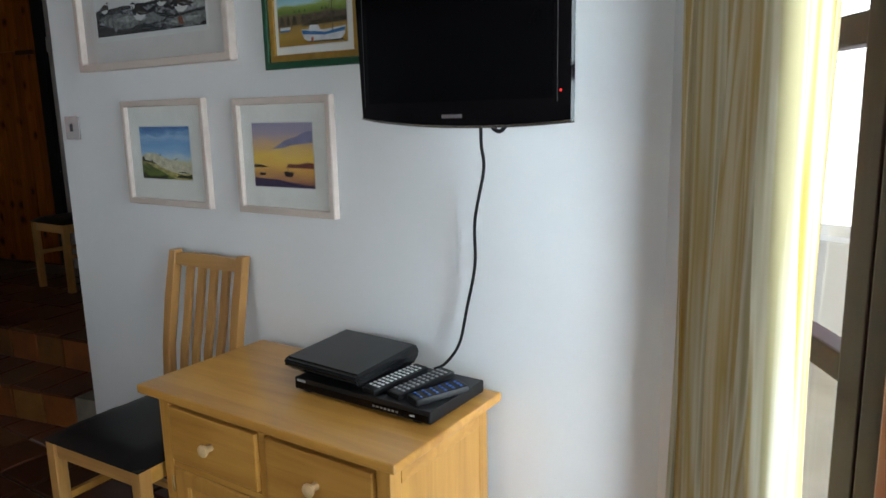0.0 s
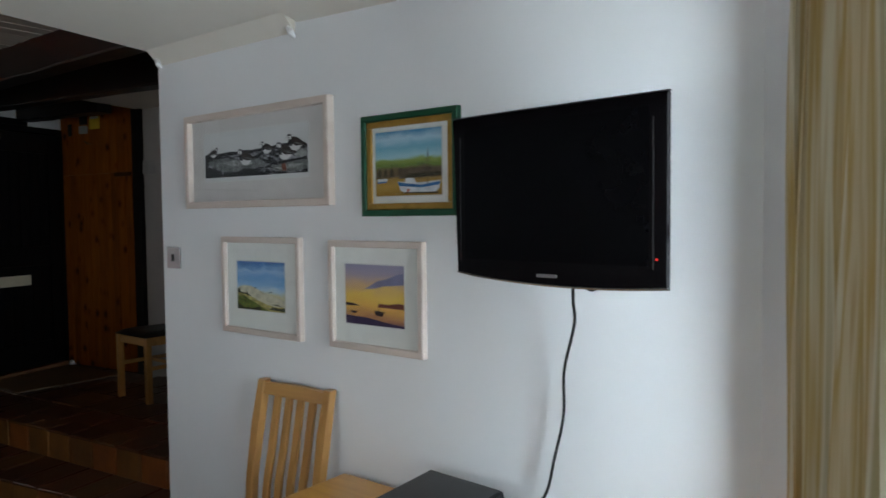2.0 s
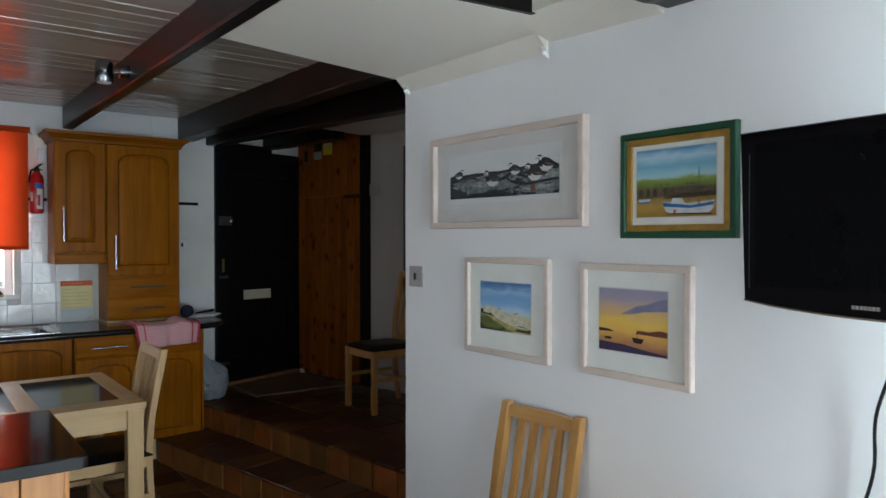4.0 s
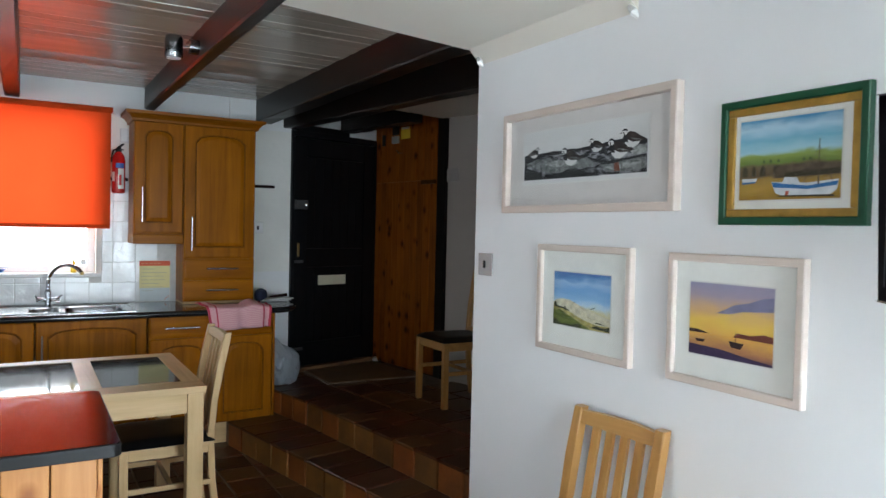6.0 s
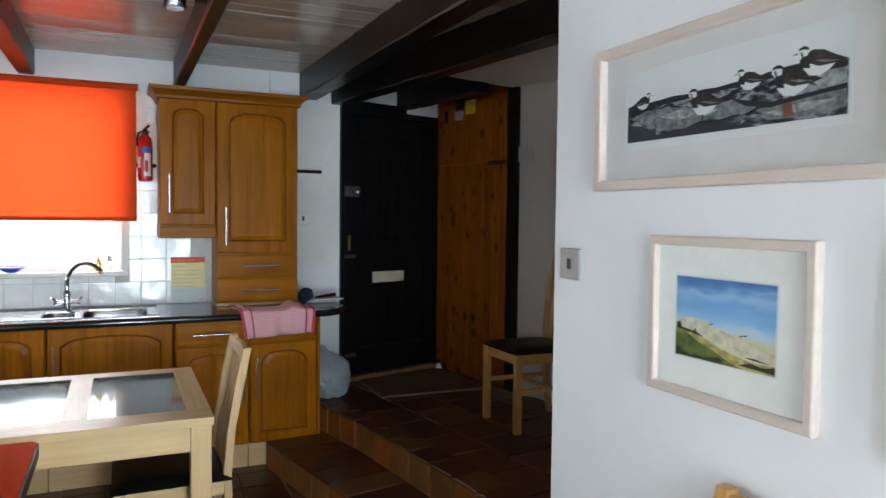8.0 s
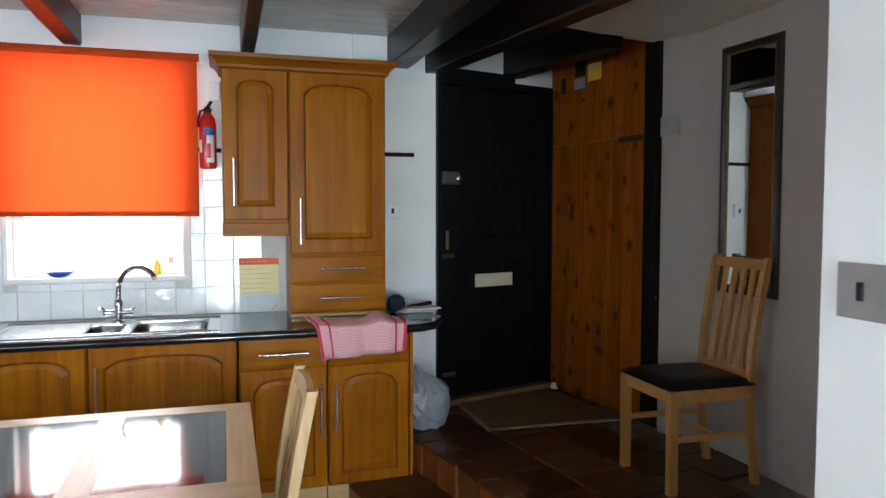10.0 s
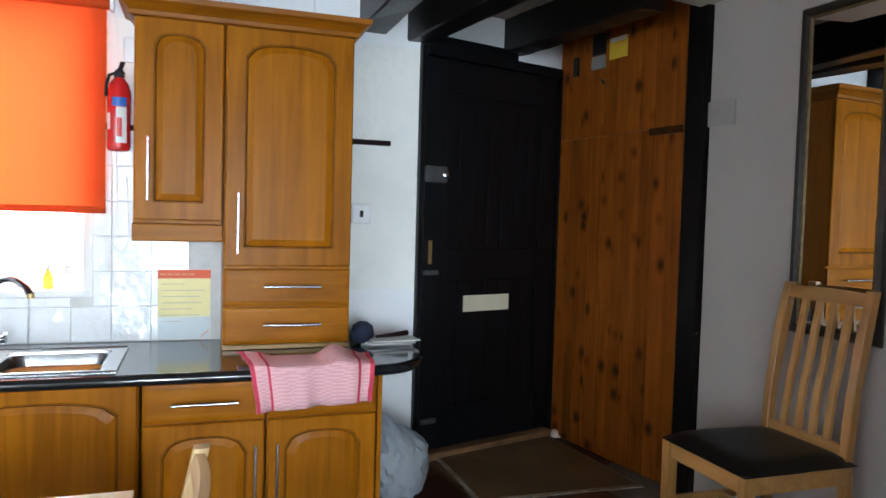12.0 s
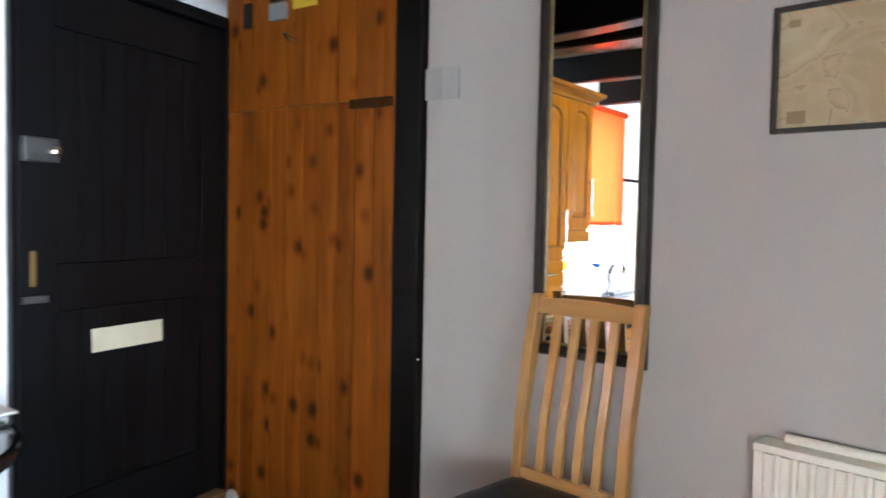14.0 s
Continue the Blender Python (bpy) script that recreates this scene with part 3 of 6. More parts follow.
def glazed_door():
    t = thing("door_1", wp(0.81, 0.06, 0.0), "dark mahogany double glazed door to the terrace", "door", kind="structure")
    part("door_frame", join(join(slab(0.10, 0.135, 0.0, 2.14, 0.02, 0.10), slab(1.42, 1.455, 0.0, 2.14, 0.02, 0.10)), slab(0.135, 1.42, 2.10, 2.14, 0.02, 0.10)), "mahog", t)
    for a, b in ((0.137, 0.728), (0.731, 1.418)):
        leaf = part("leaf", slab(a, a + (0.067 if a > 0.5 else 0.055), 0.03, 2.098, 0.035, 0.08), "mahog", t)
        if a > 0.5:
            part("glazing_stile", slab(0.799, 0.86, 0.03, 2.098, 0.02, 0.08), "mahoglit", leaf, "mahogany stile with the sunlight put into its reddish colour")
        bm = slab(b - 0.055, b, 0.03, 2.098, 0.035, 0.08)
        for z0, z1 in ((0.03, 0.18), (0.59, 0.63), (1.03, 1.07), (1.46, 1.50), (2.03, 2.098)):
            join(bm, slab(a + 0.055, b - 0.055, z0, z1, 0.038, 0.077))
        part("rail", bm, "mahog", leaf)
        for z0, z1 in ((0.18, 0.59), (0.63, 1.03), (1.07, 1.46), (1.50, 2.03)):
            p = part("pane", sheet(wp(b - 0.055, 0.057, z0), wp(b - 0.055, 0.057, z1), wp(a + 0.055, 0.057, z1), wp(a + 0.055, 0.057, z0)), "glass", leaf, turn=False)
            p.visible_shadow = False


glazed_door()
t = thing("blind_cord", wp(0.83, -0.02, 2.1), "thin white cord hanging beside the glazed door", "cord")
part("cord", tube([wp(0.875, 0.0, 2.12), wp(0.868, 0.002, 1.5), wp(0.872, 0.0, 1.0), wp(0.86, 0.0, 0.35)], 0.0015, 6), "whitep", t, smooth=True)


def curtain(name, s0, s1, seed, folds):
    rng = random.Random(seed)
    bm = bmesh.new()
    ns, nz = folds * 14, 26
    ph = rng.uniform(0, 6)
    grid = []
    for j in range(nz + 1):
        f = j / nz
        z = 0.03 + 2.19 * (1 - f)
        row = []
        for i in range(ns + 1):
            u = i / ns
            amp = 0.040 + 0.014 * math.sin(3.1 * u * 6 + ph) + 0.01 * f
            n = -0.075 + amp * math.sin(2 * math.pi * folds * u + 0.6 * math.sin(5 * u + ph) + 0.5 * math.sin(2.2 * f + 4 * u))
            n += 0.006 * math.sin(11 * f + 20 * u)
            s = s0 + (s1 - s0) * u + 0.012 * math.sin(2 * math.pi * folds * u * 2 + f) + 0.02 * f * (u - 0.5)
            row.append(bm.verts.new(wp(s, n, z)))
        grid.append(row)
    for a, b in zip(grid, grid[1:]):
        for i in range(ns):
            bm.faces.new((a[i], a[i + 1], b[i + 1], b[i]))
    t = thing(name, wp((s0 + s1) / 2, -0.07, 0.03), "full-length gathered curtain in faded gold and cream stripes", "curtain", "curtains")
    ob = part("drape", bm, "curtain", t, smooth=True)
    md = ob.modifiers.new("thick", "SOLIDIFY")
    md.thickness = 0.003
    return t


curtain("curtain", 0.412, 0.815, 3, 5)


def door_pt(u, n=0.0):
    a, b = Vector((-5.865, 1.79)), Vector((-6.115, 2.64))
    d = (b - a).normalized()
    p = a + d * u + Vector((d.y, -d.x)) * n
    return p


DL = (Vector((-6.115, 2.64)) - Vector((-5.865, 1.79))).length


def dslab(u0, u1, z0, z1, n0, n1, bev=0.003):
    a, b = door_pt(u0, (n0 + n1) / 2), door_pt(u1, (n0 + n1) / 2)
    return strut((a.x, a.y, (z0 + z1) / 2), (b.x, b.y, (z0 + z1) / 2), abs(n1 - n0), z1 - z0, bev)


def front_door():
    a = door_pt(DL / 2)
    t = thing("door_2", (a.x, a.y, 0.33), "closed black painted plank front door with pale letter plate", "door", kind="structure")
    part("door_frame", join(join(dslab(0.012, 0.034, 0.33, 2.26, -0.03, 0.012), dslab(DL - 0.02, DL + 0.02, 0.33, 2.25, -0.03, 0.03)), dslab(0.03, DL - 0.02, 2.215, 2.26, -0.03, 0.04)), "blackdoor", t)
    part("head_block", dslab(0.012, 0.57, 2.2605, 2.31, -0.01, 0.03), "blackdoor", t)
    leaf = part("leaf", dslab(0.032, DL - 0.022, 0.37, 2.213, -0.03, 0.0), "blackdoor", t)
    u0, u1 = 0.035, DL - 0.025
    for p, q, z0, z1 in ((u0, u0 + 0.12, 0.375, 2.21), (u1 - 0.11, u1, 0.375, 2.21), (u0 + 0.122, u1 - 0.112, 2.06, 2.21), (u0 + 0.122, u1 - 0.112, 1.17, 1.32), (u0 + 0.122, u1 - 0.112, 0.375, 0.56)):
        part("rail", dslab(p, q, z0, z1, 0.0, 0.014), "blackdoor", leaf)
    n = 7
    w = (u1 - 0.112 - u0 - 0.122) / n
    for k in range(n):
        s = u0 + 0.122 + k * w
        part("board", dslab(s + 0.003, s + w - 0.003, 1.322, 2.058, 0.001, 0.007), "blackdoor", leaf)
        part("board", dslab(s + 0.003, s + w - 0.003, 0.562, 1.168, 0.001, 0.007), "blackdoor", leaf)
    part("letter_plate", dslab(0.275, 0.56, 1.02, 1.10, 0.0145, 0.022), "ivory", t, "ivory painted letter plate")
    part("latch", dslab(0.035, 0.145, 1.635, 1.71, 0.0145, 0.045, 0.006), "latchgrey", t, "grey metal rim latch")
    p = door_pt(0.120, 0.06)
    part("latch_knob", lathe((p.x, p.y, 1.672 - 0.015), [(0.004, 0), (0.018, 0.004), (0.02, 0.015), (0.016, 0.028), (0.004, 0.031)]), "chrome", t, smooth=True)
    part("handle_plate", dslab(0.066, 0.084, 1.255, 1.365, 0.0145, 0.024, 0.004), "brass", t)
    part("bolt", dslab(0.038, 0.12, 1.205, 1.228, 0.0145, 0.03, 0.004), "latchgrey", t)
    part("kick_bolt", dslab(0.045, 0.13, 0.50, 0.525, 0.0145, 0.026, 0.004), "latchgrey", t)
    part("threshold", dslab(-0.03, DL + 0.02, 0.325, 0.362, -0.02, 0.045), "wornwood", t, "worn timber threshold")


front_door()
p = door_pt(DL + 0.03, 0.05)
t = thing("door_stop", (p.x + 0.03, p.y, 0.33), "small white rubber door stop on the hall floor", "door stop")
part("stop", lathe((p.x + 0.03, p.y - 0.03, 0.332), [(0.028, 0), (0.03, 0.01), (0.024, 0.03), (0.012, 0.038)]), "whitep", t, smooth=True)


def pine_boards():
    a, b = Vector((-6.10, 2.655)), Vector((-5.25, 2.79))
    d = (b - a).normalized()
    nrm = Vector((d.y, -d.x))
    t = thing("wall_boarding", (-5.68, 2.74, 0.33), "varnished knotty pine tongue-and-groove boarding beside the front door", "wall boarding")
    L = (b - a).length
    n = 10
    w = L / n
    rng = random.Random(4)
    for k in range(n):
        p, q = a + d * (k * w + 0.002), a + d * ((k + 1) * w - 0.002)
        off = nrm * (0.008 + rng.uniform(0, 0.0015))
        p, q = p + off, q + off
        part("board", strut((p.x, p.y, 1.115), (q.x, q.y, 1.115), 0.016, 1.55, 0.005), "pine", t)
        e = d * 0.003 * (k % 3 - 1)
        part("board", strut((p.x + e.x, p.y + e.y, 2.1805), (q.x + e.x, q.y + e.y, 2.1805), 0.0155, 0.579, 0.003), "pine", t)
    def on(u0, u1, z0, z1, th, mat, name, label=""):
        p, q = a + d * u0 + nrm * (0.018 + th / 2), a + d * u1 + nrm * (0.018 + th / 2)
        return p, q, part(name, strut((p.x, p.y, (z0 + z1) / 2), (q.x, q.y, (z0 + z1) / 2), th, z1 - z0, 0.002), mat, t, label)
    on(0.375, 0.50, 2.245, 2.345, 0.003, "yellow", "card", "yellow card sign")
    on(0.385, 0.49, 2.325, 2.345, 0.005, "paper", "card_strip", "white strip on the card")
    on(0.265, 0.35, 2.215, 2.275, 0.02, "greyp", "switch_box", "grey switch box")
    on(0.27, 0.35, 2.285, 2.38, 0.02, "blackp", "black_box", "small black box")
    on(0.115, 0.15, 2.205, 2.30, 0.014, "blackp", "clip", "dark metal clip")
    on(0.67, 0.855, 1.86, 1.892, 0.014, "shade_dark_oak", "batten", "short dark batten")
    p = a + d * 0.40 + nrm * 0.03
    part("hook", tube([(p.x, p.y + 0.012, 2.13), (p.x, p.y - 0.03, 2.13), (p.x, p.y - 0.045, 2.15)], 0.009), "chrome", t, "chrome coat hook", smooth=True)


pine_boards()
t = thing("timber_post", (-5.19, 2.80, 0.33), "black painted upright timber post in the hall", "post")
part("post", box(-5.25, -5.13, 2.775, 2.90, 0.331, TOP, 0.006), "beam", t)
part("nail", tube([(-5.132, 2.79, 1.03), (-5.12, 2.78, 1.03)], 0.004, 6), "chrome", t)


# ---- kitchen units ----
def arch_loop(y0, y1, z0, z1, rise, n=12):
    pts = [(y0, z0), (y1, z0), (y1, z1 - rise)]
    for k in range(1, n):
        u = k / n
        y = y1 + (y0 - y1) * u
        e = abs(2 * u - 1)
        pts.append((y, z1 - rise + rise * math.sqrt(max(0, 1 - e ** 2.6))))
    pts.append((y0, z1 - rise))
    return pts


def panel_door(name, x, y0, y1, z0, z1, parent, mat="oakv", rail=0.06, rise=0.05, th=0.02, axis="x", sgn=1, label=""):
    """A framed door with an arched raised panel, its face at x, facing +x; with axis 'y' the face lies at y and looks to -y."""
    n = 12
    inner = arch_loop(y0 + rail, y1 - rail, z0 + rail, z1 - rail * 0.8, rise)
    groove = arch_loop(y0 + rail + 0.006, y1 - rail - 0.006, z0 + rail + 0.006, z1 - rail * 0.8 - 0.006, rise)
    field = arch_loop(y0 + rail + 0.03, y1 - rail - 0.03, z0 + rail + 0.03, z1 - rail * 0.8 - 0.028, rise)

    def outer(i):
        o = []
        for k, (a, c) in enumerate(inner):
            if k == 0:
                o.append((y0 + i, z0 + i))
            elif k == 1:
                o.append((y1 - i, z0 + i))
            elif k == 2:
                o.append((y1 - i, z1 - i))
            elif k == len(inner) - 1:
                o.append((y0 + i, z1 - i))
            else:
                o.append((y1 - i + (y0 - y1 + 2 * i) * (k - 2) / n, z1 - i))
        return o

    def P(a, depth, c):
        return (x - depth, a, c) if axis == "x" else (a, x + depth, c)

    bm = bmesh.new()
    loops = [[bm.verts.new(P(a, dp, c)) for a, c in pts] for pts, dp in ((outer(0), th), (outer(0), 0.005), (outer(0.005), 0.0), (inner, 0.0), (groove, 0.009))]
    for q, r in zip(loops, loops[1:]):
        for k in range(len(q)):
            bm.faces.new((q[k], q[(k + 1) % len(q)], r[(k + 1) % len(q)], r[k]))
    bm.faces.new(loops[0][::-1])
    bm.faces.new(loops[-1])
    ob = part(name, bm, mat, parent, label)
    bm = bmesh.new()
    loops = [[bm.verts.new(P(a, dp, c)) for a, c in pts] for pts, dp in ((groove, 0.0085), (field, 0.002))]
    for q, r in zip(loops, loops[1:]):
        for k in range(len(q)):
            bm.faces.new((q[k], q[(k + 1) % len(q)], r[(k + 1) % len(q)], r[k]))
    bm.faces.new(loops[-1])
    part("raised_panel", bm, mat, ob)
    # strip along the panel edge; on oak its dark colour is the groove's shade
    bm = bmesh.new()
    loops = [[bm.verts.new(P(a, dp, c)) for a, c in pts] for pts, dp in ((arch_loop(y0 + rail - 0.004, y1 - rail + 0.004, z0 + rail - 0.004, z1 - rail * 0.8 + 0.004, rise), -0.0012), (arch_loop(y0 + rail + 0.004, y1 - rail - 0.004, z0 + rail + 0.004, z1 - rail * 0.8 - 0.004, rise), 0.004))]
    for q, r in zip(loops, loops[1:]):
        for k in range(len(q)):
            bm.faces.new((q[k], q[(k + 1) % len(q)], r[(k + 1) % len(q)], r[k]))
    part("moulding", bm, "shade_dark_oak" if mat.startswith("oak") else mat, ob)
    return ob


def drawer_front(x, y0, y1, z0, z1, parent):
    bm = box(x - 0.02, x - 0.004, y0, y1, z0, z1)
    own = bmesh.new()
    loops = [[own.verts.new((x - dp, a, c)) for a, c in ((y0 + i, z0 + i), (y1 - i, z0 + i), (y1 - i, z1 - i), (y0 + i, z1 - i))] for i, dp in ((0, 0.004), (0.006, 0.001), (0.016, 0.0))]
    for q, r in zip(loops, loops[1:]):
        for k in range(4):
            own.faces.new((q[k], q[(k + 1) % 4], r[(k + 1) % 4], r[k]))
    own.faces.new(loops[-1])
    return part("drawer", join(bm, own), "oakh", parent)


def bar_handle(x, y, z, length, parent, upright=True):
    h = length / 2
    if upright:
        bm = tube([(x + 0.03, y, z - h), (x + 0.03, y, z + h)], 0.006)
        for s in (-0.8, 0.8):
            tube([(x, y, z + s * h), (x + 0.03, y, z + s * h)], 0.004, 8, bm)
    else:
        bm = tube([(x + 0.03, y - h, z), (x + 0.03, y + h, z)], 0.006)
        for s in (-0.8, 0.8):
            tube([(x, y + s * h, z), (x + 0.03, y + s * h, z)], 0.004, 8, bm)
    return part("handle", bm, "steel", parent, "brushed steel bar handle", smooth=True)


BX = -5.27


def base_unit(y0, y1, drawer, handle_right, rise, label):
    t = thing("base_unit", (-5.58, (y0 + y1) / 2, 0), label, "kitchen cabinet", "base units")
    part("body", box(KX + 0.005, BX - 0.022, y0 + 0.001, y1 - 0.001, 0.15, 0.888), "oakv", t)
    part("face_frame", box(BX - 0.0215, BX - 0.0203, y0 + 0.001, y1 - 0.001, 0.15, 0.888), "oakv", t)
    part("plinth", box(KX + 0.05, BX - 0.06, y0, y1, 0.0, 0.149), "oaktrim", t, "pale oak plinth")
    top = 0.885
    if drawer:
        d = drawer_front(BX, y0 + 0.004, y1 - 0.004, 0.752, 0.885, t)
        bar_handle(BX, (y0 + y1) / 2, 0.815, 0.22, d, False)
        top = 0.742
    d = panel_door("door", BX, y0 + 0.004, y1 - 0.004, 0.155, top, t, rail=0.062, rise=rise)
    bar_handle(BX, y1 - 0.035 if handle_right else y0 + 0.035, top - 0.2, 0.24, d)
    return t


base_unit(-0.88, -0.43, False, True, 0.05, "oak base unit with arched panel door near the window")
base_unit(-0.425, 0.035, False, False, 0.05, "oak base unit under the sink drainer with an arched door")
base_unit(0.04, 0.667, False, False, 0.05, "wide oak base unit under the sink bowls")
base_unit(0.675, 1.082, True, True, 0.06, "oak base unit with one drawer over an arched door")
t = base_unit(1.087, 1.487, True, False, 0.06, "oak end base unit with a drawer behind the pink towel")
part("end_panel", box(KX + 0.005, BX - 0.002, 1.488, 1.504, 0.165, 0.888, 0.002), "oakv", t)


def worktop():
    out = [(KX + 0.002, -1.3), (-5.235, -1.3), (-5.235, 1.475)]
    for k in range(1, 10):
        a = math.pi / 2 * k / 10
        out.append((-5.235 - 0.30 * (1 - math.cos(a)), 1.475 + 0.235 * math.sin(a)))
    out += [(-5.56, 1.715), (-5.70, 1.735), (KX + 0.002, 1.74)]
    t = thing("worktop", (-5.55, 0.3, 0.89), "polished black kitchen worktop with a rounded end", "worktop")
    # the sink's opening is left free between two lengths
    part("slab", prism([(KX + 0.002, -1.3), (-5.235, -1.3), (-5.235, -0.37), (KX + 0.002, -0.37)], 0.889, 0.93), "worktop", t)
    part("slab", prism([(KX + 0.002, -0.37), (-5.72, -0.37), (-5.72, 0.585), (KX + 0.002, 0.585)], 0.889, 0.93), "worktop", t)
    part("slab", prism([(-5.285, -0.37), (-5.235, -0.37), (-5.235, 0.585), (-5.285, 0.585)], 0.889, 0.93), "worktop", t)
    part("slab", prism([(KX + 0.002, 0.585), (-5.235, 0.585)] + out[2:], 0.889, 0.93), "worktop", t)
    bm = tube([(-5.237, -1.3, 0.9095), (-5.237, 1.475, 0.9095)] + [(x, y, 0.9095) for x, y in out[3:13]], 0.0205, 10)
    part("nosing", bm, "worktop", t, smooth=True)


worktop()


def sink():
    t = thing("kitchen_sink", (-5.5, 0.1, 0.93), "stainless steel inset sink with half bowl and drainer", "sink")
    X0, X1 = -5.73, -5.275
    bm = bmesh.new()

    def bowl(y0, y1, x0, x1, depth):
        loops = []
        for i, dz in ((0, 0.9345), (0.008, 0.930), (0.016, 0.90), (0.022, 0.93 - depth + 0.02), (0.04, 0.93 - depth)):
            r = 0.05
            pts = []
            for cx, cy, a0 in ((x1 - i - r, y1 - i - r, 0), (x0 + i + r, y1 - i - r, 90), (x0 + i + r, y0 + i + r, 180), (x1 - i - r, y0 + i + r, 270)):
                for k in range(5):
                    a = radians(a0 + 22.5 * k)
                    pts.append((cx + r * math.cos(a), cy + r * math.sin(a), dz))
            loops.append([bm.verts.new(p) for p in pts])
        for q, s in zip(loops, loops[1:]):
            for k in range(20):
                bm.faces.new((q[k], q[(k + 1) % 20], s[(k + 1) % 20], s[k]))
        bm.faces.new(loops[-1])
        return loops[0]

    bowl(0.20, 0.545, -5.66, -5.31, 0.17)
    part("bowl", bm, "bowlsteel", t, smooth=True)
    bm = bmesh.new()
    bowl(0.00, 0.165, -5.62, -5.36, 0.12)
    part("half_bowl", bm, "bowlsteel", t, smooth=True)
    deck = box(X0, -5.66, -0.38, 0.595, 0.930, 0.935)
    box(-5.31, X1, -0.38, 0.595, 0.930, 0.935, 0, deck)
    for y0, y1 in ((0.545, 0.595), (0.165, 0.20), (-0.38, 0.0)):
        box(-5.66, -5.31, y0, y1, 0.930, 0.935, 0, deck)
    box(-5.66, -5.62, 0.0, 0.165, 0.930, 0.935, 0, deck)
    box(-5.36, -5.31, 0.0, 0.165, 0.930, 0.935, 0, deck)
    part("deck", deck, "steel", t)
    rim = tube([(X0, -0.38, 0.936), (X1, -0.38, 0.936), (X1, 0.595, 0.936), (X0, 0.595, 0.936), (X0, -0.38, 0.936)], 0.004, 6)
    part("rim", rim, "steel", t, smooth=True)
    rb = bmesh.new()
    for k in range(7):
        tube([(-5.62, -0.34 + k * 0.045, 0.937), (-5.36, -0.34 + k * 0.045, 0.936)], 0.004, 6, rb)
    part("drainer_ribs", rb, "steel", t)
    for y in (0.083, 0.37):
        part("waste", lathe((-5.49, y, 0.7615 if y > 0.2 else 0.8115), [(0.04, 0), (0.04, 0.004), (0.02, 0.003)]), "chrome", t, smooth=True)


sink()


def tap():
    t = thing("mixer_tap", (-5.69, 0.12, 0.935), "chrome mixer tap with swan neck and lever heads", "tap")
    x, y = -5.69, 0.115
    part("body", lathe((x, y, 0.936), [(0.028, 0), (0.028, 0.006), (0.018, 0.012), (0.016, 0.075), (0.02, 0.08), (0.02, 0.1), (0.014, 0.11)]), "darkchrome", t, smooth=True)
    part("crossbar", tube([(x, y - 0.068, 0.982), (x, y - 0.05, 0.982), (x, y + 0.05, 0.982), (x, y + 0.068, 0.982)], 0.014, 12, radii=[0.019, 0.014, 0.014, 0.019]), "darkchrome", t, smooth=True)
    pts = [(x, y, 1.04)]
    for k in range(0, 19):
        a = math.pi * 0.78 * k / 18
        f = (1 - math.cos(a)) * 0.15
        pts.append((x + f * 0.70, y + f * 0.70, 1.08 + 0.135 * math.sin(a)))
    part("spout", tube(pts, 0.0125, 12), "darkchrome", t, smooth=True)
    part("spout_tip", lathe((pts[-1][0], pts[-1][1], pts[-1][2] - 0.012), [(0.011, 0), (0.012, 0.016), (0.01, 0.018)]), "brass", t, smooth=True)
    for s in (-1, 1):
        part("lever", tube([(x, y + s * 0.062, 0.995), (x + 0.02, y + s * 0.072, 1.008), (x + 0.05, y + s * 0.078, 1.012)], 0.006, 8), "darkchrome", t, smooth=True)


tap()


def tall_cupboard():
    t = thing("worktop_cupboard", (-5.74, 1.19, 0.945), "tall oak cupboard with an arched door over two drawers", "kitchen cabinet")
    x = -5.60
    part("body", box(KX + 0.004, x - 0.022, 0.941, 1.441, 0.945, 2.20), "oakv", t)
    part("face_frame", box(x - 0.0215, x - 0.0203, 0.941, 1.441, 0.949, 2.20), "oakv", t)
    part("base_strip", box(KX + 0.004, x - 0.002, 0.941, 1.441, 0.932, 0.948, 0.002), "oaktrim", t, "pale oak base strip")
    for z0, z1 in ((0.952, 1.098), (1.106, 1.25)):
        d = drawer_front(x, 0.944, 1.438, z0, z1, t)
        bar_handle(x, 1.206, (z0 + z1) / 2 + 0.005, 0.225, d, False)
    d = panel_door("door", x, 0.944, 1.438, 1.262, 2.188, t, rail=0.075, rise=0.055)
    bar_handle(x, 0.993, 1.43, 0.235, d)


def wall_cupboard():
    t = thing("wall_cupboard", (-5.74, 0.775, 1.355), "narrow oak wall cupboard with an arched door", "kitchen cabinet")
    x = -5.60
    part("body", box(KX + 0.004, x - 0.022, 0.615, 0.936, 1.37, 2.20), "oakv", t)
    part("face_frame", box(x - 0.0215, x - 0.0203, 0.615, 0.936, 1.424, 2.20), "oakv", t)
    d = panel_door("door", x, 0.618, 0.934, 1.435, 2.188, t, rail=0.07, rise=0.045)
    bar_handle(x, 0.668, 1.625, 0.235, d)
    part("pelmet", box(KX + 0.004, x + 0.002, 0.612, 0.938, 1.355, 1.422, 0.006), "oakh", t, "moulded light pelmet")


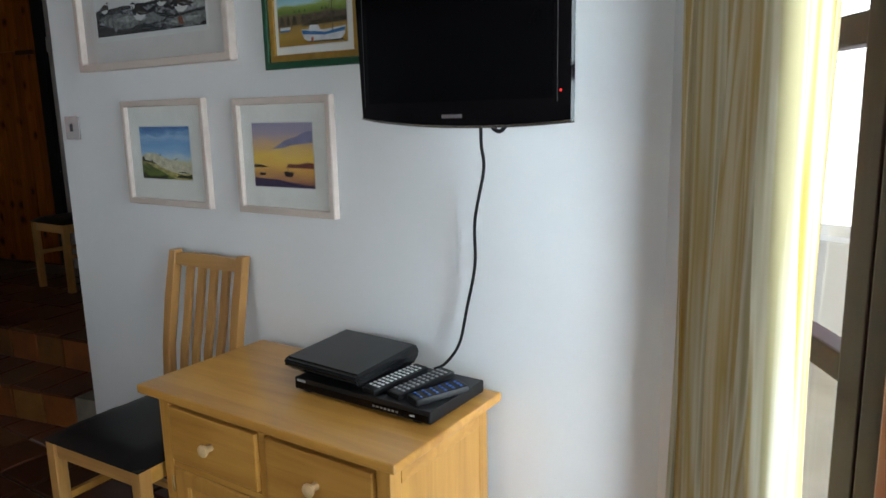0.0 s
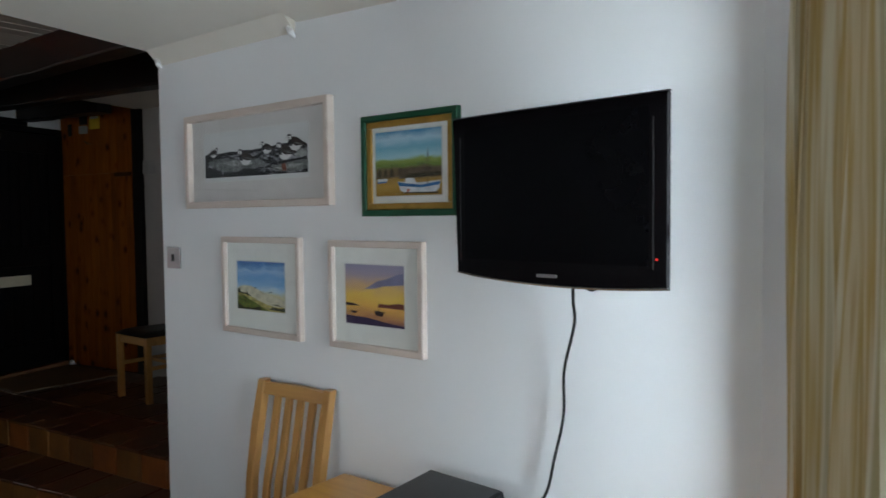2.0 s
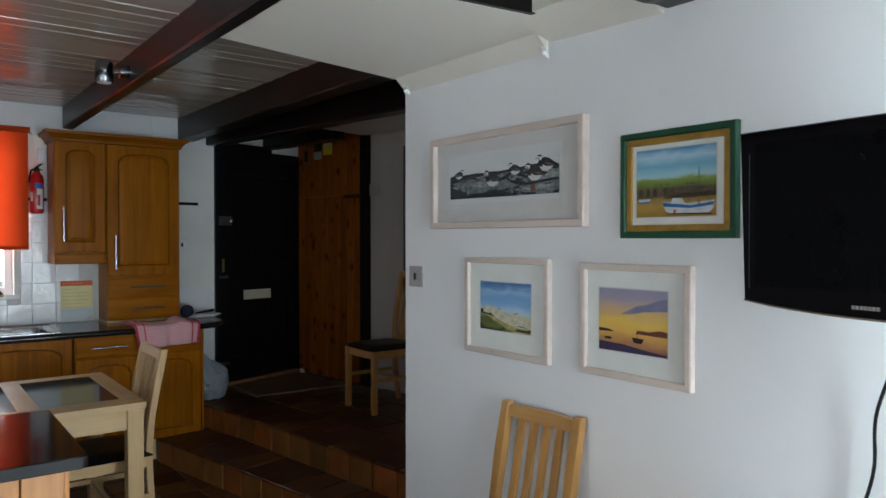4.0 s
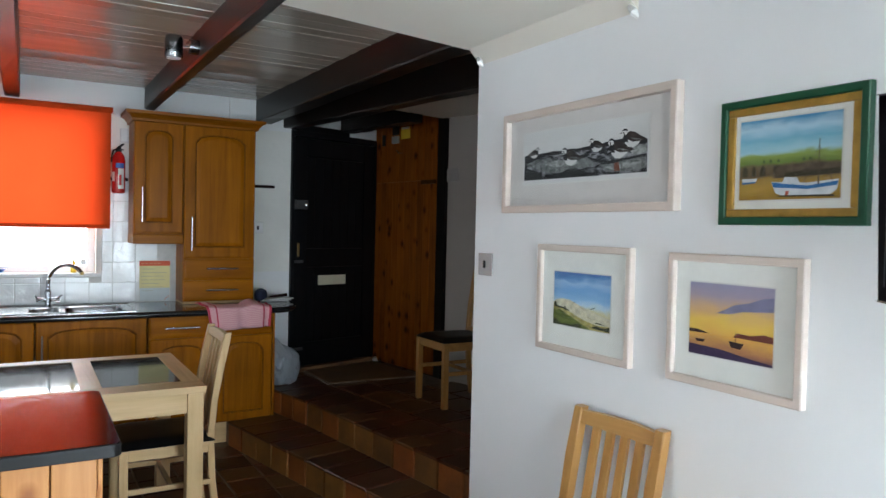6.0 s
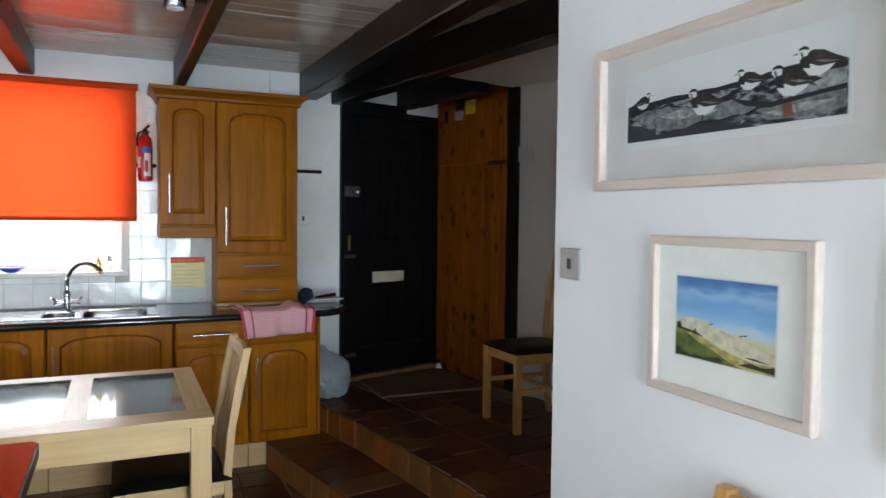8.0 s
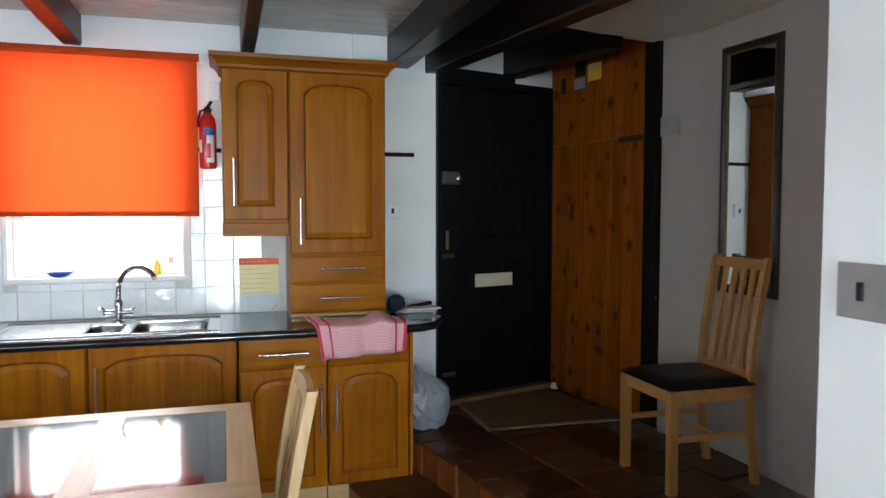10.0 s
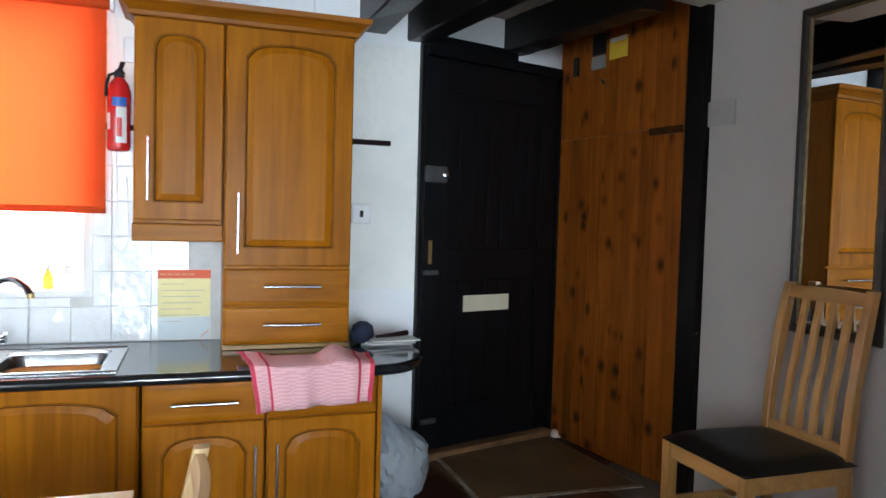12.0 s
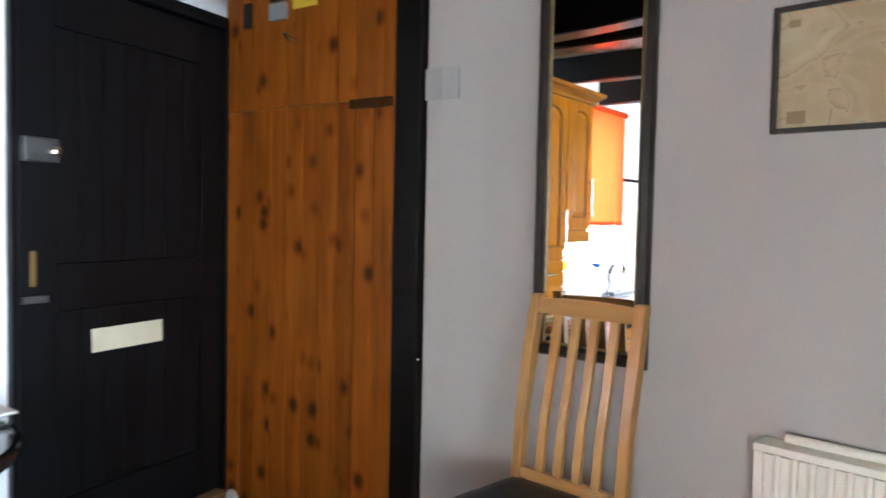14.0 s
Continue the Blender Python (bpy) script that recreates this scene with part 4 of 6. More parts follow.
def cornice():
    t = thing("cornice", (-5.72, 1.03, 2.19), "moulded oak cornice running over both cupboards", "cornice")
    sec = [(0, 2.185), (0.012, 2.19), (0.014, 2.205), (0.034, 2.228), (0.052, 2.236), (0.055, 2.256), (0.0, 2.258)]
    bm = bmesh.new()
    x, y0, y1 = -5.598, 0.612, 1.444
    L = []
    for (cx, cy, dx, dy) in ((KX + 0.004, y0, 0, -1), (x, y0, 1, -1), (x, y1, 1, 1), (KX + 0.004, y1, 0, 1)):
        L.append([bm.verts.new((cx + dx * o, cy + dy * o, z)) for o, z in sec])
    for q, r in zip(L, L[1:]):
        for k in range(len(sec) - 1):
            bm.faces.new((q[k], q[k + 1], r[k + 1], r[k]))
    bm.faces.new([l[-1] for l in L])
    bm.faces.new([l[0] for l in L])
    part("moulding", bm, "oakdark", t)


tall_cupboard()
wall_cupboard()
cornice()


def roller_blind():
    t = thing("roller_blind", (KX + 0.03, 0.02, 2.29), "orange roller blind glowing with daylight, half lowered", "blind")
    bm = bmesh.new()
    n, k = 30, 6
    g = [[bm.verts.new((KX + 0.035 + 0.002 * math.sin(i * 0.9) * (j / k), -0.45 + 0.945 * i / n, 2.28 - 0.81 * j / k)) for i in range(n + 1)] for j in range(k + 1)]
    for a, b in zip(g, g[1:]):
        for i in range(n):
            bm.faces.new((a[i], a[i + 1], b[i + 1], b[i]))
    part("cloth", bm, "blind", t)
    part("roller", tube([(KX + 0.035, -0.465, 2.275), (KX + 0.035, 0.505, 2.275)], 0.02, 14), "blind", t, smooth=True)
    part("bottom_bar", box(KX + 0.028, KX + 0.042, -0.45, 0.495, 1.452, 1.478, 0.004), "blind", t)
    part("bracket", box(KX + 0.002, KX + 0.055, 0.507, 0.522, 2.25, 2.30, 0.004), "whitep", t, "white plastic bracket")
    pts = [(KX + 0.03, 0.52, 2.26)] + [(KX + 0.02, 0.53 + 0.006 * math.sin(q), 2.2 - q * 0.08) for q in range(0, 12)] + [(KX + 0.02, 0.56, 1.29), (KX + 0.02, 0.58, 1.35), (KX + 0.02, 0.57, 1.6)]
    part("cord", tube(pts, 0.0018, 5), "whitep", t, "white bead cord")


roller_blind()

tagged(part("tile_trim", join(box(KX + 0.001, KX + 0.022, -1.3, WY0 - 0.03, 1.79, 1.812, 0.003), box(KX + 0.001, KX + 0.022, WY1 + 0.02, 0.61, 1.79, 1.812, 0.003)), "mahog"), "thin dark wood strip capping the wall tiles", kind="structure")
tagged(part("tile_trim", box(KX + 0.001, KX + 0.022, 1.446, 1.665, 1.79, 1.812, 0.003), "mahog"), "thin dark wood strip capping the wall tiles", kind="structure")


def extinguisher():
    x, y = -5.825, 0.550
    t = thing("fire_extinguisher", (x, y, 1.69), "small red fire extinguisher hung beside the cupboard", "fire extinguisher")
    part("cylinder", lathe((x, y, 1.70), [(0.028, 0), (0.039, 0.004), (0.043, 0.02), (0.043, 0.25), (0.036, 0.285), (0.022, 0.305), (0.018, 0.312)], 24), "red", t, smooth=True)
    def wrap(a0, a1, z0, z1):
        bm = bmesh.new()
        ring = [(x + 0.0436 * math.cos(radians(a0 + (a1 - a0) * k / 8)), y + 0.0436 * math.sin(radians(a0 + (a1 - a0) * k / 8))) for k in range(9)]
        lo, hi = [bm.verts.new((p, q, z0)) for p, q in ring], [bm.verts.new((p, q, z1)) for p, q in ring]
        for k in range(8):
            bm.faces.new((lo[k], lo[k + 1], hi[k + 1], hi[k]))
        return bm
    part("label_panel", wrap(-8, 45, 1.735, 1.885), "paper", t, "white printed label")
    part("label_red", wrap(-6, 20, 1.76, 1.84), "red", t, "red label print").location.x += 0.0005
    part("blue_panel", wrap(-30, 45, 1.888, 1.925), "bluebtn", t, "blue label panel")
    part("side_label", wrap(-75, -40, 1.79, 1.86), "paper", t, "white side label")
    part("valve", lathe((x, y, 2.01), [(0.018, 0), (0.02, 0.02), (0.014, 0.035)], 16), "blackp", t, smooth=True)
    part("lever", strut((x - 0.01, y, 2.045), (x + 0.07, y + 0.02, 2.065), 0.018, 0.008), "blackp", t)
    part("lever", strut((x - 0.01, y, 2.03), (x + 0.065, y + 0.02, 2.022), 0.016, 0.008), "blackp", t)
    part("hose", tube([(x, y - 0.015, 2.03), (x + 0.01, y - 0.035, 2.02), (x + 0.015, y - 0.045, 1.98), (x + 0.01, y - 0.047, 1.93)], 0.006), "blackp", t, smooth=True)
    part("bracket", box(KX + 0.001, x - 0.045, y - 0.012, y + 0.012, 1.80, 1.98, 0.002), "blackp", t)
    t.location.y -= 0.006
    t.scale = (1, 1, 0.93)


extinguisher()
t = thing("sensor_box", (-5.86, 0.585, 2.06), "small white plastic box on the wall over the extinguisher", "alarm box")
part("cover", box(KX + 0.001, KX + 0.03, 0.555, 0.608, 2.06, 2.16, 0.008), "whitep", t)


def notice():
    t = thing("notice", (KX + 0.012, 0.795, 0.935), "printed notice card with an orange-red heading strip", "notice")
    x = KX + 0.012
    part("card", box(x, x + 0.002, 0.69, 0.90, 0.934, 1.228), "paper", t)
    part("cream_panel", box(x + 0.0022, x + 0.0030, 0.692, 0.898, 1.03, 1.19), "mountyellow", t)
    part("heading", box(x + 0.0022, x + 0.0032, 0.691, 0.899, 1.19, 1.226), "orangecard", t)
    bm = bmesh.new()
    for k in range(5):
        box(x + 0.0034, x + 0.0040, 0.70 + 0.028 * k, 0.722 + 0.028 * k, 1.203, 1.211, 0, bm)
    part("heading_bars", bm, "yellow", t).data.materials[0] = M["orangepale"]
    bm = bmesh.new()
    for k, w in enumerate((0.09, 0.17, 0.15, 0.16, 0.12, 0.15, 0.08)):
        box(x + 0.0034, x + 0.0038, 0.705, 0.705 + w, 1.165 - 0.026 * k, 1.168 - 0.026 * k, 0, bm)
    part("text_bars", bm, "paperline", t)
    part("lower_panel", box(x + 0.0022, x + 0.0028, 0.694, 0.896, 0.937, 1.029), "paleblueprint", t)
    part("red_mark", tube([(x + 0.0035, 0.862, 0.942), (x + 0.0035, 0.872, 0.956), (x + 0.0035, 0.884, 0.962), (x + 0.0035, 0.893, 0.972)], 0.0022, 5), "orangepale", t)


M["paperline"] = flat("faint_print_line", (0.50, 0.46, 0.36), 0.7)
M["paleblueprint"] = flat("pale_blue_print", (0.60, 0.66, 0.68), 0.7)
M["orangepale"] = flat("pale_orange_print", (0.72, 0.30, 0.16), 0.7)
M["mountyellow"] = flat("cream_yellow_print", (0.80, 0.72, 0.36), 0.7)
notice()

t = thing("wall_switch", (KX + 0.012, 1.537, 1.44), "white plastic cooker switch on the tiled wall", "switch")
part("surround", box(KX + 0.006, KX + 0.013, 1.493, 1.581, 1.436, 1.526, 0.002), "paper", t)
part("plate", box(KX + 0.009, KX + 0.02, 1.497, 1.577, 1.44, 1.522, 0.004), "whitep", t)
part("rocker", box(KX + 0.021, KX + 0.025, 1.53, 1.545, 1.465, 1.495, 0.001), "blackp", t)


def boat_dish():
    t = thing("sill_dish", (KX - 0.04, -0.19, SILL), "small blue glazed boat-shaped dish on the window sill", "ornament")
    bm = bmesh.new()
    L = []
    for z, a, b in ((1.1425, 0.035, 0.012), (1.15, 0.05, 0.02), (1.17, 0.075, 0.03), (1.167, 0.066, 0.024), (1.155, 0.04, 0.014)):
        L.append([bm.verts.new((KX - 0.04 + b * math.cos(q * math.pi / 8), -0.19 + a * math.sin(q * math.pi / 8), z + 0.006 * abs(math.sin(q * math.pi / 8)) ** 3)) for q in range(16)])
    for q, r in zip(L, L[1:]):
        for k in range(16):
            bm.faces.new((q[k], q[(k + 1) % 16], r[(k + 1) % 16], r[k]))
    bm.faces.new(L[0][::-1])
    bm.faces.new(L[-1])
    part("dish", bm, "blue", t, smooth=True)


boat_dish()


def sill_bottle():
    t = thing("sill_bottle", (KX - 0.06, 0.275, SILL), "small yellow plastic bottle standing on the kitchen window sill", "bottle")
    part("body", lathe((KX - 0.06, 0.275, SILL + 0.0035), [(0.016, 0), (0.018, 0.004), (0.018, 0.055), (0.012, 0.07), (0.008, 0.074), (0.008, 0.082)], 16), "yellow", t, smooth=True)
    part("cap", lathe((KX - 0.06, 0.275, SILL + 0.0856), [(0.009, 0), (0.009, 0.012), (0.006, 0.014)], 12), "whitep", t, "white screw cap", smooth=True)
    t = thing("window_sticker", (KX - 0.099, 0.345, 1.19), "small grey sticker on the kitchen window frame", "sticker")
    part("sticker", box(KX - 0.126, KX - 0.124, 0.322, 0.357, 1.192, 1.235), "greyp", t)


sill_bottle()
structure("wall_boxing", box(KX + 0.001, KX + 0.022, 1.312, 1.51, 2.262, TOP - 0.001, 0.002), "wall", "shallow white boxing on the wall over the cupboard")


def towel():
    t = thing("tea_towel", (-5.26, 1.22, 0.93), "crumpled pink checked tea towel hanging over the worktop edge", "tea towel")
    bm = bmesh.new()
    prof = [(-5.42, 0.936), (-5.38, 0.945), (-5.33, 0.938), (-5.28, 0.941), (-5.235, 0.942), (-5.212, 0.935), (-5.203, 0.912), (-5.20, 0.88), (-5.20, 0.86), (-5.201, 0.838), (-5.203, 0.815), (-5.205, 0.79)]
    n = 34
    g = []
    for j, (x, z) in enumerate(prof):
        row = []
        f = j / (len(prof) - 1)
        for i in range(n + 1):
            u = i / n
            y = 1.045 + 0.405 * u + (0.045 * (1 - f) ** 2) * (0.5 - u) * -1.2 - 0.03 * (1 - u) * (1 - f)
            w = 0.010 * math.sin(u * 17 + f * 2) * f + 0.006 * math.sin(u * 31 + 1)
            up = 0.02 * max(0, math.sin(u * 9 + 1.0)) * (1 - f) ** 1.5 + 0.018 * math.exp(-((u - 0.72) / 0.08) ** 2) * (1 - f)
            row.append(bm.verts.new((x + w * f + 0.004 * math.sin(9 * u), y, z + up + 0.02 * f * (u - 0.2) * (j > 8))))
        g.append(row)
    for a, b in zip(g, g[1:]):
        for i in range(n):
            bm.faces.new((a[i], a[i + 1], b[i + 1], b[i]))
    me = part("cloth", bm, "towel", t, smooth=True)
    md = me.modifiers.new("thick", "SOLIDIFY")
    md.thickness, md.offset = 0.004, 1
    for u0, u1 in ((0.0, 0.035), (0.13, 0.15), (0.86, 0.88), (0.965, 1.0)):
        st = bmesh.new()
        rows = []
        for j in range(len(prof)):
            ra, rb = g_pt(prof, j, u0), g_pt(prof, j, u1)
            rows.append((st.verts.new(ra), st.verts.new(rb)))
        for (a, b), (c, d) in zip(rows, rows[1:]):
            st.faces.new((a, b, d, c))
        sp = part("stripe", st, "towelred", t, "deep red woven stripe")
        md = sp.modifiers.new("thick", "SOLIDIFY")
        md.thickness, md.offset = 0.0055, 1


def g_pt(prof, j, u):
    x, z = prof[j]
    f = j / (len(prof) - 1)
    y = 1.045 + 0.405 * u + (0.045 * (1 - f) ** 2) * (0.5 - u) * -1.2 - 0.03 * (1 - u) * (1 - f)
    w = 0.010 * math.sin(u * 17 + f * 2) * f + 0.006 * math.sin(u * 31 + 1)
    up = 0.02 * max(0, math.sin(u * 9 + 1.0)) * (1 - f) ** 1.5 + 0.018 * math.exp(-((u - 0.72) / 0.08) ** 2) * (1 - f)
    return (x + w * f + 0.004 * math.sin(9 * u) + 0.001, y, z + up + 0.001 + 0.02 * f * (u - 0.2) * (j > 8))


towel()


def shelf_clutter():
    t = thing("cloth_ball", (-5.66, 1.505, 0.931), "dark navy rolled cloth cap on the worktop end", "cap")
    part("cap", lathe((-5.66, 1.51, 0.931), [(0.02, 0), (0.042, 0.012), (0.05, 0.045), (0.042, 0.078), (0.018, 0.094)], 18), "navy", t, smooth=True)
    rng = random.Random(8)
    for k in range(4):
        a = rng.uniform(-14, 14)
        m = pose(-5.64 + 0.01 * k, 1.60 + 0.012 * k, 0.932 + 0.0065 * k, 0, 0, a)
        t = thing("leaflet", m.translation, "folded paper leaflet in a loose pile on the worktop", "leaflet", "leaflets")
        part("folded_sheet", box(-0.05, 0.05, -0.10, 0.10, 0, 0.006, 0.001, m=m), "paper" if k % 2 else "greyp", t)
    t = thing("brush", (-5.62, 1.66, 0.96), "small dark wooden brush lying on the leaflets", "brush")
    part("handle", tube([(-5.62, 1.56, 0.966), (-5.62, 1.63, 0.972), (-5.63, 1.70, 0.978)], 0.009, 8, radii=[0.005, 0.009, 0.012]), "mahog", t, smooth=True)


shelf_clutter()


def plastic_bag():
    t = thing("plastic_bag", (-5.50, 1.66, 0.33), "crumpled translucent carrier bag stuffed and standing on the hall floor", "bag")
    bm = bmesh.new()
    bmesh.ops.create_icosphere(bm, subdivisions=4, radius=1)
    for v in bm.verts:
        p = v.co.copy()
        f = 1 + 0.14 * noise.noise(p * 1.7) + 0.20 * (0.5 - abs(noise.noise(p * 4.2 + Vector((3, 1, 2))))) + 0.07 * noise.noise(p * 9)
        neck = 1.0 if p.z < 0.35 else max(0.25, 1 - (p.z - 0.35) * 1.1)
        v.co = Vector((-5.50 + p.x * 0.125 * f * neck, 1.625 + p.y * 0.118 * f * neck + 0.005, 0.335 + max(0.0, (p.z * f + 0.86)) * 0.175))
        if p.z > 0.35:
            v.co.y -= 0.09 * (p.z - 0.35)
    part("bag_body", bm, "bag", t, smooth=True)


plastic_bag()


# ---- chairs, table, counter ----
def make_chair(at, rz, label, woods=("beech_x", "beech_y", "beech_z"), group="dining chairs", H=0.955, hbk=0.18):
    wx, wy, wz = woods
    t = thing("dining_chair", at, label, "chair", group, rz)
    hw, hb = 0.205, hbk
    kw = dict(local=True)

    def P(name, bm, mat, label="", **k):
        return part(name, bm, mat, t, label, local=True, **k)

    for s in (-1, 1):
        P("leg", box(s * hw - 0.02, s * hw + 0.02, -0.235, -0.195, 0, 0.43, 0.004), wz)
        pts = [(0.225, 0.0), (0.195, 0.22), (0.185, 0.43), (0.20, 0.62), (0.232, 0.80), (0.265, H)]
        bm = bmesh.new()
        R = [[bm.verts.new((s * hb + dx, y + dy, z)) for dx, dy in ((-0.018, -0.017), (0.018, -0.017), (0.018, 0.017), (-0.018, 0.017))] for y, z in pts]
        for q, r in zip(R, R[1:]):
            for k in range(4):
                bm.faces.new((q[k], q[(k + 1) % 4], r[(k + 1) % 4], r[k]))
        bm.faces.new(R[0][::-1])
        bm.faces.new(R[-1])
        bmesh.ops.bevel(bm, geom=[e for e in bm.edges if e.calc_length() > 0.1], offset=0.004, segments=1, affect="EDGES")
        P("back_post", bm, wz)
        P("side_rail", box(s * hw - 0.011, s * hw + 0.011, -0.194, 0.168, 0.375, 0.43, 0.003), wy)
        P("stretcher", box(s * hw - 0.009, s * hw + 0.009, -0.194, 0.185, 0.215, 0.24, 0.003), wy)
    P("front_rail", box(-hw + 0.021, hw - 0.021, -0.226, -0.204, 0.375, 0.43, 0.003), wx)
    P("rear_rail", box(-hb + 0.019, hb - 0.019, 0.175, 0.197, 0.375, 0.43, 0.003), wx)
    P("cross_stretcher", box(-hw + 0.01, hw - 0.01, -0.01, 0.01, 0.217, 0.238, 0.003), wx)
    # curved top rail
    bm = bmesh.new()
    n = 10
    R = []
    for i in range(n + 1):
        u = -1 + 2 * i / n
        x = u * (hb - 0.018)
        y = 0.250 + 0.010 * (1 - u * u)
        R.append([bm.verts.new((x, y + dy + 0.018 * (z / 0.07), H - 0.052 + z)) for dy, z in ((-0.01, 0.004 * u * u), (-0.01, 0.046 - 0.004 * u * u), (0.01, 0.046 - 0.004 * u * u), (0.01, 0.004 * u * u))])
    for q, r in zip(R, R[1:]):
        for k in range(4):
            bm.faces.new((q[k], q[(k + 1) % 4], r[(k + 1) % 4], r[k]))
    bm.faces.new(R[0][::-1])
    bm.faces.new(R[-1])
    P("top_rail", bm, wx, smooth=True)
    P("lower_rail", box(-hb + 0.019, hb - 0.019, 0.176, 0.196, 0.455, 0.485, 0.003), wx)
    for i in range(4):
        x = (-0.6 + 0.4 * i) * (hb - 0.018)
        bm = bmesh.new()
        R = []
        for y, z in ((0.186, 0.476), (0.195, 0.56), (0.205, 0.63), (0.222, 0.70), (0.237, 0.78), (0.262, H - 0.045)):
            R.append([bm.verts.new((x + dx, y + dy, z)) for dx, dy in ((-0.014, -0.007), (0.014, -0.007), (0.014, 0.007), (-0.014, 0.007))])
        for q, r in zip(R, R[1:]):
            for k in range(4):
                bm.faces.new((q[k], q[(k + 1) % 4], r[(k + 1) % 4], r[k]))
        bm.faces.new(R[0][::-1])
        bm.faces.new(R[-1])
        P("slat", bm, wz, smooth=True)
    # padded seat
    bm = bmesh.new()
    n = 12
    g = []
    for j in range(n + 1):
        row = []
        for i in range(n + 1):
            u, v = -1 + 2 * i / n, -1 + 2 * j / n
            h = 0.432 + 0.034 * (1 - abs(u) ** 6) ** 0.5 * (1 - abs(v) ** 6) ** 0.5
            row.append(bm.verts.new((u * (hw + 0.024 - 0.008 * (v > 0)), -0.02 + v * 0.222, h)))
        g.append(row)
    for a, b in zip(g, g[1:]):
        for i in range(n):
            bm.faces.new((a[i], a[i + 1], b[i + 1], b[i]))
    box(-hw - 0.018, hw + 0.018, -0.236, 0.196, 0.431, 0.4325, 0, bm)
    P("seat", bm, "leather", "black leather seat pad", smooth=True)
    return t


make_chair((-1.935, 1.282, 0), 3, "light wooden slat-back chair against the white wall", ("ash_x", "chest_x", "ash_z"), hbk=0.163).scale = (1, 1, 0.985)
make_chair((-4.17, 0.60, 0), 0, "pale beech slat-back chair tucked under the glass-topped table")
make_chair((-4.500, 2.545, 0.33), -0.5, "light wooden slat-back chair with black seat below the hall mirror", ("ash_x", "ash_x", "ash_z"), hbk=0.187).scale = (0.865, 0.95, 1)


def dining_table():
    x0, x1, y0, y1 = -4.65, -3.71, -0.23, 0.705
    t = thing("dining_table", (-4.18, 0.24, 0), "pale beech table with two dark glass insets", "table")
    gx0, gx1 = x0 + 0.09, x1 - 0.14
    gl = ((y0 + 0.10, 0.198), (0.283, y1 - 0.085))
    z0, z1 = 0.728, 0.76
    part("end_rail", box(x0, gx0, y0, y1, z0, z1, 0.002), "beech_y", t)
    part("end_rail", box(gx1, x1, y0, y1, z0, z1, 0.002), "beech_y", t)
    part("side_rail", box(gx0, gx1, y0, gl[0][0], z0, z1, 0.001), "beech_x", t)
    part("side_rail", box(gx0, gx1, gl[0][1], gl[1][0], z0, z1, 0.001), "beech_x", t)
    part("side_rail", box(gx0, gx1, gl[1][1], y1, z0, z1, 0.001), "beech_x", t)
    for a, b in gl:
        part("glass_panel", box(gx0 + 0.001, gx1 - 0.001, a + 0.001, b - 0.001, 0.75, 0.7585), "tint", t, "dark smoked glass panel")
    for x in (x0 + 0.045, x1 - 0.045):
        for y in (y0 + 0.045, y1 - 0.045):
            part("leg", box(x - 0.036, x + 0.036, y - 0.036, y + 0.036, 0, z0 - 0.001, 0.004), "beech_z", t)
    for x in (x0 + 0.03, x1 - 0.03):
        part("apron", box(x - 0.011, x + 0.011, y0 + 0.082, y1 - 0.082, 0.635, z0 - 0.001, 0.002), "beech_y", t)
    for y in (y0 + 0.03, y1 - 0.03):
        part("apron", box(x0 + 0.082, x1 - 0.082, y - 0.011, y + 0.011, 0.635, z0 - 0.001, 0.002), "beech_x", t)


dining_table()


def counter():
    t = thing("peninsula_counter", (-2.7, -0.7, 0), "boarded pine counter with a mirror-black gloss top", "counter")
    def rounded(i, z0, z1):
        x0, x1, y0, y1, r = -3.07 + i, -2.39 - i, -1.9 + i, 0.208 - i, 0.025
        pts = [(x0, y0), (x1, y0)]
        for cx, cy, a0 in ((x1 - r, y1 - r, 0), (x0 + r, y1 - r, 90)):
            for k in range(7):
                a = radians(a0 + 15 * k)
                pts.append((cx + r * math.cos(a), cy + r * math.sin(a)))
        return prism(pts, z0, z1)
    part("top", rounded(0.004, 0.883, 0.92), "redtop", t)
    part("edging", rounded(0.0, 0.885, 0.9165), "blackp", t)
    part("carcass", box(-3.03, -2.45, -1.88, 0.153, 0.05, 0.882), "pine", t)
    k = 0
    y = 0.153
    while y > -1.85:
        part("board", box(-2.449, -2.432, y - 0.108, y - 0.002, 0.05, 0.882, 0.004), "pinebright", t)
        y -= 0.11
    for k in range(4):
        part("board", box(-2.99 + k * 0.135, -2.862 + k * 0.135, 0.154, 0.168, 0.05, 0.882, 0.004), "pinebright", t)
    part("plinth", box(-2.95, -2.47, -1.86, 0.17, 0.0, 0.049), "blackp", t)


M["pinebright"] = wood("orange_pine", (0.40, 0.15, 0.035), (0.62, 0.29, 0.09), 2, 0.4, 0.8, True, spread=0.12)
counter()


def spotlight():
    y = 0.655
    t = thing("spotlight", (-4.03, y, 2.35), "brushed metal spotlight clipped to the ceiling beam", "spotlight")
    part("mount", tube([(-4.06, 0.72, 2.37), (-4.06, 0.675, 2.37)], 0.036, 20), "bowlsteel", t, smooth=True)
    part("arm", tube([(-4.05, 0.67, 2.365), (-4.045, 0.61, 2.36)], 0.012, 10), "chrome", t, smooth=True)
    part("shade", lathe((-4.04, 0.60, 2.30), [(0.04, 0), (0.042, 0.004), (0.042, 0.09), (0.036, 0.105), (0.01, 0.11)], 24), "bowlsteel", t, smooth=True)
    part("bulb", lathe((-4.04, 0.60, 2.296), [(0.03, 0), (0.034, 0.003), (0.03, 0.004)], 18), "whitep", t)


spotlight()


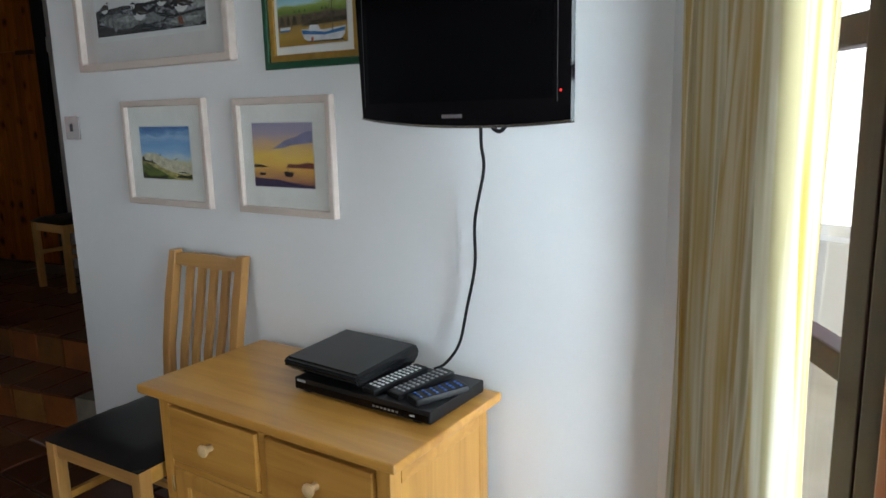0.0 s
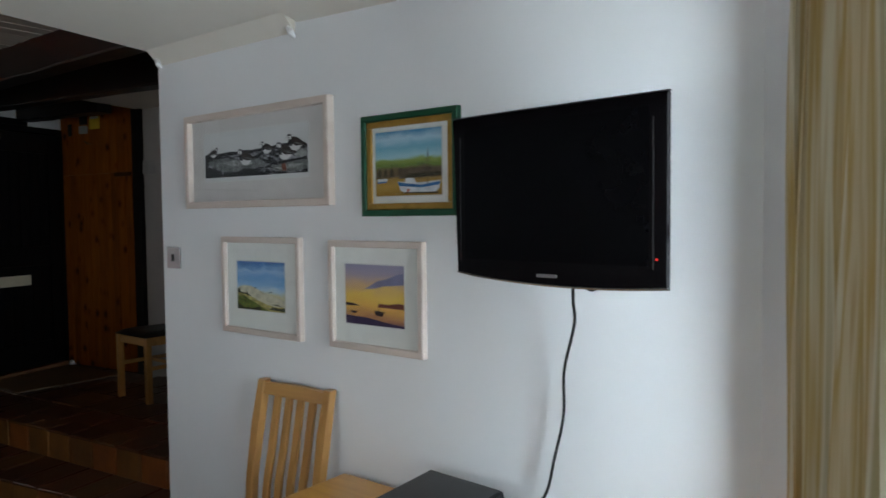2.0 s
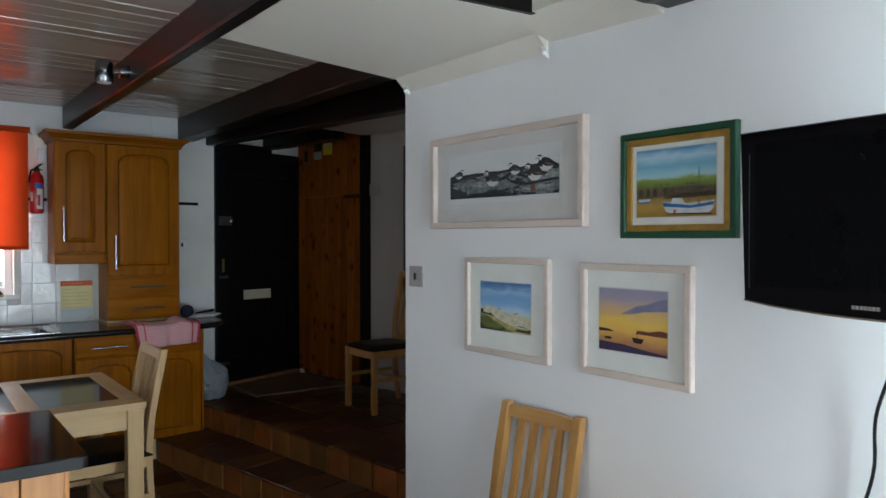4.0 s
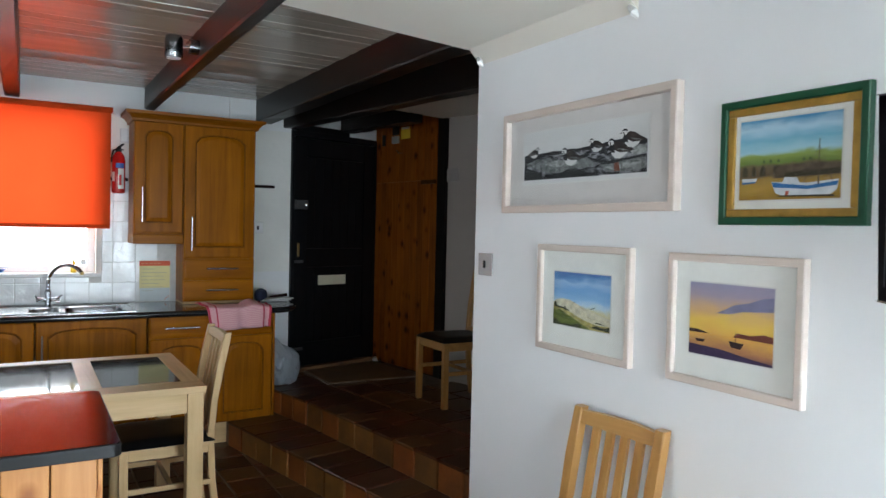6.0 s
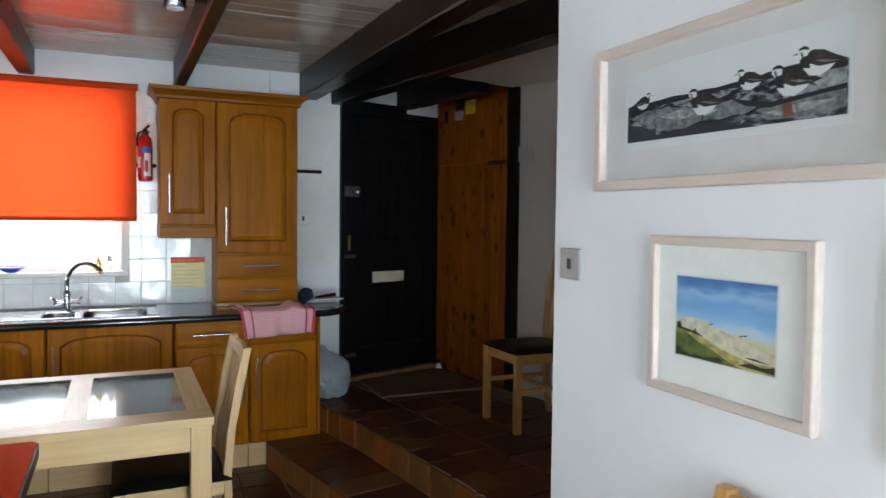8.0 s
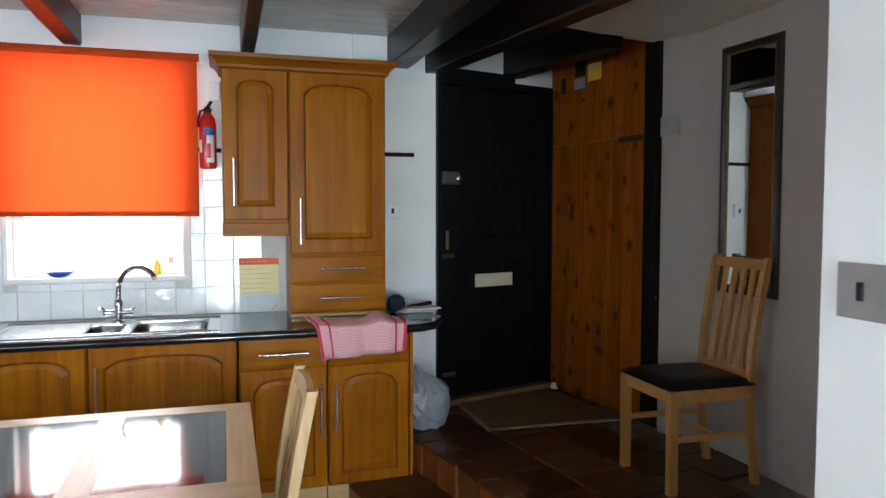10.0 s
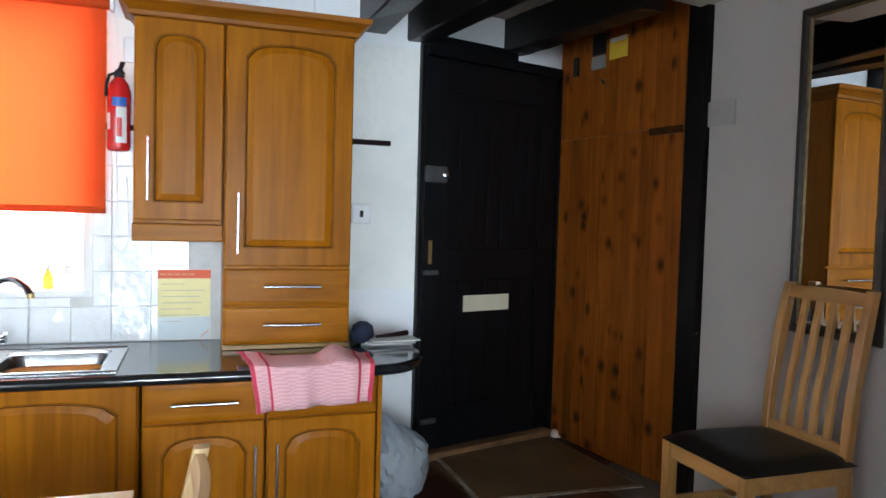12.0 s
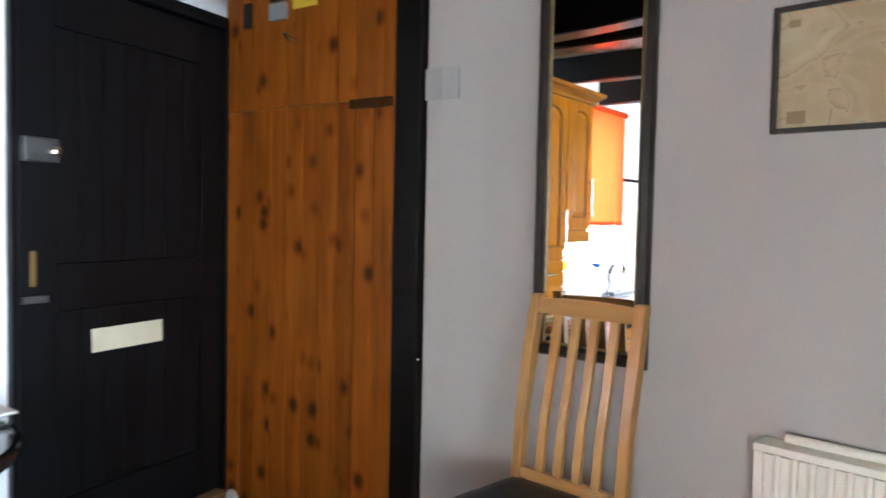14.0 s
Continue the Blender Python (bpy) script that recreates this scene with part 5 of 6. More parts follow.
# ---- chest, boxes, television ----
def chest():
    x0, x1, y0, y1 = -1.69, -0.875, 1.15, 1.57
    t = thing("chest", (-1.28, 1.36, 0), "honey pine sideboard with two drawers over two doors", "chest")
    part("top", box(-1.735, -0.835, 1.115, 1.578, 0.665, 0.69, 0.005), "chest_x", t)
    part("body", box(x0 + 0.002, x1 - 0.002, y0 + 0.024, y1, 0.06, 0.664), "chest_z", t)
    for x in (x0, x1 - 0.04):
        part("corner_post", box(x, x + 0.04, y0, y0 + 0.04, 0, 0.664, 0.003), "chest_z", t)
        part("corner_post", box(x, x + 0.04, y1 - 0.04, y1 + 0.001, 0, 0.664, 0.003), "chest_z", t)
    for x in (x0 - 0.001, x1 - 0.013):
        part("side_rail", box(x, x + 0.014, y0 + 0.041, y1 - 0.041, 0.60, 0.663, 0.002), "chest_x", t)
        part("side_rail", box(x, x + 0.014, y0 + 0.041, y1 - 0.041, 0.06, 0.12, 0.002), "chest_x", t)
    part("front_rail", box(x0 + 0.041, x1 - 0.041, y0 + 0.002, y0 + 0.024, 0.638, 0.663, 0.001), "chest_x", t)
    part("front_rail", box(x0 + 0.041, x1 - 0.041, y0 + 0.002, y0 + 0.024, 0.445, 0.462, 0.001), "chest_x", t)
    part("front_rail", box(x0 + 0.041, x1 - 0.041, y0 + 0.002, y0 + 0.024, 0.06, 0.10, 0.001), "chest_x", t)
    # dark sheet behind the fronts, painted shade for the gaps
    part("shadow_gap", box(x0 + 0.0405, x1 - 0.0405, y0 + 0.0225, y0 + 0.0238, 0.101, 0.637), "shade_dark_oak", t, "thin dark sheet painted as the shade round the drawers")
    xm = (x0 + x1) / 2
    part("centre_post", box(xm - 0.012, xm + 0.012, y0 + 0.003, y0 + 0.024, 0.10, 0.637, 0.001), "chest_z", t)
    for a, b in ((x0 + 0.044, xm - 0.014), (xm + 0.014, x1 - 0.044)):
        d = part("drawer", box(a + 0.003, b - 0.003, y0 - 0.006, y0 + 0.021, 0.469, 0.632, 0.005), "chest_x", t)
        cx = (a + b) / 2
        kb = lathe((0, 0, 0), [(0.011, 0), (0.009, 0.012), (0.012, 0.018), (0.018, 0.026), (0.017, 0.032), (0.006, 0.036)], 16)
        bmesh.ops.transform(kb, matrix=Matrix.Translation((cx, y0 - 0.004, 0.552)) @ Matrix.Rotation(radians(90), 4, "X"), verts=kb.verts)
        part("knob", kb, "beech_y", d, "turned pale wooden knob", smooth=True)
        d = panel_door("door", y0 - 0.004, a, b, 0.103, 0.442, t, "chest_z", 0.055, 0.001, axis="y")
        kx = b - 0.03 if a < xm - 0.1 else a + 0.03
        kb = lathe((0, 0, 0), [(0.011, 0), (0.009, 0.012), (0.012, 0.018), (0.018, 0.026), (0.017, 0.032), (0.006, 0.036)], 16)
        bmesh.ops.transform(kb, matrix=Matrix.Translation((kx, y0 - 0.004, 0.30)) @ Matrix.Rotation(radians(90), 4, "X"), verts=kb.verts)
        part("knob", kb, "beech_y", d, "turned pale wooden knob", smooth=True)
        hx = a - 0.004 if a < xm - 0.1 else b + 0.004
        part("hinge", tube([(hx, y0 - 0.006, 0.37), (hx, y0 - 0.006, 0.42)], 0.004, 8), "brass", d, "brass hinge")
    t.location = (-1.272, 1.342, 0)
    t.scale = (1.0, 1, 0.968)


chest()


def boxes():
    zt = 0.6705
    t = thing("disc_player", (-1.08, 1.42, zt), "flat black disc player standing on the sideboard", "disc player")
    c = pose(-1.085, 1.405, zt, 0, 0, -1)
    part("case", box(-0.222, 0.222, -0.115, 0.125, 0.004, 0.036, 0.003, m=c), "blackp", t)
    part("front_strip", box(-0.218, 0.218, -0.1175, -0.1155, 0.008, 0.024, m=c), "tv", t)
    part("badge", box(-0.212, -0.182, -0.1162, -0.1152, 0.026, 0.032, m=c), "greyp", t)
    bm = bmesh.new()
    for k in range(7):
        box(0.05 + k * 0.012, 0.057 + k * 0.012, -0.1185, -0.1177, 0.014, 0.018, 0, bm, c)
    part("marks", bm, "greyp", t)
    part("button", box(0.165, 0.178, -0.119, -0.1177, 0.015, 0.019, m=c), "whitep", t)
    bm = bmesh.new()
    for sx in (-0.18, 0.18):
        for sy in (-0.1, 0.1):
            box(sx - 0.012, sx + 0.012, sy - 0.012, sy + 0.012, 0, 0.004, 0, bm, c)
    part("feet", bm, "blackp", t)
    t = thing("receiver_box", (-1.19, 1.43, zt + 0.0365), "black set-top box with a sloping lid, set on the player", "set-top box")
    c = pose(-1.212, 1.415, zt + 0.0362, 0, 0, -3)
    bm = bmesh.new()
    lo = [bm.verts.new(c @ Vector(p)) for p in ((-0.13, -0.10, 0.006), (0.13, -0.10, 0.006), (0.13, 0.11, 0.006), (-0.13, 0.11, 0.006))]
    mi = [bm.verts.new(c @ Vector(p)) for p in ((-0.138, -0.128, 0.028), (0.138, -0.128, 0.028), (0.138, 0.13, 0.036), (-0.138, 0.13, 0.036))]
    hi = [bm.verts.new(c @ Vector(p)) for p in ((-0.134, -0.118, 0.046), (0.134, -0.118, 0.046), (0.134, 0.120, 0.062), (-0.134, 0.120, 0.062))]
    bm.faces.new(lo[::-1])
    bm.faces.new(hi)
    for q, r in ((lo, mi), (mi, hi)):
        for k in range(4):
            bm.faces.new((q[k], q[(k + 1) % 4], r[(k + 1) % 4], r[k]))
    bmesh.ops.bevel(bm, geom=bm.edges[:], offset=0.006, segments=3, affect="EDGES")
    part("case", bm, "boxgloss", t, smooth=True)
    bm = bmesh.new()
    for sx in (-0.1, 0.1):
        for sy in (-0.08, 0.08):
            box(sx - 0.01, sx + 0.01, sy - 0.01, sy + 0.01, 0, 0.007, 0, bm, c)
    part("feet", bm, "blackp", t)

    def remote(x, y, z, rz, tilt, btn, rows, label, w=0.048, ln=0.19):
        c = pose(x, y, z, tilt, 0, rz)
        t = thing("remote_control", c.translation, label, "remote control", "remote controls")
        part("case", box(-w / 2, w / 2, -ln / 2, ln / 2, 0, 0.018, 0.005, m=c), "blackp", t)
        bm = bmesh.new()
        for j in range(rows):
            for i in range(3):
                px, py = (-0.3 + 0.3 * i) * w, -ln * 0.38 + j * ln * 0.76 / (rows - 1)
                box(px - 0.0045, px + 0.0045, py - 0.003, py + 0.003, 0.0182, 0.0205, 0.001, bm, c)
        part("buttons", bm, btn, t, "raised rubber buttons")
    remote(-1.045, 1.395, zt + 0.0365, -10, 3, "whitep", 11, "black remote control with white buttons")
    remote(-0.972, 1.405, zt + 0.0365, -13, 3, "greyp", 10, "black remote control with grey buttons")
    remote(-0.90, 1.375, zt + 0.0365, -26, 2, "bluebtn", 6, "short black remote control with blue buttons", 0.05, 0.15)


boxes()


def television():
    a, b = Vector((-1.152, 1.415, 0)), Vector((-0.546, 1.35, 0))
    d = (b - a).normalized()
    ang = math.degrees(math.atan2(d.y, d.x))
    W, zb, zt = (b - a).length, 1.352, 1.778
    c = pose(a.x, a.y, 0, 0, 0, ang)
    t = thing("television", (-0.86, 1.43, 1.5), "wall-mounted black flat television, switched off", "television")
    bm = bmesh.new()
    n = 16
    fr, bk = [], []
    out = [(0, zt), (W, zt)]
    for k in range(n + 1):
        u = 1 - k / n
        out.append((u * W + 0.018 * max(0.0, 1 - 8 * u), zb + 0.013 * (2 * u - 1) ** 2 + 0.010 * (1 - u) ** 2))
    loops = []
    for i, y in ((0.14, 0.075), (0.06, 0.035), (0.006, 0.014), (0.0, 0.008), (0.004, 0.0)):
        loops.append([bm.verts.new(c @ Vector((min(max(x, i), W - i), y, z - i if z > 1.6 else z + i))) for x, z in out])
    for q, r in zip(loops, loops[1:]):
        for k in range(len(q)):
            bm.faces.new((q[k], q[(k + 1) % len(q)], r[(k + 1) % len(q)], r[k]))
    bm.faces.new(loops[0][::-1])
    bm.faces.new(loops[-1])
    part("case", bm, "tv", t, "glossy black case")
    part("screen", box(0.045, W - 0.045, -0.0015, 0.0, zb + 0.062, zt - 0.028, m=c), "screen", t, "dark glass screen")
    for x in (0.028, W - 0.036):
        part("speaker_slot", box(x + 0.001, x + 0.0026, -0.0015, -0.0005, zb + 0.055, zt - 0.05, m=c), "dimgrey", t, "thin grey side grille")
    bm = bmesh.new()
    for k in range(7):
        box(W / 2 - 0.03 + k * 0.0085, W / 2 - 0.0235 + k * 0.0085, -0.002, -0.0005, zb + 0.025, zb + 0.033, 0, bm, c)
    part("badge", bm, "greyp", t, "row of small grey badge marks")
    part("rim", box(0.0, W, 0.0, 0.012, zt, zt + 0.002, m=c), "dimgrey", t)
    part("standby_light", box(W - 0.028, W - 0.024, -0.003, -0.0005, zb + 0.075, zb + 0.079, m=c), "standby", t, "small red standby light")
    part("bracket", box(W / 2 - 0.1, W / 2 + 0.1, 0.076, 0.15, 1.48, 1.68, 0.004, m=c), "blackp", t, "black wall bracket")
    n = 16
    rim = [c @ Vector((k / n * W + 0.018 * max(0.0, 1 - 8 * k / n), -0.002, zb + 0.013 * (2 * k / n - 1) ** 2 + 0.010 * (1 - k / n) ** 2 + 0.004)) for k in range(n + 1)]
    part("lower_trim", tube(rim, 0.0022, 6), "steel", t, "thin bright lower trim", smooth=True)


M["standby"], _nt, _b = nodes("red_standby_light")
_b.inputs["Base Color"].default_value = (0.6, 0.01, 0.01, 1)
_b.inputs["Emission Color"].default_value = (1, 0.03, 0.02, 1)
_b.inputs["Emission Strength"].default_value = 2.5
television()


def smooth_path(pts, n=6):
    v = [Vector(p) for p in pts]
    o = []
    for i in range(len(v) - 1):
        p0, p1, p2, p3 = v[max(i - 1, 0)], v[i], v[i + 1], v[min(i + 2, len(v) - 1)]
        for k in range(n):
            s = k / n
            o.append(0.5 * (2 * p1 + (p2 - p0) * s + (2 * p0 - 5 * p1 + 4 * p2 - p3) * s * s + (3 * p1 - p0 - 3 * p2 + p3) * s ** 3))
    return o + [v[-1]]


t = thing("power_cable", (-0.95, 1.5, 0.7), "black power cable hanging from the television to the sideboard", "cable")
part("lead", tube(smooth_path([(-0.820, 1.46, 1.42), (-0.833, 1.48, 1.32), (-0.850, 1.52, 1.25), (-0.895, 1.55, 1.12), (-0.900, 1.555, 1.0), (-0.930, 1.56, 0.88), (-0.955, 1.56, 0.78), (-0.995, 1.55, 0.72), (-1.02, 1.53, 0.705)]), 0.0042, 8), "blackp", t, smooth=True)
part("loop", tube(smooth_path([(-0.80, 1.47, 1.41), (-0.80, 1.47, 1.36), (-0.775, 1.47, 1.345), (-0.755, 1.47, 1.37), (-0.75, 1.47, 1.41)]), 0.005, 8), "blackp", t, smooth=True)


# ---- pictures ----
def colour(name, col, rough=0.85, var=0.18, scale=30):
    if name not in M:
        M[name] = surface(name, col, rough, var, scale, 0.0)
    return name


def wash(name, stops, z0, z1, blotch=0.25, scale=9.0):
    """A painted wash that runs from z0 up to z1."""
    m, nt, b = nodes(name)
    tc = nt.nodes.new("ShaderNodeTexCoord")
    sep = nt.nodes.new("ShaderNodeSeparateXYZ")
    nt.links.new(tc.outputs["Object"], sep.inputs[0])
    mr = n_(nt, "ShaderNodeMapRange")
    mr.inputs["From Min"].default_value = z0
    mr.inputs["From Max"].default_value = z1
    nt.links.new(sep.outputs["Z"], mr.inputs["Value"])
    mp = nt.nodes.new("ShaderNodeMapping")
    mp.inputs["Scale"].default_value = (1, 1, 2.4)
    nt.links.new(tc.outputs["Object"], mp.inputs[0])
    nz = n_(nt, "ShaderNodeTexNoise", Scale=scale, Detail=5.0, Distortion=0.8)
    nt.links.new(mp.outputs[0], nz.inputs["Vector"])
    ma = n_(nt, "ShaderNodeMath")
    ma.operation = "MULTIPLY_ADD"
    ma.inputs[1].default_value = blotch
    sub = n_(nt, "ShaderNodeMath")
    sub.operation = "SUBTRACT"
    sub.inputs[1].default_value = blotch / 2
    nt.links.new(nz.outputs["Fac"], ma.inputs[0])
    nt.links.new(mr.outputs[0], ma.inputs[2])
    nt.links.new(ma.outputs[0], sub.inputs[0])
    c = ramp(nt, sub.outputs[0], stops)
    nt.links.new(c, b.inputs["Base Color"])
    b.inputs["Roughness"].default_value = 0.85
    M[name] = m
    return name


def picture(name, x0, x1, z0, z1, ax0, ax1, az0, az1, label, fmat="frame", fw=0.022, depth=0.022, base="mount", art="ink", inner=None):
    Y = 1.585
    t = thing(name, ((x0 + x1) / 2, Y, z0), label, "picture", "framed pictures")
    bm = bmesh.new()
    prof = [(0.0, 0.0), (0.0, depth - 0.003), (0.003, depth), (fw - 0.003, depth), (fw, depth - 0.003), (fw, 0.004)]
    L = []
    for sx, sz, cx, cz in ((1, 1, x0, z0), (-1, 1, x1, z0), (-1, -1, x1, z1), (1, -1, x0, z1)):
        L.append([bm.verts.new((cx + sx * o, Y - 0.001 - d, cz + sz * o)) for o, d in prof])
    for i in range(4):
        q, r = L[i], L[(i + 1) % 4]
        for k in range(len(prof) - 1):
            bm.faces.new((q[k], q[k + 1], r[k + 1], r[k]))
    part("frame", bm, fmat, t)
    f = fw
    if inner:
        bm = bmesh.new()
        for a, b2, c2, d2 in ((x0 + f, x1 - f, z0 + f, z0 + f + 0.02), (x0 + f, x1 - f, z1 - f - 0.02, z1 - f), (x0 + f, x0 + f + 0.02, z0 + f + 0.02, z1 - f - 0.02), (x1 - f - 0.02, x1 - f, z0 + f + 0.02, z1 - f - 0.02)):
            box(a, b2, Y - 0.016, Y - 0.006, c2, d2, 0.003, bm)
        part("inner_frame", bm, inner, t)
        f += 0.02
    part("mount", box(x0 + f - 0.002, x1 - f + 0.002, Y - 0.008, Y - 0.004, z0 + f - 0.002, z1 - f + 0.002), base, t)
    part("mount_bevel", box(ax0 - 0.004, ax1 + 0.004, Y - 0.0088, Y - 0.0081, az0 - 0.004, az1 + 0.004), "paper", t)
    a = part("print", box(ax0, ax1, Y - 0.0096, Y - 0.0089, az0, az1), art, t)
    g = part("glass", sheet((x0 + f, Y - 0.0125, z0 + f), (x1 - f, Y - 0.0125, z0 + f), (x1 - f, Y - 0.0125, z1 - f), (x0 + f, Y - 0.0125, z1 - f)), "picglass", t, turn=False)
    g.visible_shadow = False
    W, H = ax1 - ax0, az1 - az0
    state = {"d": 0.0098}

    def shape(pname, pts, mat):
        bm = bmesh.new()
        d = state["d"]
        state["d"] += 0.00006
        lo = [bm.verts.new((ax0 + u * W, Y - d, az0 + v * H)) for u, v in pts]
        hi = [bm.verts.new((ax0 + u * W, Y - d - 0.0001, az0 + v * H)) for u, v in pts]
        bm.faces.new(hi)
        for k in range(len(pts)):
            bm.faces.new((lo[k], lo[(k + 1) % len(pts)], hi[(k + 1) % len(pts)], hi[k]))
        return part(pname, bm, mat, a)
    return shape


# sea birds on dark rocks
def hills(n, base, amp, seed, u0=0.0, u1=1.0, floor=0.0):
    rng = random.Random(seed)
    ph = [rng.uniform(0, 6) for _ in range(4)]
    top = []
    for k in range(n + 1):
        u = u0 + (u1 - u0) * k / n
        top.append((u, base + amp * (0.5 * math.sin(5 * u + ph[0]) + 0.3 * math.sin(13 * u + ph[1]) + 0.2 * math.sin(29 * u + ph[2]))))
    return [(u0, floor)] + top + [(u1, floor)]


def rock_mat():
    m, nt, b = nodes("linocut_rocks")
    v, _ = coords(nt, (9, 9, 30))
    nz = n_(nt, "ShaderNodeTexNoise", Scale=1.6, Detail=5.0, Distortion=1.6)
    nt.links.new(v, nz.inputs["Vector"])
    c = ramp(nt, nz.outputs["Fac"], [(0.44, (0.012, 0.012, 0.014)), (0.52, (0.10, 0.10, 0.11)), (0.60, (0.36, 0.36, 0.38)), (0.68, (0.03, 0.03, 0.03))])
    nt.links.new(c, b.inputs["Base Color"])
    b.inputs["Roughness"].default_value = 0.9
    return m


M["rocks"] = rock_mat()
M["art_white"] = surface("art_white", (0.68, 0.68, 0.67), 0.85, 0.03, 12, 0.0)
colour("art_black", (0.02, 0.02, 0.022))
colour("art_brown", (0.035, 0.025, 0.022), var=0.65, scale=60)
sh = picture("bird_picture", -2.615, -1.774, 1.566, 1.934, -2.508, -1.892, 1.67, 1.856, "wide limed-wood frame holding a black and white print of wading birds", base="mountgrey", art="art_white", fw=0.026, depth=0.03)
sh("rocks", [(0.012, 0.08), (0.012, 0.56), (0.07, 0.592), (0.145, 0.575), (0.217, 0.582), (0.278, 0.595), (0.352, 0.579), (0.423, 0.60), (0.49, 0.586), (0.554, 0.60), (0.604, 0.605), (0.652, 0.60), (0.699, 0.631), (0.766, 0.65), (0.83, 0.655), (0.891, 0.615), (0.939, 0.584), (0.968, 0.605), (0.99, 0.596), (0.99, 0.07)], "rocks")
colour("rock_grey", (0.17, 0.18, 0.175), var=0.65, scale=60)
colour("rock_pale", (0.34, 0.35, 0.34), var=0.65, scale=60)
sh("rock_band", [(0.012, 0.555), (0.07, 0.59), (0.145, 0.572), (0.217, 0.58), (0.278, 0.592), (0.352, 0.577), (0.423, 0.597), (0.49, 0.584), (0.554, 0.598), (0.604, 0.60), (0.652, 0.598), (0.699, 0.628), (0.766, 0.645), (0.83, 0.65), (0.891, 0.612), (0.939, 0.58), (0.988, 0.592), (0.988, 0.53), (0.9, 0.52), (0.8, 0.55), (0.7, 0.56), (0.6, 0.53), (0.5, 0.545), (0.4, 0.52), (0.3, 0.535), (0.2, 0.50), (0.1, 0.53), (0.012, 0.49)], "art_black")
sh("rock_face", [(0.03, 0.40), (0.12, 0.47), (0.26, 0.46), (0.36, 0.40), (0.45, 0.43), (0.55, 0.40), (0.66, 0.34), (0.60, 0.24), (0.46, 0.23), (0.33, 0.17), (0.22, 0.20), (0.12, 0.28)], "rock_grey")
sh("rock_face", [(0.66, 0.25), (0.78, 0.28), (0.90, 0.30), (0.985, 0.32), (0.985, 0.14), (0.86, 0.10), (0.72, 0.12)], "rock_grey")
sh("rock_face", [(0.86, 0.49), (0.92, 0.53), (0.985, 0.51), (0.985, 0.39), (0.9, 0.36)], "rock_pale")
sh("wash_stroke", [(0.20, 0.36), (0.30, 0.41), (0.40, 0.35), (0.50, 0.33), (0.44, 0.28), (0.30, 0.29)], "rock_pale")
sh("wash_stroke", [(0.70, 0.20), (0.82, 0.25), (0.95, 0.24), (0.90, 0.17), (0.76, 0.15)], "rock_pale")
sh("rock_band", [(0.53, 0.46), (0.60, 0.39), (0.72, 0.31), (0.85, 0.335), (0.988, 0.37), (0.988, 0.325), (0.85, 0.29), (0.72, 0.25), (0.62, 0.31)], "art_black")
sh("shadow_band", [(0.012, 0.08), (0.012, 0.33), (0.12, 0.26), (0.20, 0.125), (0.26, 0.13), (0.33, 0.16), (0.41, 0.23), (0.49, 0.215), (0.58, 0.135), (0.68, 0.07)], "art_black")
colour("rust_wash", (0.20, 0.07, 0.04))
sh("rust_patch", [(0.765, 0.26), (0.80, 0.27), (0.81, 0.13), (0.77, 0.12)], "rust_wash")
for u, v, r, f in ((0.105, 0.60, 0.050, 1), (0.43, 0.455, 0.082, -1), (0.635, 0.60, 0.060, -1), (0.80, 0.50, 0.085, -1), (0.89, 0.645, 0.078, -1)):
    q = lambda pts: [(u + f * r * x, v + r * 2.9 * y) for x, y in pts]
    sh("belly", q([(-0.9, -0.15), (-0.55, -0.5), (-0.1, -0.72), (0.35, -0.62), (0.62, -0.3), (0.66, 0.2), (0.2, 0.1), (-0.5, 0.0)]), "art_white")
    sh("wing", q([(-1.3, -0.20), (-0.8, -0.30), (-0.1, -0.30), (0.35, -0.1), (0.5, 0.35), (0.2, 0.50), (-0.3, 0.38), (-0.8, 0.05)]), "art_brown")
    sh("wing_bar", q([(-0.95, -0.22), (-0.3, -0.18), (0.15, 0.0), (-0.25, -0.04)]), "rock_grey")
    sh("breast", q([(0.3, -0.3), (0.62, -0.25), (0.80, 0.1), (0.62, 0.35), (0.4, 0.2)]), "art_black")
    sh("head", q([(0.42, 0.3), (0.72, 0.22), (0.90, 0.40), (0.86, 0.60), (0.62, 0.70), (0.42, 0.58)]), "art_white")
    sh("cap", q([(0.36, 0.50), (0.6, 0.58), (0.88, 0.55), (0.82, 0.66), (0.62, 0.74), (0.42, 0.66)]), "art_black")
    sh("eye_stripe", q([(0.60, 0.22), (0.70, 0.24), (0.78, 0.48), (0.70, 0.50)]), "art_black")
    sh("bill", q([(0.88, 0.48), (1.15, 0.42), (0.88, 0.40)]), "art_black")
    sh("leg", q([(-0.02, -0.66), (0.0, -0.95), (0.06, -0.95), (0.05, -0.66)]), "art_brown")

# harbour with boats
wash("harbour_wash", [(0.0, (0.30, 0.17, 0.02)), (0.16, (0.46, 0.29, 0.05)), (0.25, (0.36, 0.22, 0.05)), (0.30, (0.13, 0.085, 0.045)), (0.41, (0.17, 0.12, 0.06)), (0.45, (0.15, 0.22, 0.04)), (0.55, (0.30, 0.38, 0.09)), (0.60, (0.42, 0.62, 0.68)), (0.74, (0.20, 0.46, 0.60)), (0.88, (0.50, 0.66, 0.74)), (1.0, (0.08, 0.28, 0.50))], 0.063, 0.263, 0.16, 14.0)
sh = picture("harbour_picture", -1.632, -1.246, 1.527, 1.845, -1.578, -1.312, 1.59, 1.79, "green and gold framed painting of boats in a harbour", "green", 0.02, 0.022, "mount", "harbour_wash", "gold")
colour("boat_white", (0.62, 0.64, 0.66))
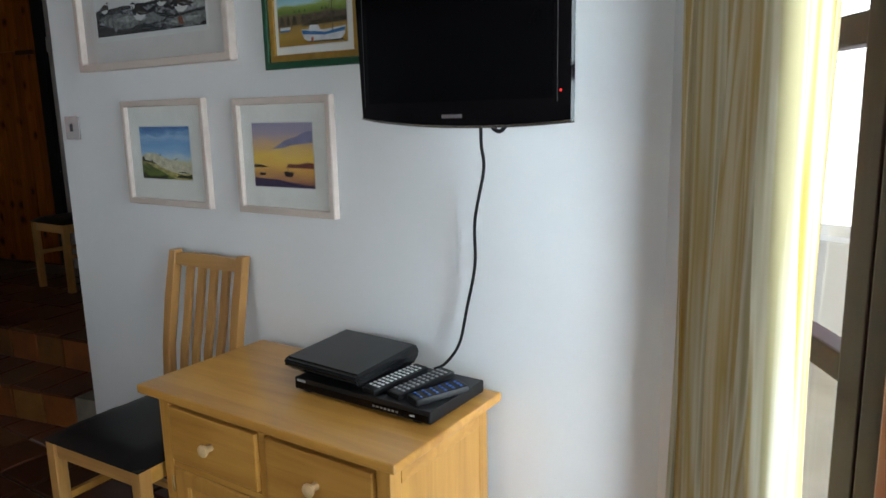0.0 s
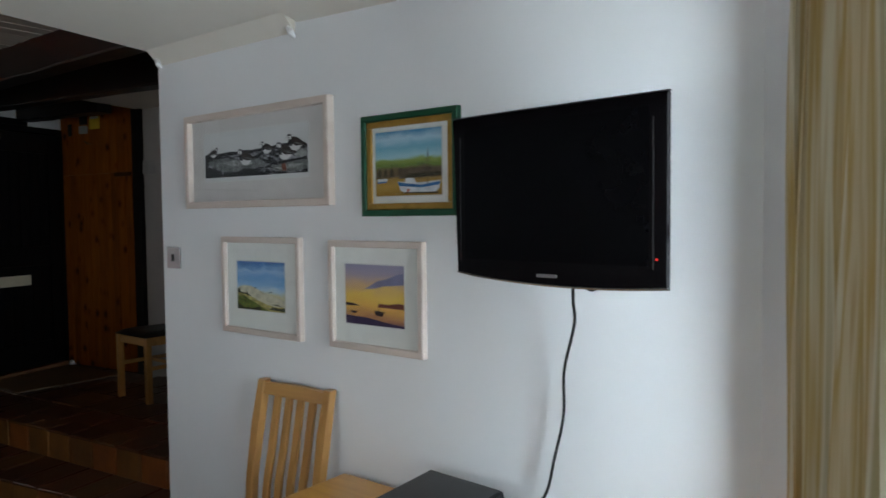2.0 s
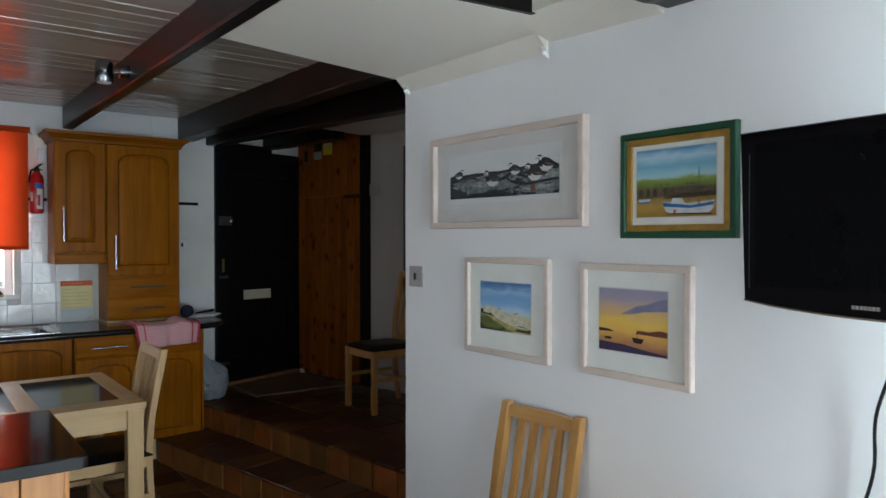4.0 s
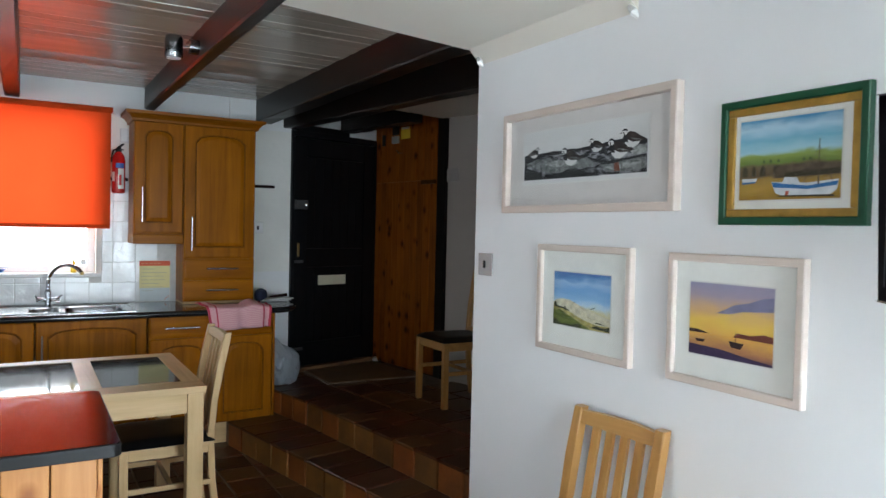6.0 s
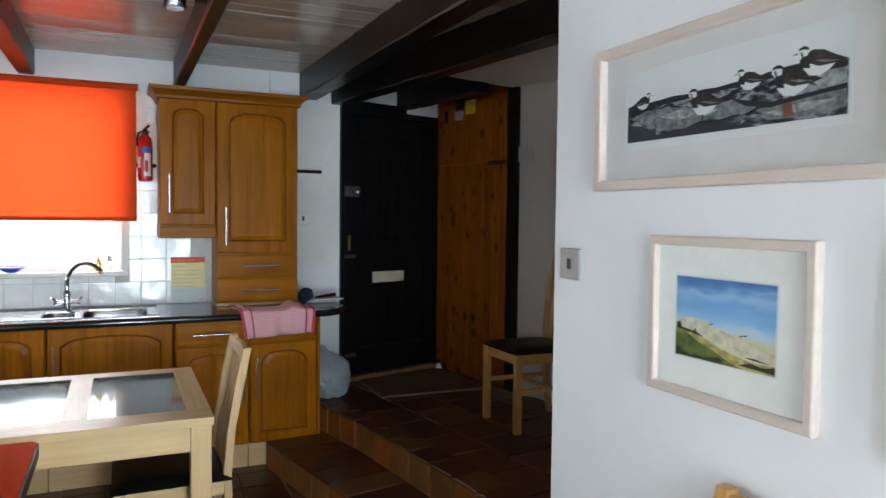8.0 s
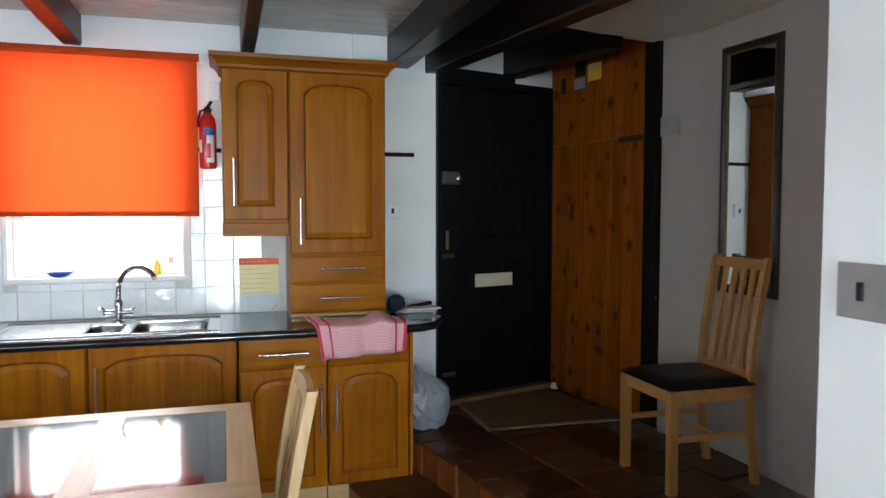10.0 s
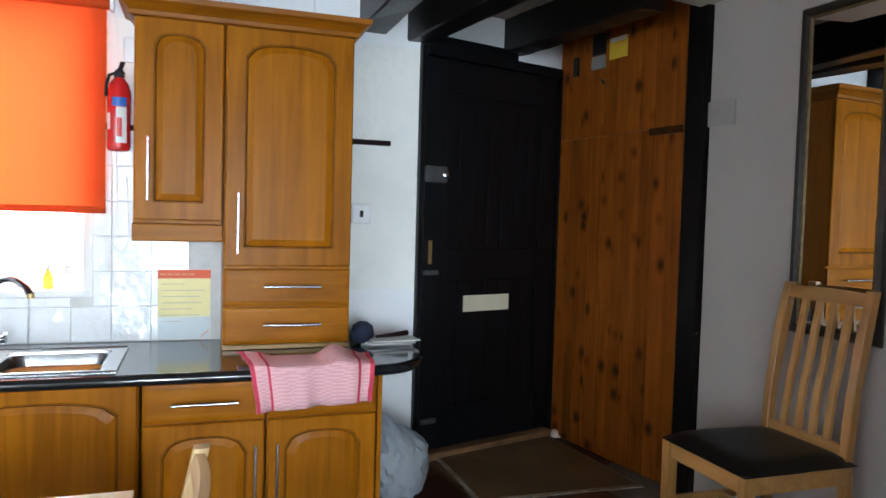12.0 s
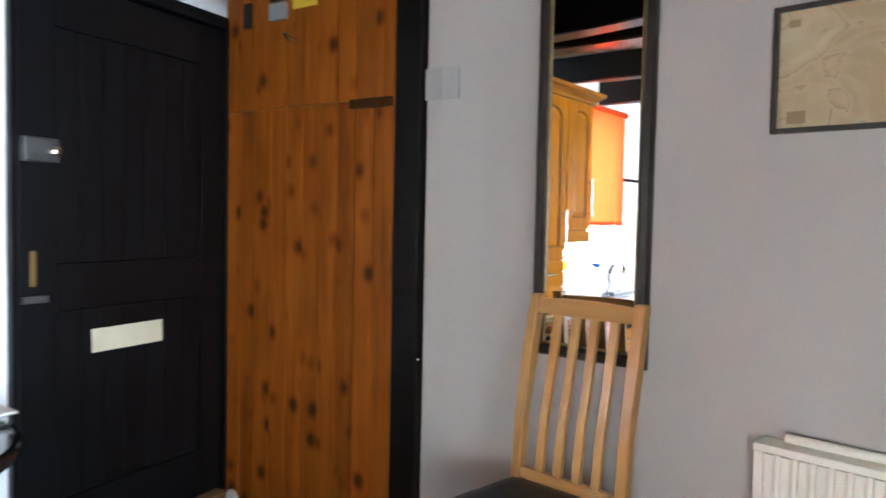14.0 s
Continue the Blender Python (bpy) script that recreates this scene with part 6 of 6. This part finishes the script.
colour("boat_blue", (0.04, 0.16, 0.38))
colour("dull_green", (0.06, 0.09, 0.03))
colour("stone_brown", (0.11, 0.08, 0.05), var=0.65, scale=60)
colour("dune_dark_harbour", (0.05, 0.04, 0.02))
colour("fender_red", (0.45, 0.10, 0.06))
sh("quay", [(0.36, 0.26), (1, 0.28), (1, 0.42), (0.7, 0.43), (0.36, 0.42)], "stone_brown")
sh("quay_shadow", [(0.45, 0.27), (1, 0.29), (1, 0.35), (0.5, 0.33)], "dune_dark_harbour")
for u, w in ((0.03, 0.06), (0.13, 0.05), (0.22, 0.06)):
    sh("bush", [(u, 0.30), (u + 0.01, 0.40), (u + w / 2, 0.43), (u + w, 0.39), (u + w, 0.30)], "dune_dark_harbour")
for u in (0.26, 0.33, 0.41, 0.66, 0.72):
    sh("hedge_tree", [(u - 0.012, 0.46), (u - 0.004, 0.50), (u + 0.008, 0.495), (u + 0.016, 0.46)], "dull_green")
sh("boat", [(0.345, 0.22), (0.39, 0.08), (0.47, 0.035), (0.90, 0.03), (0.97, 0.10), (0.985, 0.22), (0.7, 0.19)], "boat_white")
sh("stripe", [(0.35, 0.21), (0.37, 0.15), (0.7, 0.115), (0.97, 0.15), (0.982, 0.20), (0.70, 0.155)], "boat_blue")
sh("keel_shadow", [(0.40, 0.035), (0.95, 0.02), (0.95, 0.045), (0.45, 0.05)], "dune_dark_harbour")
sh("cabin", [(0.45, 0.19), (0.48, 0.27), (0.60, 0.26), (0.64, 0.17)], "boat_white")
sh("fender", [(0.49, 0.05), (0.52, 0.05), (0.53, 0.10), (0.49, 0.10)], "fender_red")
sh("mast", [(0.795, 0.17), (0.80, 0.70), (0.807, 0.70), (0.81, 0.17)], "stone_brown")
sh("rigging", [(0.66, 0.19), (0.798, 0.62), (0.802, 0.62), (0.67, 0.19)], "stone_brown")
sh("rigging", [(0.93, 0.19), (0.803, 0.62), (0.806, 0.62), (0.937, 0.19)], "stone_brown")
sh("boat", [(0.03, 0.27), (0.04, 0.21), (0.18, 0.22), (0.20, 0.27)], "boat_white")
sh("stripe", [(0.03, 0.225), (0.04, 0.20), (0.18, 0.21), (0.185, 0.23)], "boat_blue")

# beach under a blue sky
wash("beach_wash", [(0.0, (0.50, 0.46, 0.20)), (0.30, (0.62, 0.58, 0.38)), (0.40, (0.52, 0.64, 0.72)), (0.52, (0.30, 0.50, 0.72)), (0.68, (0.20, 0.40, 0.66)), (0.80, (0.36, 0.52, 0.70)), (0.90, (0.13, 0.28, 0.54)), (1.0, (0.08, 0.18, 0.42))], 0.094, 0.276, 0.34, 12.0)
sh = picture("beach_picture", -2.396, -1.940, 1.087, 1.455, -2.312, -2.035, 1.181, 1.363, "limed-wood framed watercolour of a beach under blue sky", art="beach_wash")
colour("dune_green", (0.12, 0.15, 0.03), var=0.65, scale=60)
colour("dune_dark", (0.04, 0.045, 0.02))
colour("dune_sand", (0.60, 0.56, 0.42), var=0.25, scale=45)
colour("dune_ochre", (0.42, 0.36, 0.13), var=0.65, scale=60)
sh("dune", [(0, 0.0), (0, 0.42), (0.06, 0.47), (0.16, 0.50), (0.30, 0.49), (0.42, 0.44), (0.55, 0.38), (0.75, 0.31), (1, 0.24), (1, 0)], "dune_sand")
sh("slope", [(0, 0.0), (0, 0.34), (0.15, 0.33), (0.3, 0.27), (0.45, 0.23), (0.65, 0.22), (0.85, 0.16), (1, 0.15), (1, 0)], "dune_ochre")
sh("pale_path", [(0.35, 0.24), (0.55, 0.235), (0.80, 0.18), (1, 0.17), (1, 0.11), (0.8, 0.10), (0.62, 0.14)], "dune_sand")
sh("grass", [(0, 0), (0, 0.30), (0.06, 0.27), (0.14, 0.29), (0.24, 0.22), (0.36, 0.17), (0.5, 0.09), (0.62, 0.03), (0.7, 0.0)], "dune_green")
sh("grass", hills(24, 0.07, 0.06, 9, 0, 0.5), "dune_dark")
sh("grass", [(0.66, 0.04), (0.78, 0.09), (0.9, 0.07), (1, 0.10), (1, 0.02), (0.8, 0.03)], "dune_dark")
sh("grass", [(0.72, 0.14), (0.82, 0.155), (0.95, 0.12), (0.84, 0.125)], "dune_dark")
sh("hut", [(0.01, 0.34), (0.01, 0.41), (0.05, 0.43), (0.07, 0.36), (0.2, 0.335), (0.22, 0.38), (0.235, 0.33), (0.32, 0.28)], "dune_dark")
for u, v in ((0.36, 0.45), (0.66, 0.37), (0.70, 0.385)):
    sh("gull", [(u, v), (u + 0.03, v + 0.012), (u + 0.06, v + 0.03), (u + 0.035, v - 0.004)], "dune_dark")

# sunset over the water
wash("sunset_wash", [(0.0, (0.06, 0.03, 0.10)), (0.12, (0.42, 0.20, 0.10)), (0.28, (0.72, 0.42, 0.10)), (0.42, (0.80, 0.58, 0.12)), (0.58, (0.66, 0.44, 0.22)), (0.74, (0.40, 0.34, 0.42)), (0.88, (0.34, 0.32, 0.44)), (1.0, (0.24, 0.32, 0.50))], 0.08, 0.31, 0.28)
sh = picture("sunset_picture", -1.795, -1.381, 1.088, 1.448, -1.723, -1.466, 1.174, 1.37, "limed-wood framed painting of boats on a sunset sea", art="sunset_wash")
colour("far_shore", (0.16, 0.045, 0.03))
colour("hull_dark", (0.03, 0.012, 0.012))
colour("purple_sea", (0.05, 0.03, 0.08))
colour("dusk_cloud", (0.22, 0.22, 0.34))
sh("cloud", [(0.34, 0.60), (0.44, 0.66), (0.56, 0.74), (0.72, 0.78), (0.88, 0.86), (1, 0.88), (1, 0.70), (0.84, 0.68), (0.66, 0.66), (0.5, 0.61)], "dusk_cloud")
sh("shore", [(0.55, 0.31), (0.60, 0.37), (0.75, 0.36), (0.9, 0.40), (1, 0.38), (1, 0.30)], "far_shore")
sh("shore", [(0, 0.30), (0, 0.35), (0.12, 0.35), (0.26, 0.31)], "hull_dark")
sh("sea", [(0, 0.0), (0, 0.14), (0.4, 0.12), (0.75, 0.06), (1, 0.03), (1, 0)], "purple_sea")
sh("boat", [(0.50, 0.25), (0.53, 0.17), (0.64, 0.16), (0.68, 0.24)], "hull_dark")
sh("mast", [(0.575, 0.24), (0.58, 0.44), (0.585, 0.24)], "hull_dark")
sh("boat", [(0.08, 0.22), (0.10, 0.18), (0.19, 0.18), (0.21, 0.22)], "hull_dark")

t = thing("light_switch", (-2.74, 1.585, 1.32), "brushed steel light switch on the white wall", "switch")
part("plate", box(-2.80, -2.705, 1.577, 1.584, 1.318, 1.407, 0.002), "switchsteel", t)
part("rocker", box(-2.759, -2.747, 1.571, 1.5765, 1.348, 1.378, 0.002), "blackp", t)


# ---- hall things ----
def mirror():
    x0, x1, z0, z1, Y = -4.714, -4.360, 1.105, 2.235, 2.865
    t = thing("wall_mirror", (-4.56, Y, z0), "tall narrow mirror in a worn dark and gold frame", "mirror")
    w = 0.033
    bm = bmesh.new()
    prof = [(0, 0), (0, 0.012), (0.006, 0.02), (w * 0.7, 0.022), (w, 0.010), (w, 0.004)]
    L = []
    for sx, sz, cx, cz in ((1, 1, x0, z0), (-1, 1, x1, z0), (-1, -1, x1, z1), (1, -1, x0, z1)):
        L.append([bm.verts.new((cx + sx * o, Y - d, cz + sz * o)) for o, d in prof])
    for i in range(4):
        q, r = L[i], L[(i + 1) % 4]
        for k in range(len(prof) - 1):
            bm.faces.new((q[k], q[k + 1], r[k + 1], r[k]))
    part("frame", bm, "darkframe", t)
    bm = bmesh.new()
    for a, b, c, d in ((x0 + w, x1 - w, z0 + w, z0 + w + 0.006), (x0 + w, x1 - w, z1 - w - 0.006, z1 - w), (x0 + w, x0 + w + 0.006, z0 + w + 0.006, z1 - w - 0.006), (x1 - w - 0.006, x1 - w, z0 + w + 0.006, z1 - w - 0.006)):
        box(a, b, Y - 0.013, Y - 0.005, c, d, 0.001, bm)
    part("gilt_slip", bm, "dullgold", t, "thin gilt slip")
    t.matrix_world = pose(-4.56, Y, z0, 0, 0, 3.35)
    part("glass", box(x0 + w - 0.002, x1 - w + 0.002, Y - 0.006, Y - 0.002, z0 + w - 0.002, z1 - w + 0.002), "mirror", t, "silvered mirror glass")


mirror()


def chart_mat():
    m, nt, b = nodes("aged_chart_paper")
    v, _ = coords(nt, (1, 1, 1))
    nz = n_(nt, "ShaderNodeTexNoise", Scale=7.0, Detail=8.0, Distortion=1.2)
    nt.links.new(v, nz.inputs["Vector"])
    c = ramp(nt, nz.outputs["Fac"], [(0.40, (0.40, 0.31, 0.17)), (0.50, (0.46, 0.37, 0.22)), (0.515, (0.30, 0.23, 0.12)), (0.53, (0.42, 0.33, 0.19)), (0.7, (0.50, 0.41, 0.26))])
    nt.links.new(c, b.inputs["Base Color"])
    b.inputs["Roughness"].default_value = 0.7
    return m


M["chart"] = chart_mat()
M["chartink"] = flat("faded_chart_ink", (0.26, 0.19, 0.10), 0.8)
Y = 2.879
t = thing("framed_chart", (-3.83, Y, 1.70), "thin black framed old sepia chart on the hall wall", "picture")
bm = bmesh.new()
for a, b, c, d in ((-4.073, -3.60, 1.70, 1.712), (-4.073, -3.60, 1.973, 1.985), (-4.073, -4.061, 1.712, 1.973), (-3.612, -3.60, 1.712, 1.973)):
    box(a, b, Y - 0.016, Y, c, d, 0.002, bm)
part("frame", bm, "darkframe", t)
part("sheet", box(-4.061, -3.612, Y - 0.006, Y - 0.003, 1.712, 1.973), "chart", t)
for x, z, w in ((-4.03, 1.945, 0.012), (-4.02, 1.735, 0.02)):
    part("emblem", box(x - w, x + w, Y - 0.0072, Y - 0.0062, z - w * 0.7, z + w * 0.7, 0.0003), "chartink", t)


def radiator():
    t = thing("radiator", (-3.6, 2.83, 0.4), "cream ribbed panel radiator under the chart", "radiator")
    x0, x1 = -4.055, -3.05
    bm = bmesh.new()
    n = int((x1 - x0 - 0.04) / 0.036)
    prof = []
    for k in range(n):
        x = x0 + 0.02 + k * 0.036
        prof += [(x, 2.80), (x + 0.006, 2.792), (x + 0.022, 2.792), (x + 0.028, 2.80)]
    pts = [(x0, 2.80)] + prof + [(x1, 2.80), (x1, 2.815), (x0, 2.815)]
    part("panel", prism(pts, 0.42, 0.985), "radi", t)
    part("top_grille", box(x0 - 0.002, x1 + 0.002, 2.796, 2.868, 0.986, 1.004, 0.004), "radi", t)
    part("pipe", tube([(x0 + 0.05, 2.855, 1.012), (x1, 2.855, 1.012)], 0.011, 10), "radi", t, smooth=True)
    part("bracket", box(-3.9, -3.87, 2.816, 2.879, 0.45, 0.95), "radi", t)
    part("bracket", box(-3.25, -3.22, 2.816, 2.879, 0.45, 0.95), "radi", t)
    part("tail_pipe", tube([(x0 - 0.02, 2.83, 0.36), (x0 - 0.02, 2.83, 0.46), (x0 + 0.01, 2.83, 0.46)], 0.009, 8), "radi", t, smooth=True)


radiator()
t = thing("wall_vent", (-5.08, 2.80, 1.87), "pale grey translucent cover on the hall wall", "vent cover")
M["greyvent"] = flat("pale_grey_plastic", (0.36, 0.335, 0.315), 0.5)
part("cover", prism([(-5.125, 2.793), (-5.055, 2.798), (-5.005, 2.821), (-5.005, 2.833), (-5.055, 2.810), (-5.125, 2.805)], 1.868, 1.968), "greyvent", t)

t = thing("threshold_slab", (-5.72, 2.38, 0.33), "large worn olive-brown stone slab let into the hall floor by the front door", "floor slab")
part("mortar_joint", prism([(-5.905, 1.925), (-6.065, 2.612), (-5.31, 2.690), (-5.325, 1.925)], 0.328, 0.3345), "mortar", t, "pale mortar joint")
part("slab", prism([(-5.885, 1.945), (-6.03, 2.592), (-5.33, 2.668), (-5.345, 1.945)], 0.330, 0.337), "slab", t)


# ---- pieces of walls, floors and steps ----
def share(name, bm, mat):
    me = bpy.data.meshes.new(name)
    bmesh.ops.recalc_face_normals(bm, faces=bm.faces)
    bm.to_mesh(me)
    bm.free()
    me.materials.append(M[mat])
    return me


def piece(name, me, m, parent):
    ob = new(name, me)
    ob.matrix_world = m
    ob.parent = parent
    ob.matrix_parent_inverse = parent.matrix_world.inverted()
    return ob


def chamfered(w, h, th, c=0.003):
    bm = bmesh.new()
    L = [[bm.verts.new((sx * (w / 2 - i), sy * (h / 2 - i), z)) for sx, sy in ((-1, -1), (1, -1), (1, 1), (-1, 1))] for i, z in ((0, 0), (0, th - c), (c, th))]
    for q, r in zip(L, L[1:]):
        for k in range(4):
            bm.faces.new((q[k], q[(k + 1) % 4], r[(k + 1) % 4], r[k]))
    bm.faces.new(L[-1])
    return bm


bpy.context.view_layer.update()
wall_tiles = thing("tiled_splashback", (KX, 0.2, 0.93), "wavy white glazed tile splashback behind the sink", kind="structure")
rng = random.Random(11)
S = 0.148
part("grout_bed", join(box(KX + 0.0005, KX + 0.003, -1.3, 0.962, 0.93, SILL - 0.024), join(box(KX + 0.0005, KX + 0.003, -1.3, WY0 - 0.02, SILL - 0.024, 1.788), box(KX + 0.0005, KX + 0.003, WY1 + 0.035, 0.962, SILL - 0.024, 1.788))), "grout", wall_tiles)
bpy.context.view_layer.update()
face_x = Matrix(((0, 0, 1, 0), (1, 0, 0, 0), (0, 1, 0, 0), (0, 0, 0, 1)))
for i in range(20):
    for j in range(6):
        y0, z0 = -1.26 + i * S, 0.932 + j * S * 0.965
        y1, z1 = y0 + S, z0 + S * 0.965
        if y1 > 0.96 or z1 > 1.80:
            continue
        if y1 > WY0 - 0.02 and y0 < WY1 + 0.035 and z1 > SILL - 0.02:
            # cut tiles round the window
            if y0 < WY0 - 0.02 - 0.03:
                y1 = min(y1, WY0 - 0.022)
            elif y1 > WY1 + 0.035 + 0.03:
                y0 = max(y0, WY1 + 0.037)
            elif z0 < SILL - 0.03 - 0.02:
                z1 = SILL - 0.026
            else:
                continue
        w, h = y1 - y0 - 0.003, z1 - z0 - 0.003
        me = share("tile", chamfered(w, h, 0.008, 0.002), "tile")
        tilt = pose(0, 0, 0, rng.uniform(-0.5, 0.5), rng.uniform(-0.5, 0.5), 0)
        piece("tile", me, Matrix.Translation((KX + 0.002, (y0 + y1) / 2, (z0 + z1) / 2)) @ face_x @ tilt, wall_tiles)

floor_tiles = thing("floor_tiling", (-4.0, 0.6, 0), "dark red quarry tiles of the lower floor", kind="structure")
hall_tiles = thing("hall_tiling", (-4.5, 2.2, 0.32), "large worn quarry tiles of the raised hall floor", kind="structure")
step_tiles = thing("step_tiling", (-4.0, 1.5, 0.15), "terracotta and ochre tiles facing the two steps", kind="structure")
bpy.context.view_layer.update()
T = 0.225
meshes = [share("tile", chamfered(T - 0.010, T - 0.010, 0.014, 0.004), k) for k in ("quarry", "quarry", "quarry2")]
rest = bmesh.new()
for i in range(34):
    for j in range(20):
        x, y = -6.0 + i * T, -2.6 + T / 2 + j * T
        if x < -5.35 or x > 1.4:
            continue
        m = pose(x, y, -0.013 + rng.uniform(-0.001, 0.001), rng.uniform(-0.3, 0.3), rng.uniform(-0.3, 0.3), rng.uniform(-0.4, 0.4))
        if -5.4 < x < -2.9 and y > -0.3 and y < S1(x) + 0.1:
            piece("tile", rng.choice(meshes), m, floor_tiles)
        elif y < S1(x) + 0.1 or x > -2.6:
            b = chamfered(T - 0.010, T - 0.010, 0.014, 0.004)
            bmesh.ops.transform(b, matrix=m, verts=b.verts)
            join(rest, b)
tagged(part("floor_tiles_rest", rest, "quarry"), "dark red quarry tiles", kind="stuff")

TX, TY = 0.30, 0.29
ang = 8.0
R = pose(-4.5, 2.2, 0, 0, 0, ang)
hm = [share("tile", chamfered(TX - 0.014, TY - 0.014, 0.014, 0.004), k) for k in ("quarry", "quarry2", "quarry")]
for i in range(-7, 11):
    for j in range(-4, 5):
        p = R @ Vector((i * TX + (0.5 * TX if j % 2 else 0), j * TY, 0))
        edge = S2(max(p.x, -4.9)) + 0.13 if p.x > -5.2 else 1.62
        if p.x < -6.0 + (p.y < 1.9) * 0.1 or p.x > -1.6 or p.y < edge or p.y > 2.80 or (p.x < -5.1 and p.y > 2.62):
            continue
        m = Matrix.Translation((0, 0, 0.317 + rng.uniform(-0.0015, 0.0015))) @ R @ pose((R.inverted() @ p).x, (R.inverted() @ p).y, 0, rng.uniform(-0.3, 0.3), rng.uniform(-0.3, 0.3), rng.uniform(-0.5, 0.5))
        piece("tile", rng.choice(hm), m, hall_tiles)


def face_step(fn, x0, x1, z0, z1, w=0.2, tread=0.28, deep=None):
    n = int((x1 - x0) / w)
    for k in range(n):
        a, b = x0 + k * w, x0 + (k + 1) * w
        pa, pb = Vector((a, fn(a), 0)), Vector((b, fn(b), 0))
        d = (pb - pa).normalized()
        rz = math.degrees(math.atan2(d.y, d.x))
        mid = (pa + pb) / 2
        L = (pb - pa).length
        me = share("tile", chamfered(L - 0.010, z1 - z0 - 0.012, 0.014, 0.004), rng.choice(("riser", "riser", "riser2")))
        m = pose(mid.x, mid.y, (z0 + z1) / 2 - 0.004, 0, 0, rz) @ pose(0, 0.002, 0, 90, 0, 0)
        piece("riser_tile", me, m, step_tiles)
        if deep:
            tread = max(0.16, (deep(mid.x) - mid.y) * abs(d.x) + 0.03)
        me = share("tile", chamfered(L - 0.010, tread, 0.014, 0.005), rng.choice(("quarry", "quarry2", "quarry")))
        nrm = Vector((-d.y, d.x, 0))
        c = mid + nrm * (tread / 2 - 0.018)
        piece("tread_tile", me, pose(c.x, c.y, z1 - 0.014, rng.uniform(-0.3, 0.3), 0, rz), step_tiles)


def upper_edge(x):
    return S2(x) if x > -4.9 else 1.495 + (S2(-4.9) - 1.495) * min(1, max(0, (x + 5.62) / 0.72)) ** 1.3


face_step(S1, -5.24, -2.88, 0.0, 0.165, 0.197, 0.22, upper_edge)
face_step(S2, -4.9, -2.86, 0.165, 0.332, 0.203, 0.17)
face_step(lambda x: 1.495 + (S2(-4.9) - 1.495) * min(1, max(0, (x + 5.62) / 0.72)) ** 1.3, -5.56, -4.91, 0.165, 0.332, 0.16, 0.15)
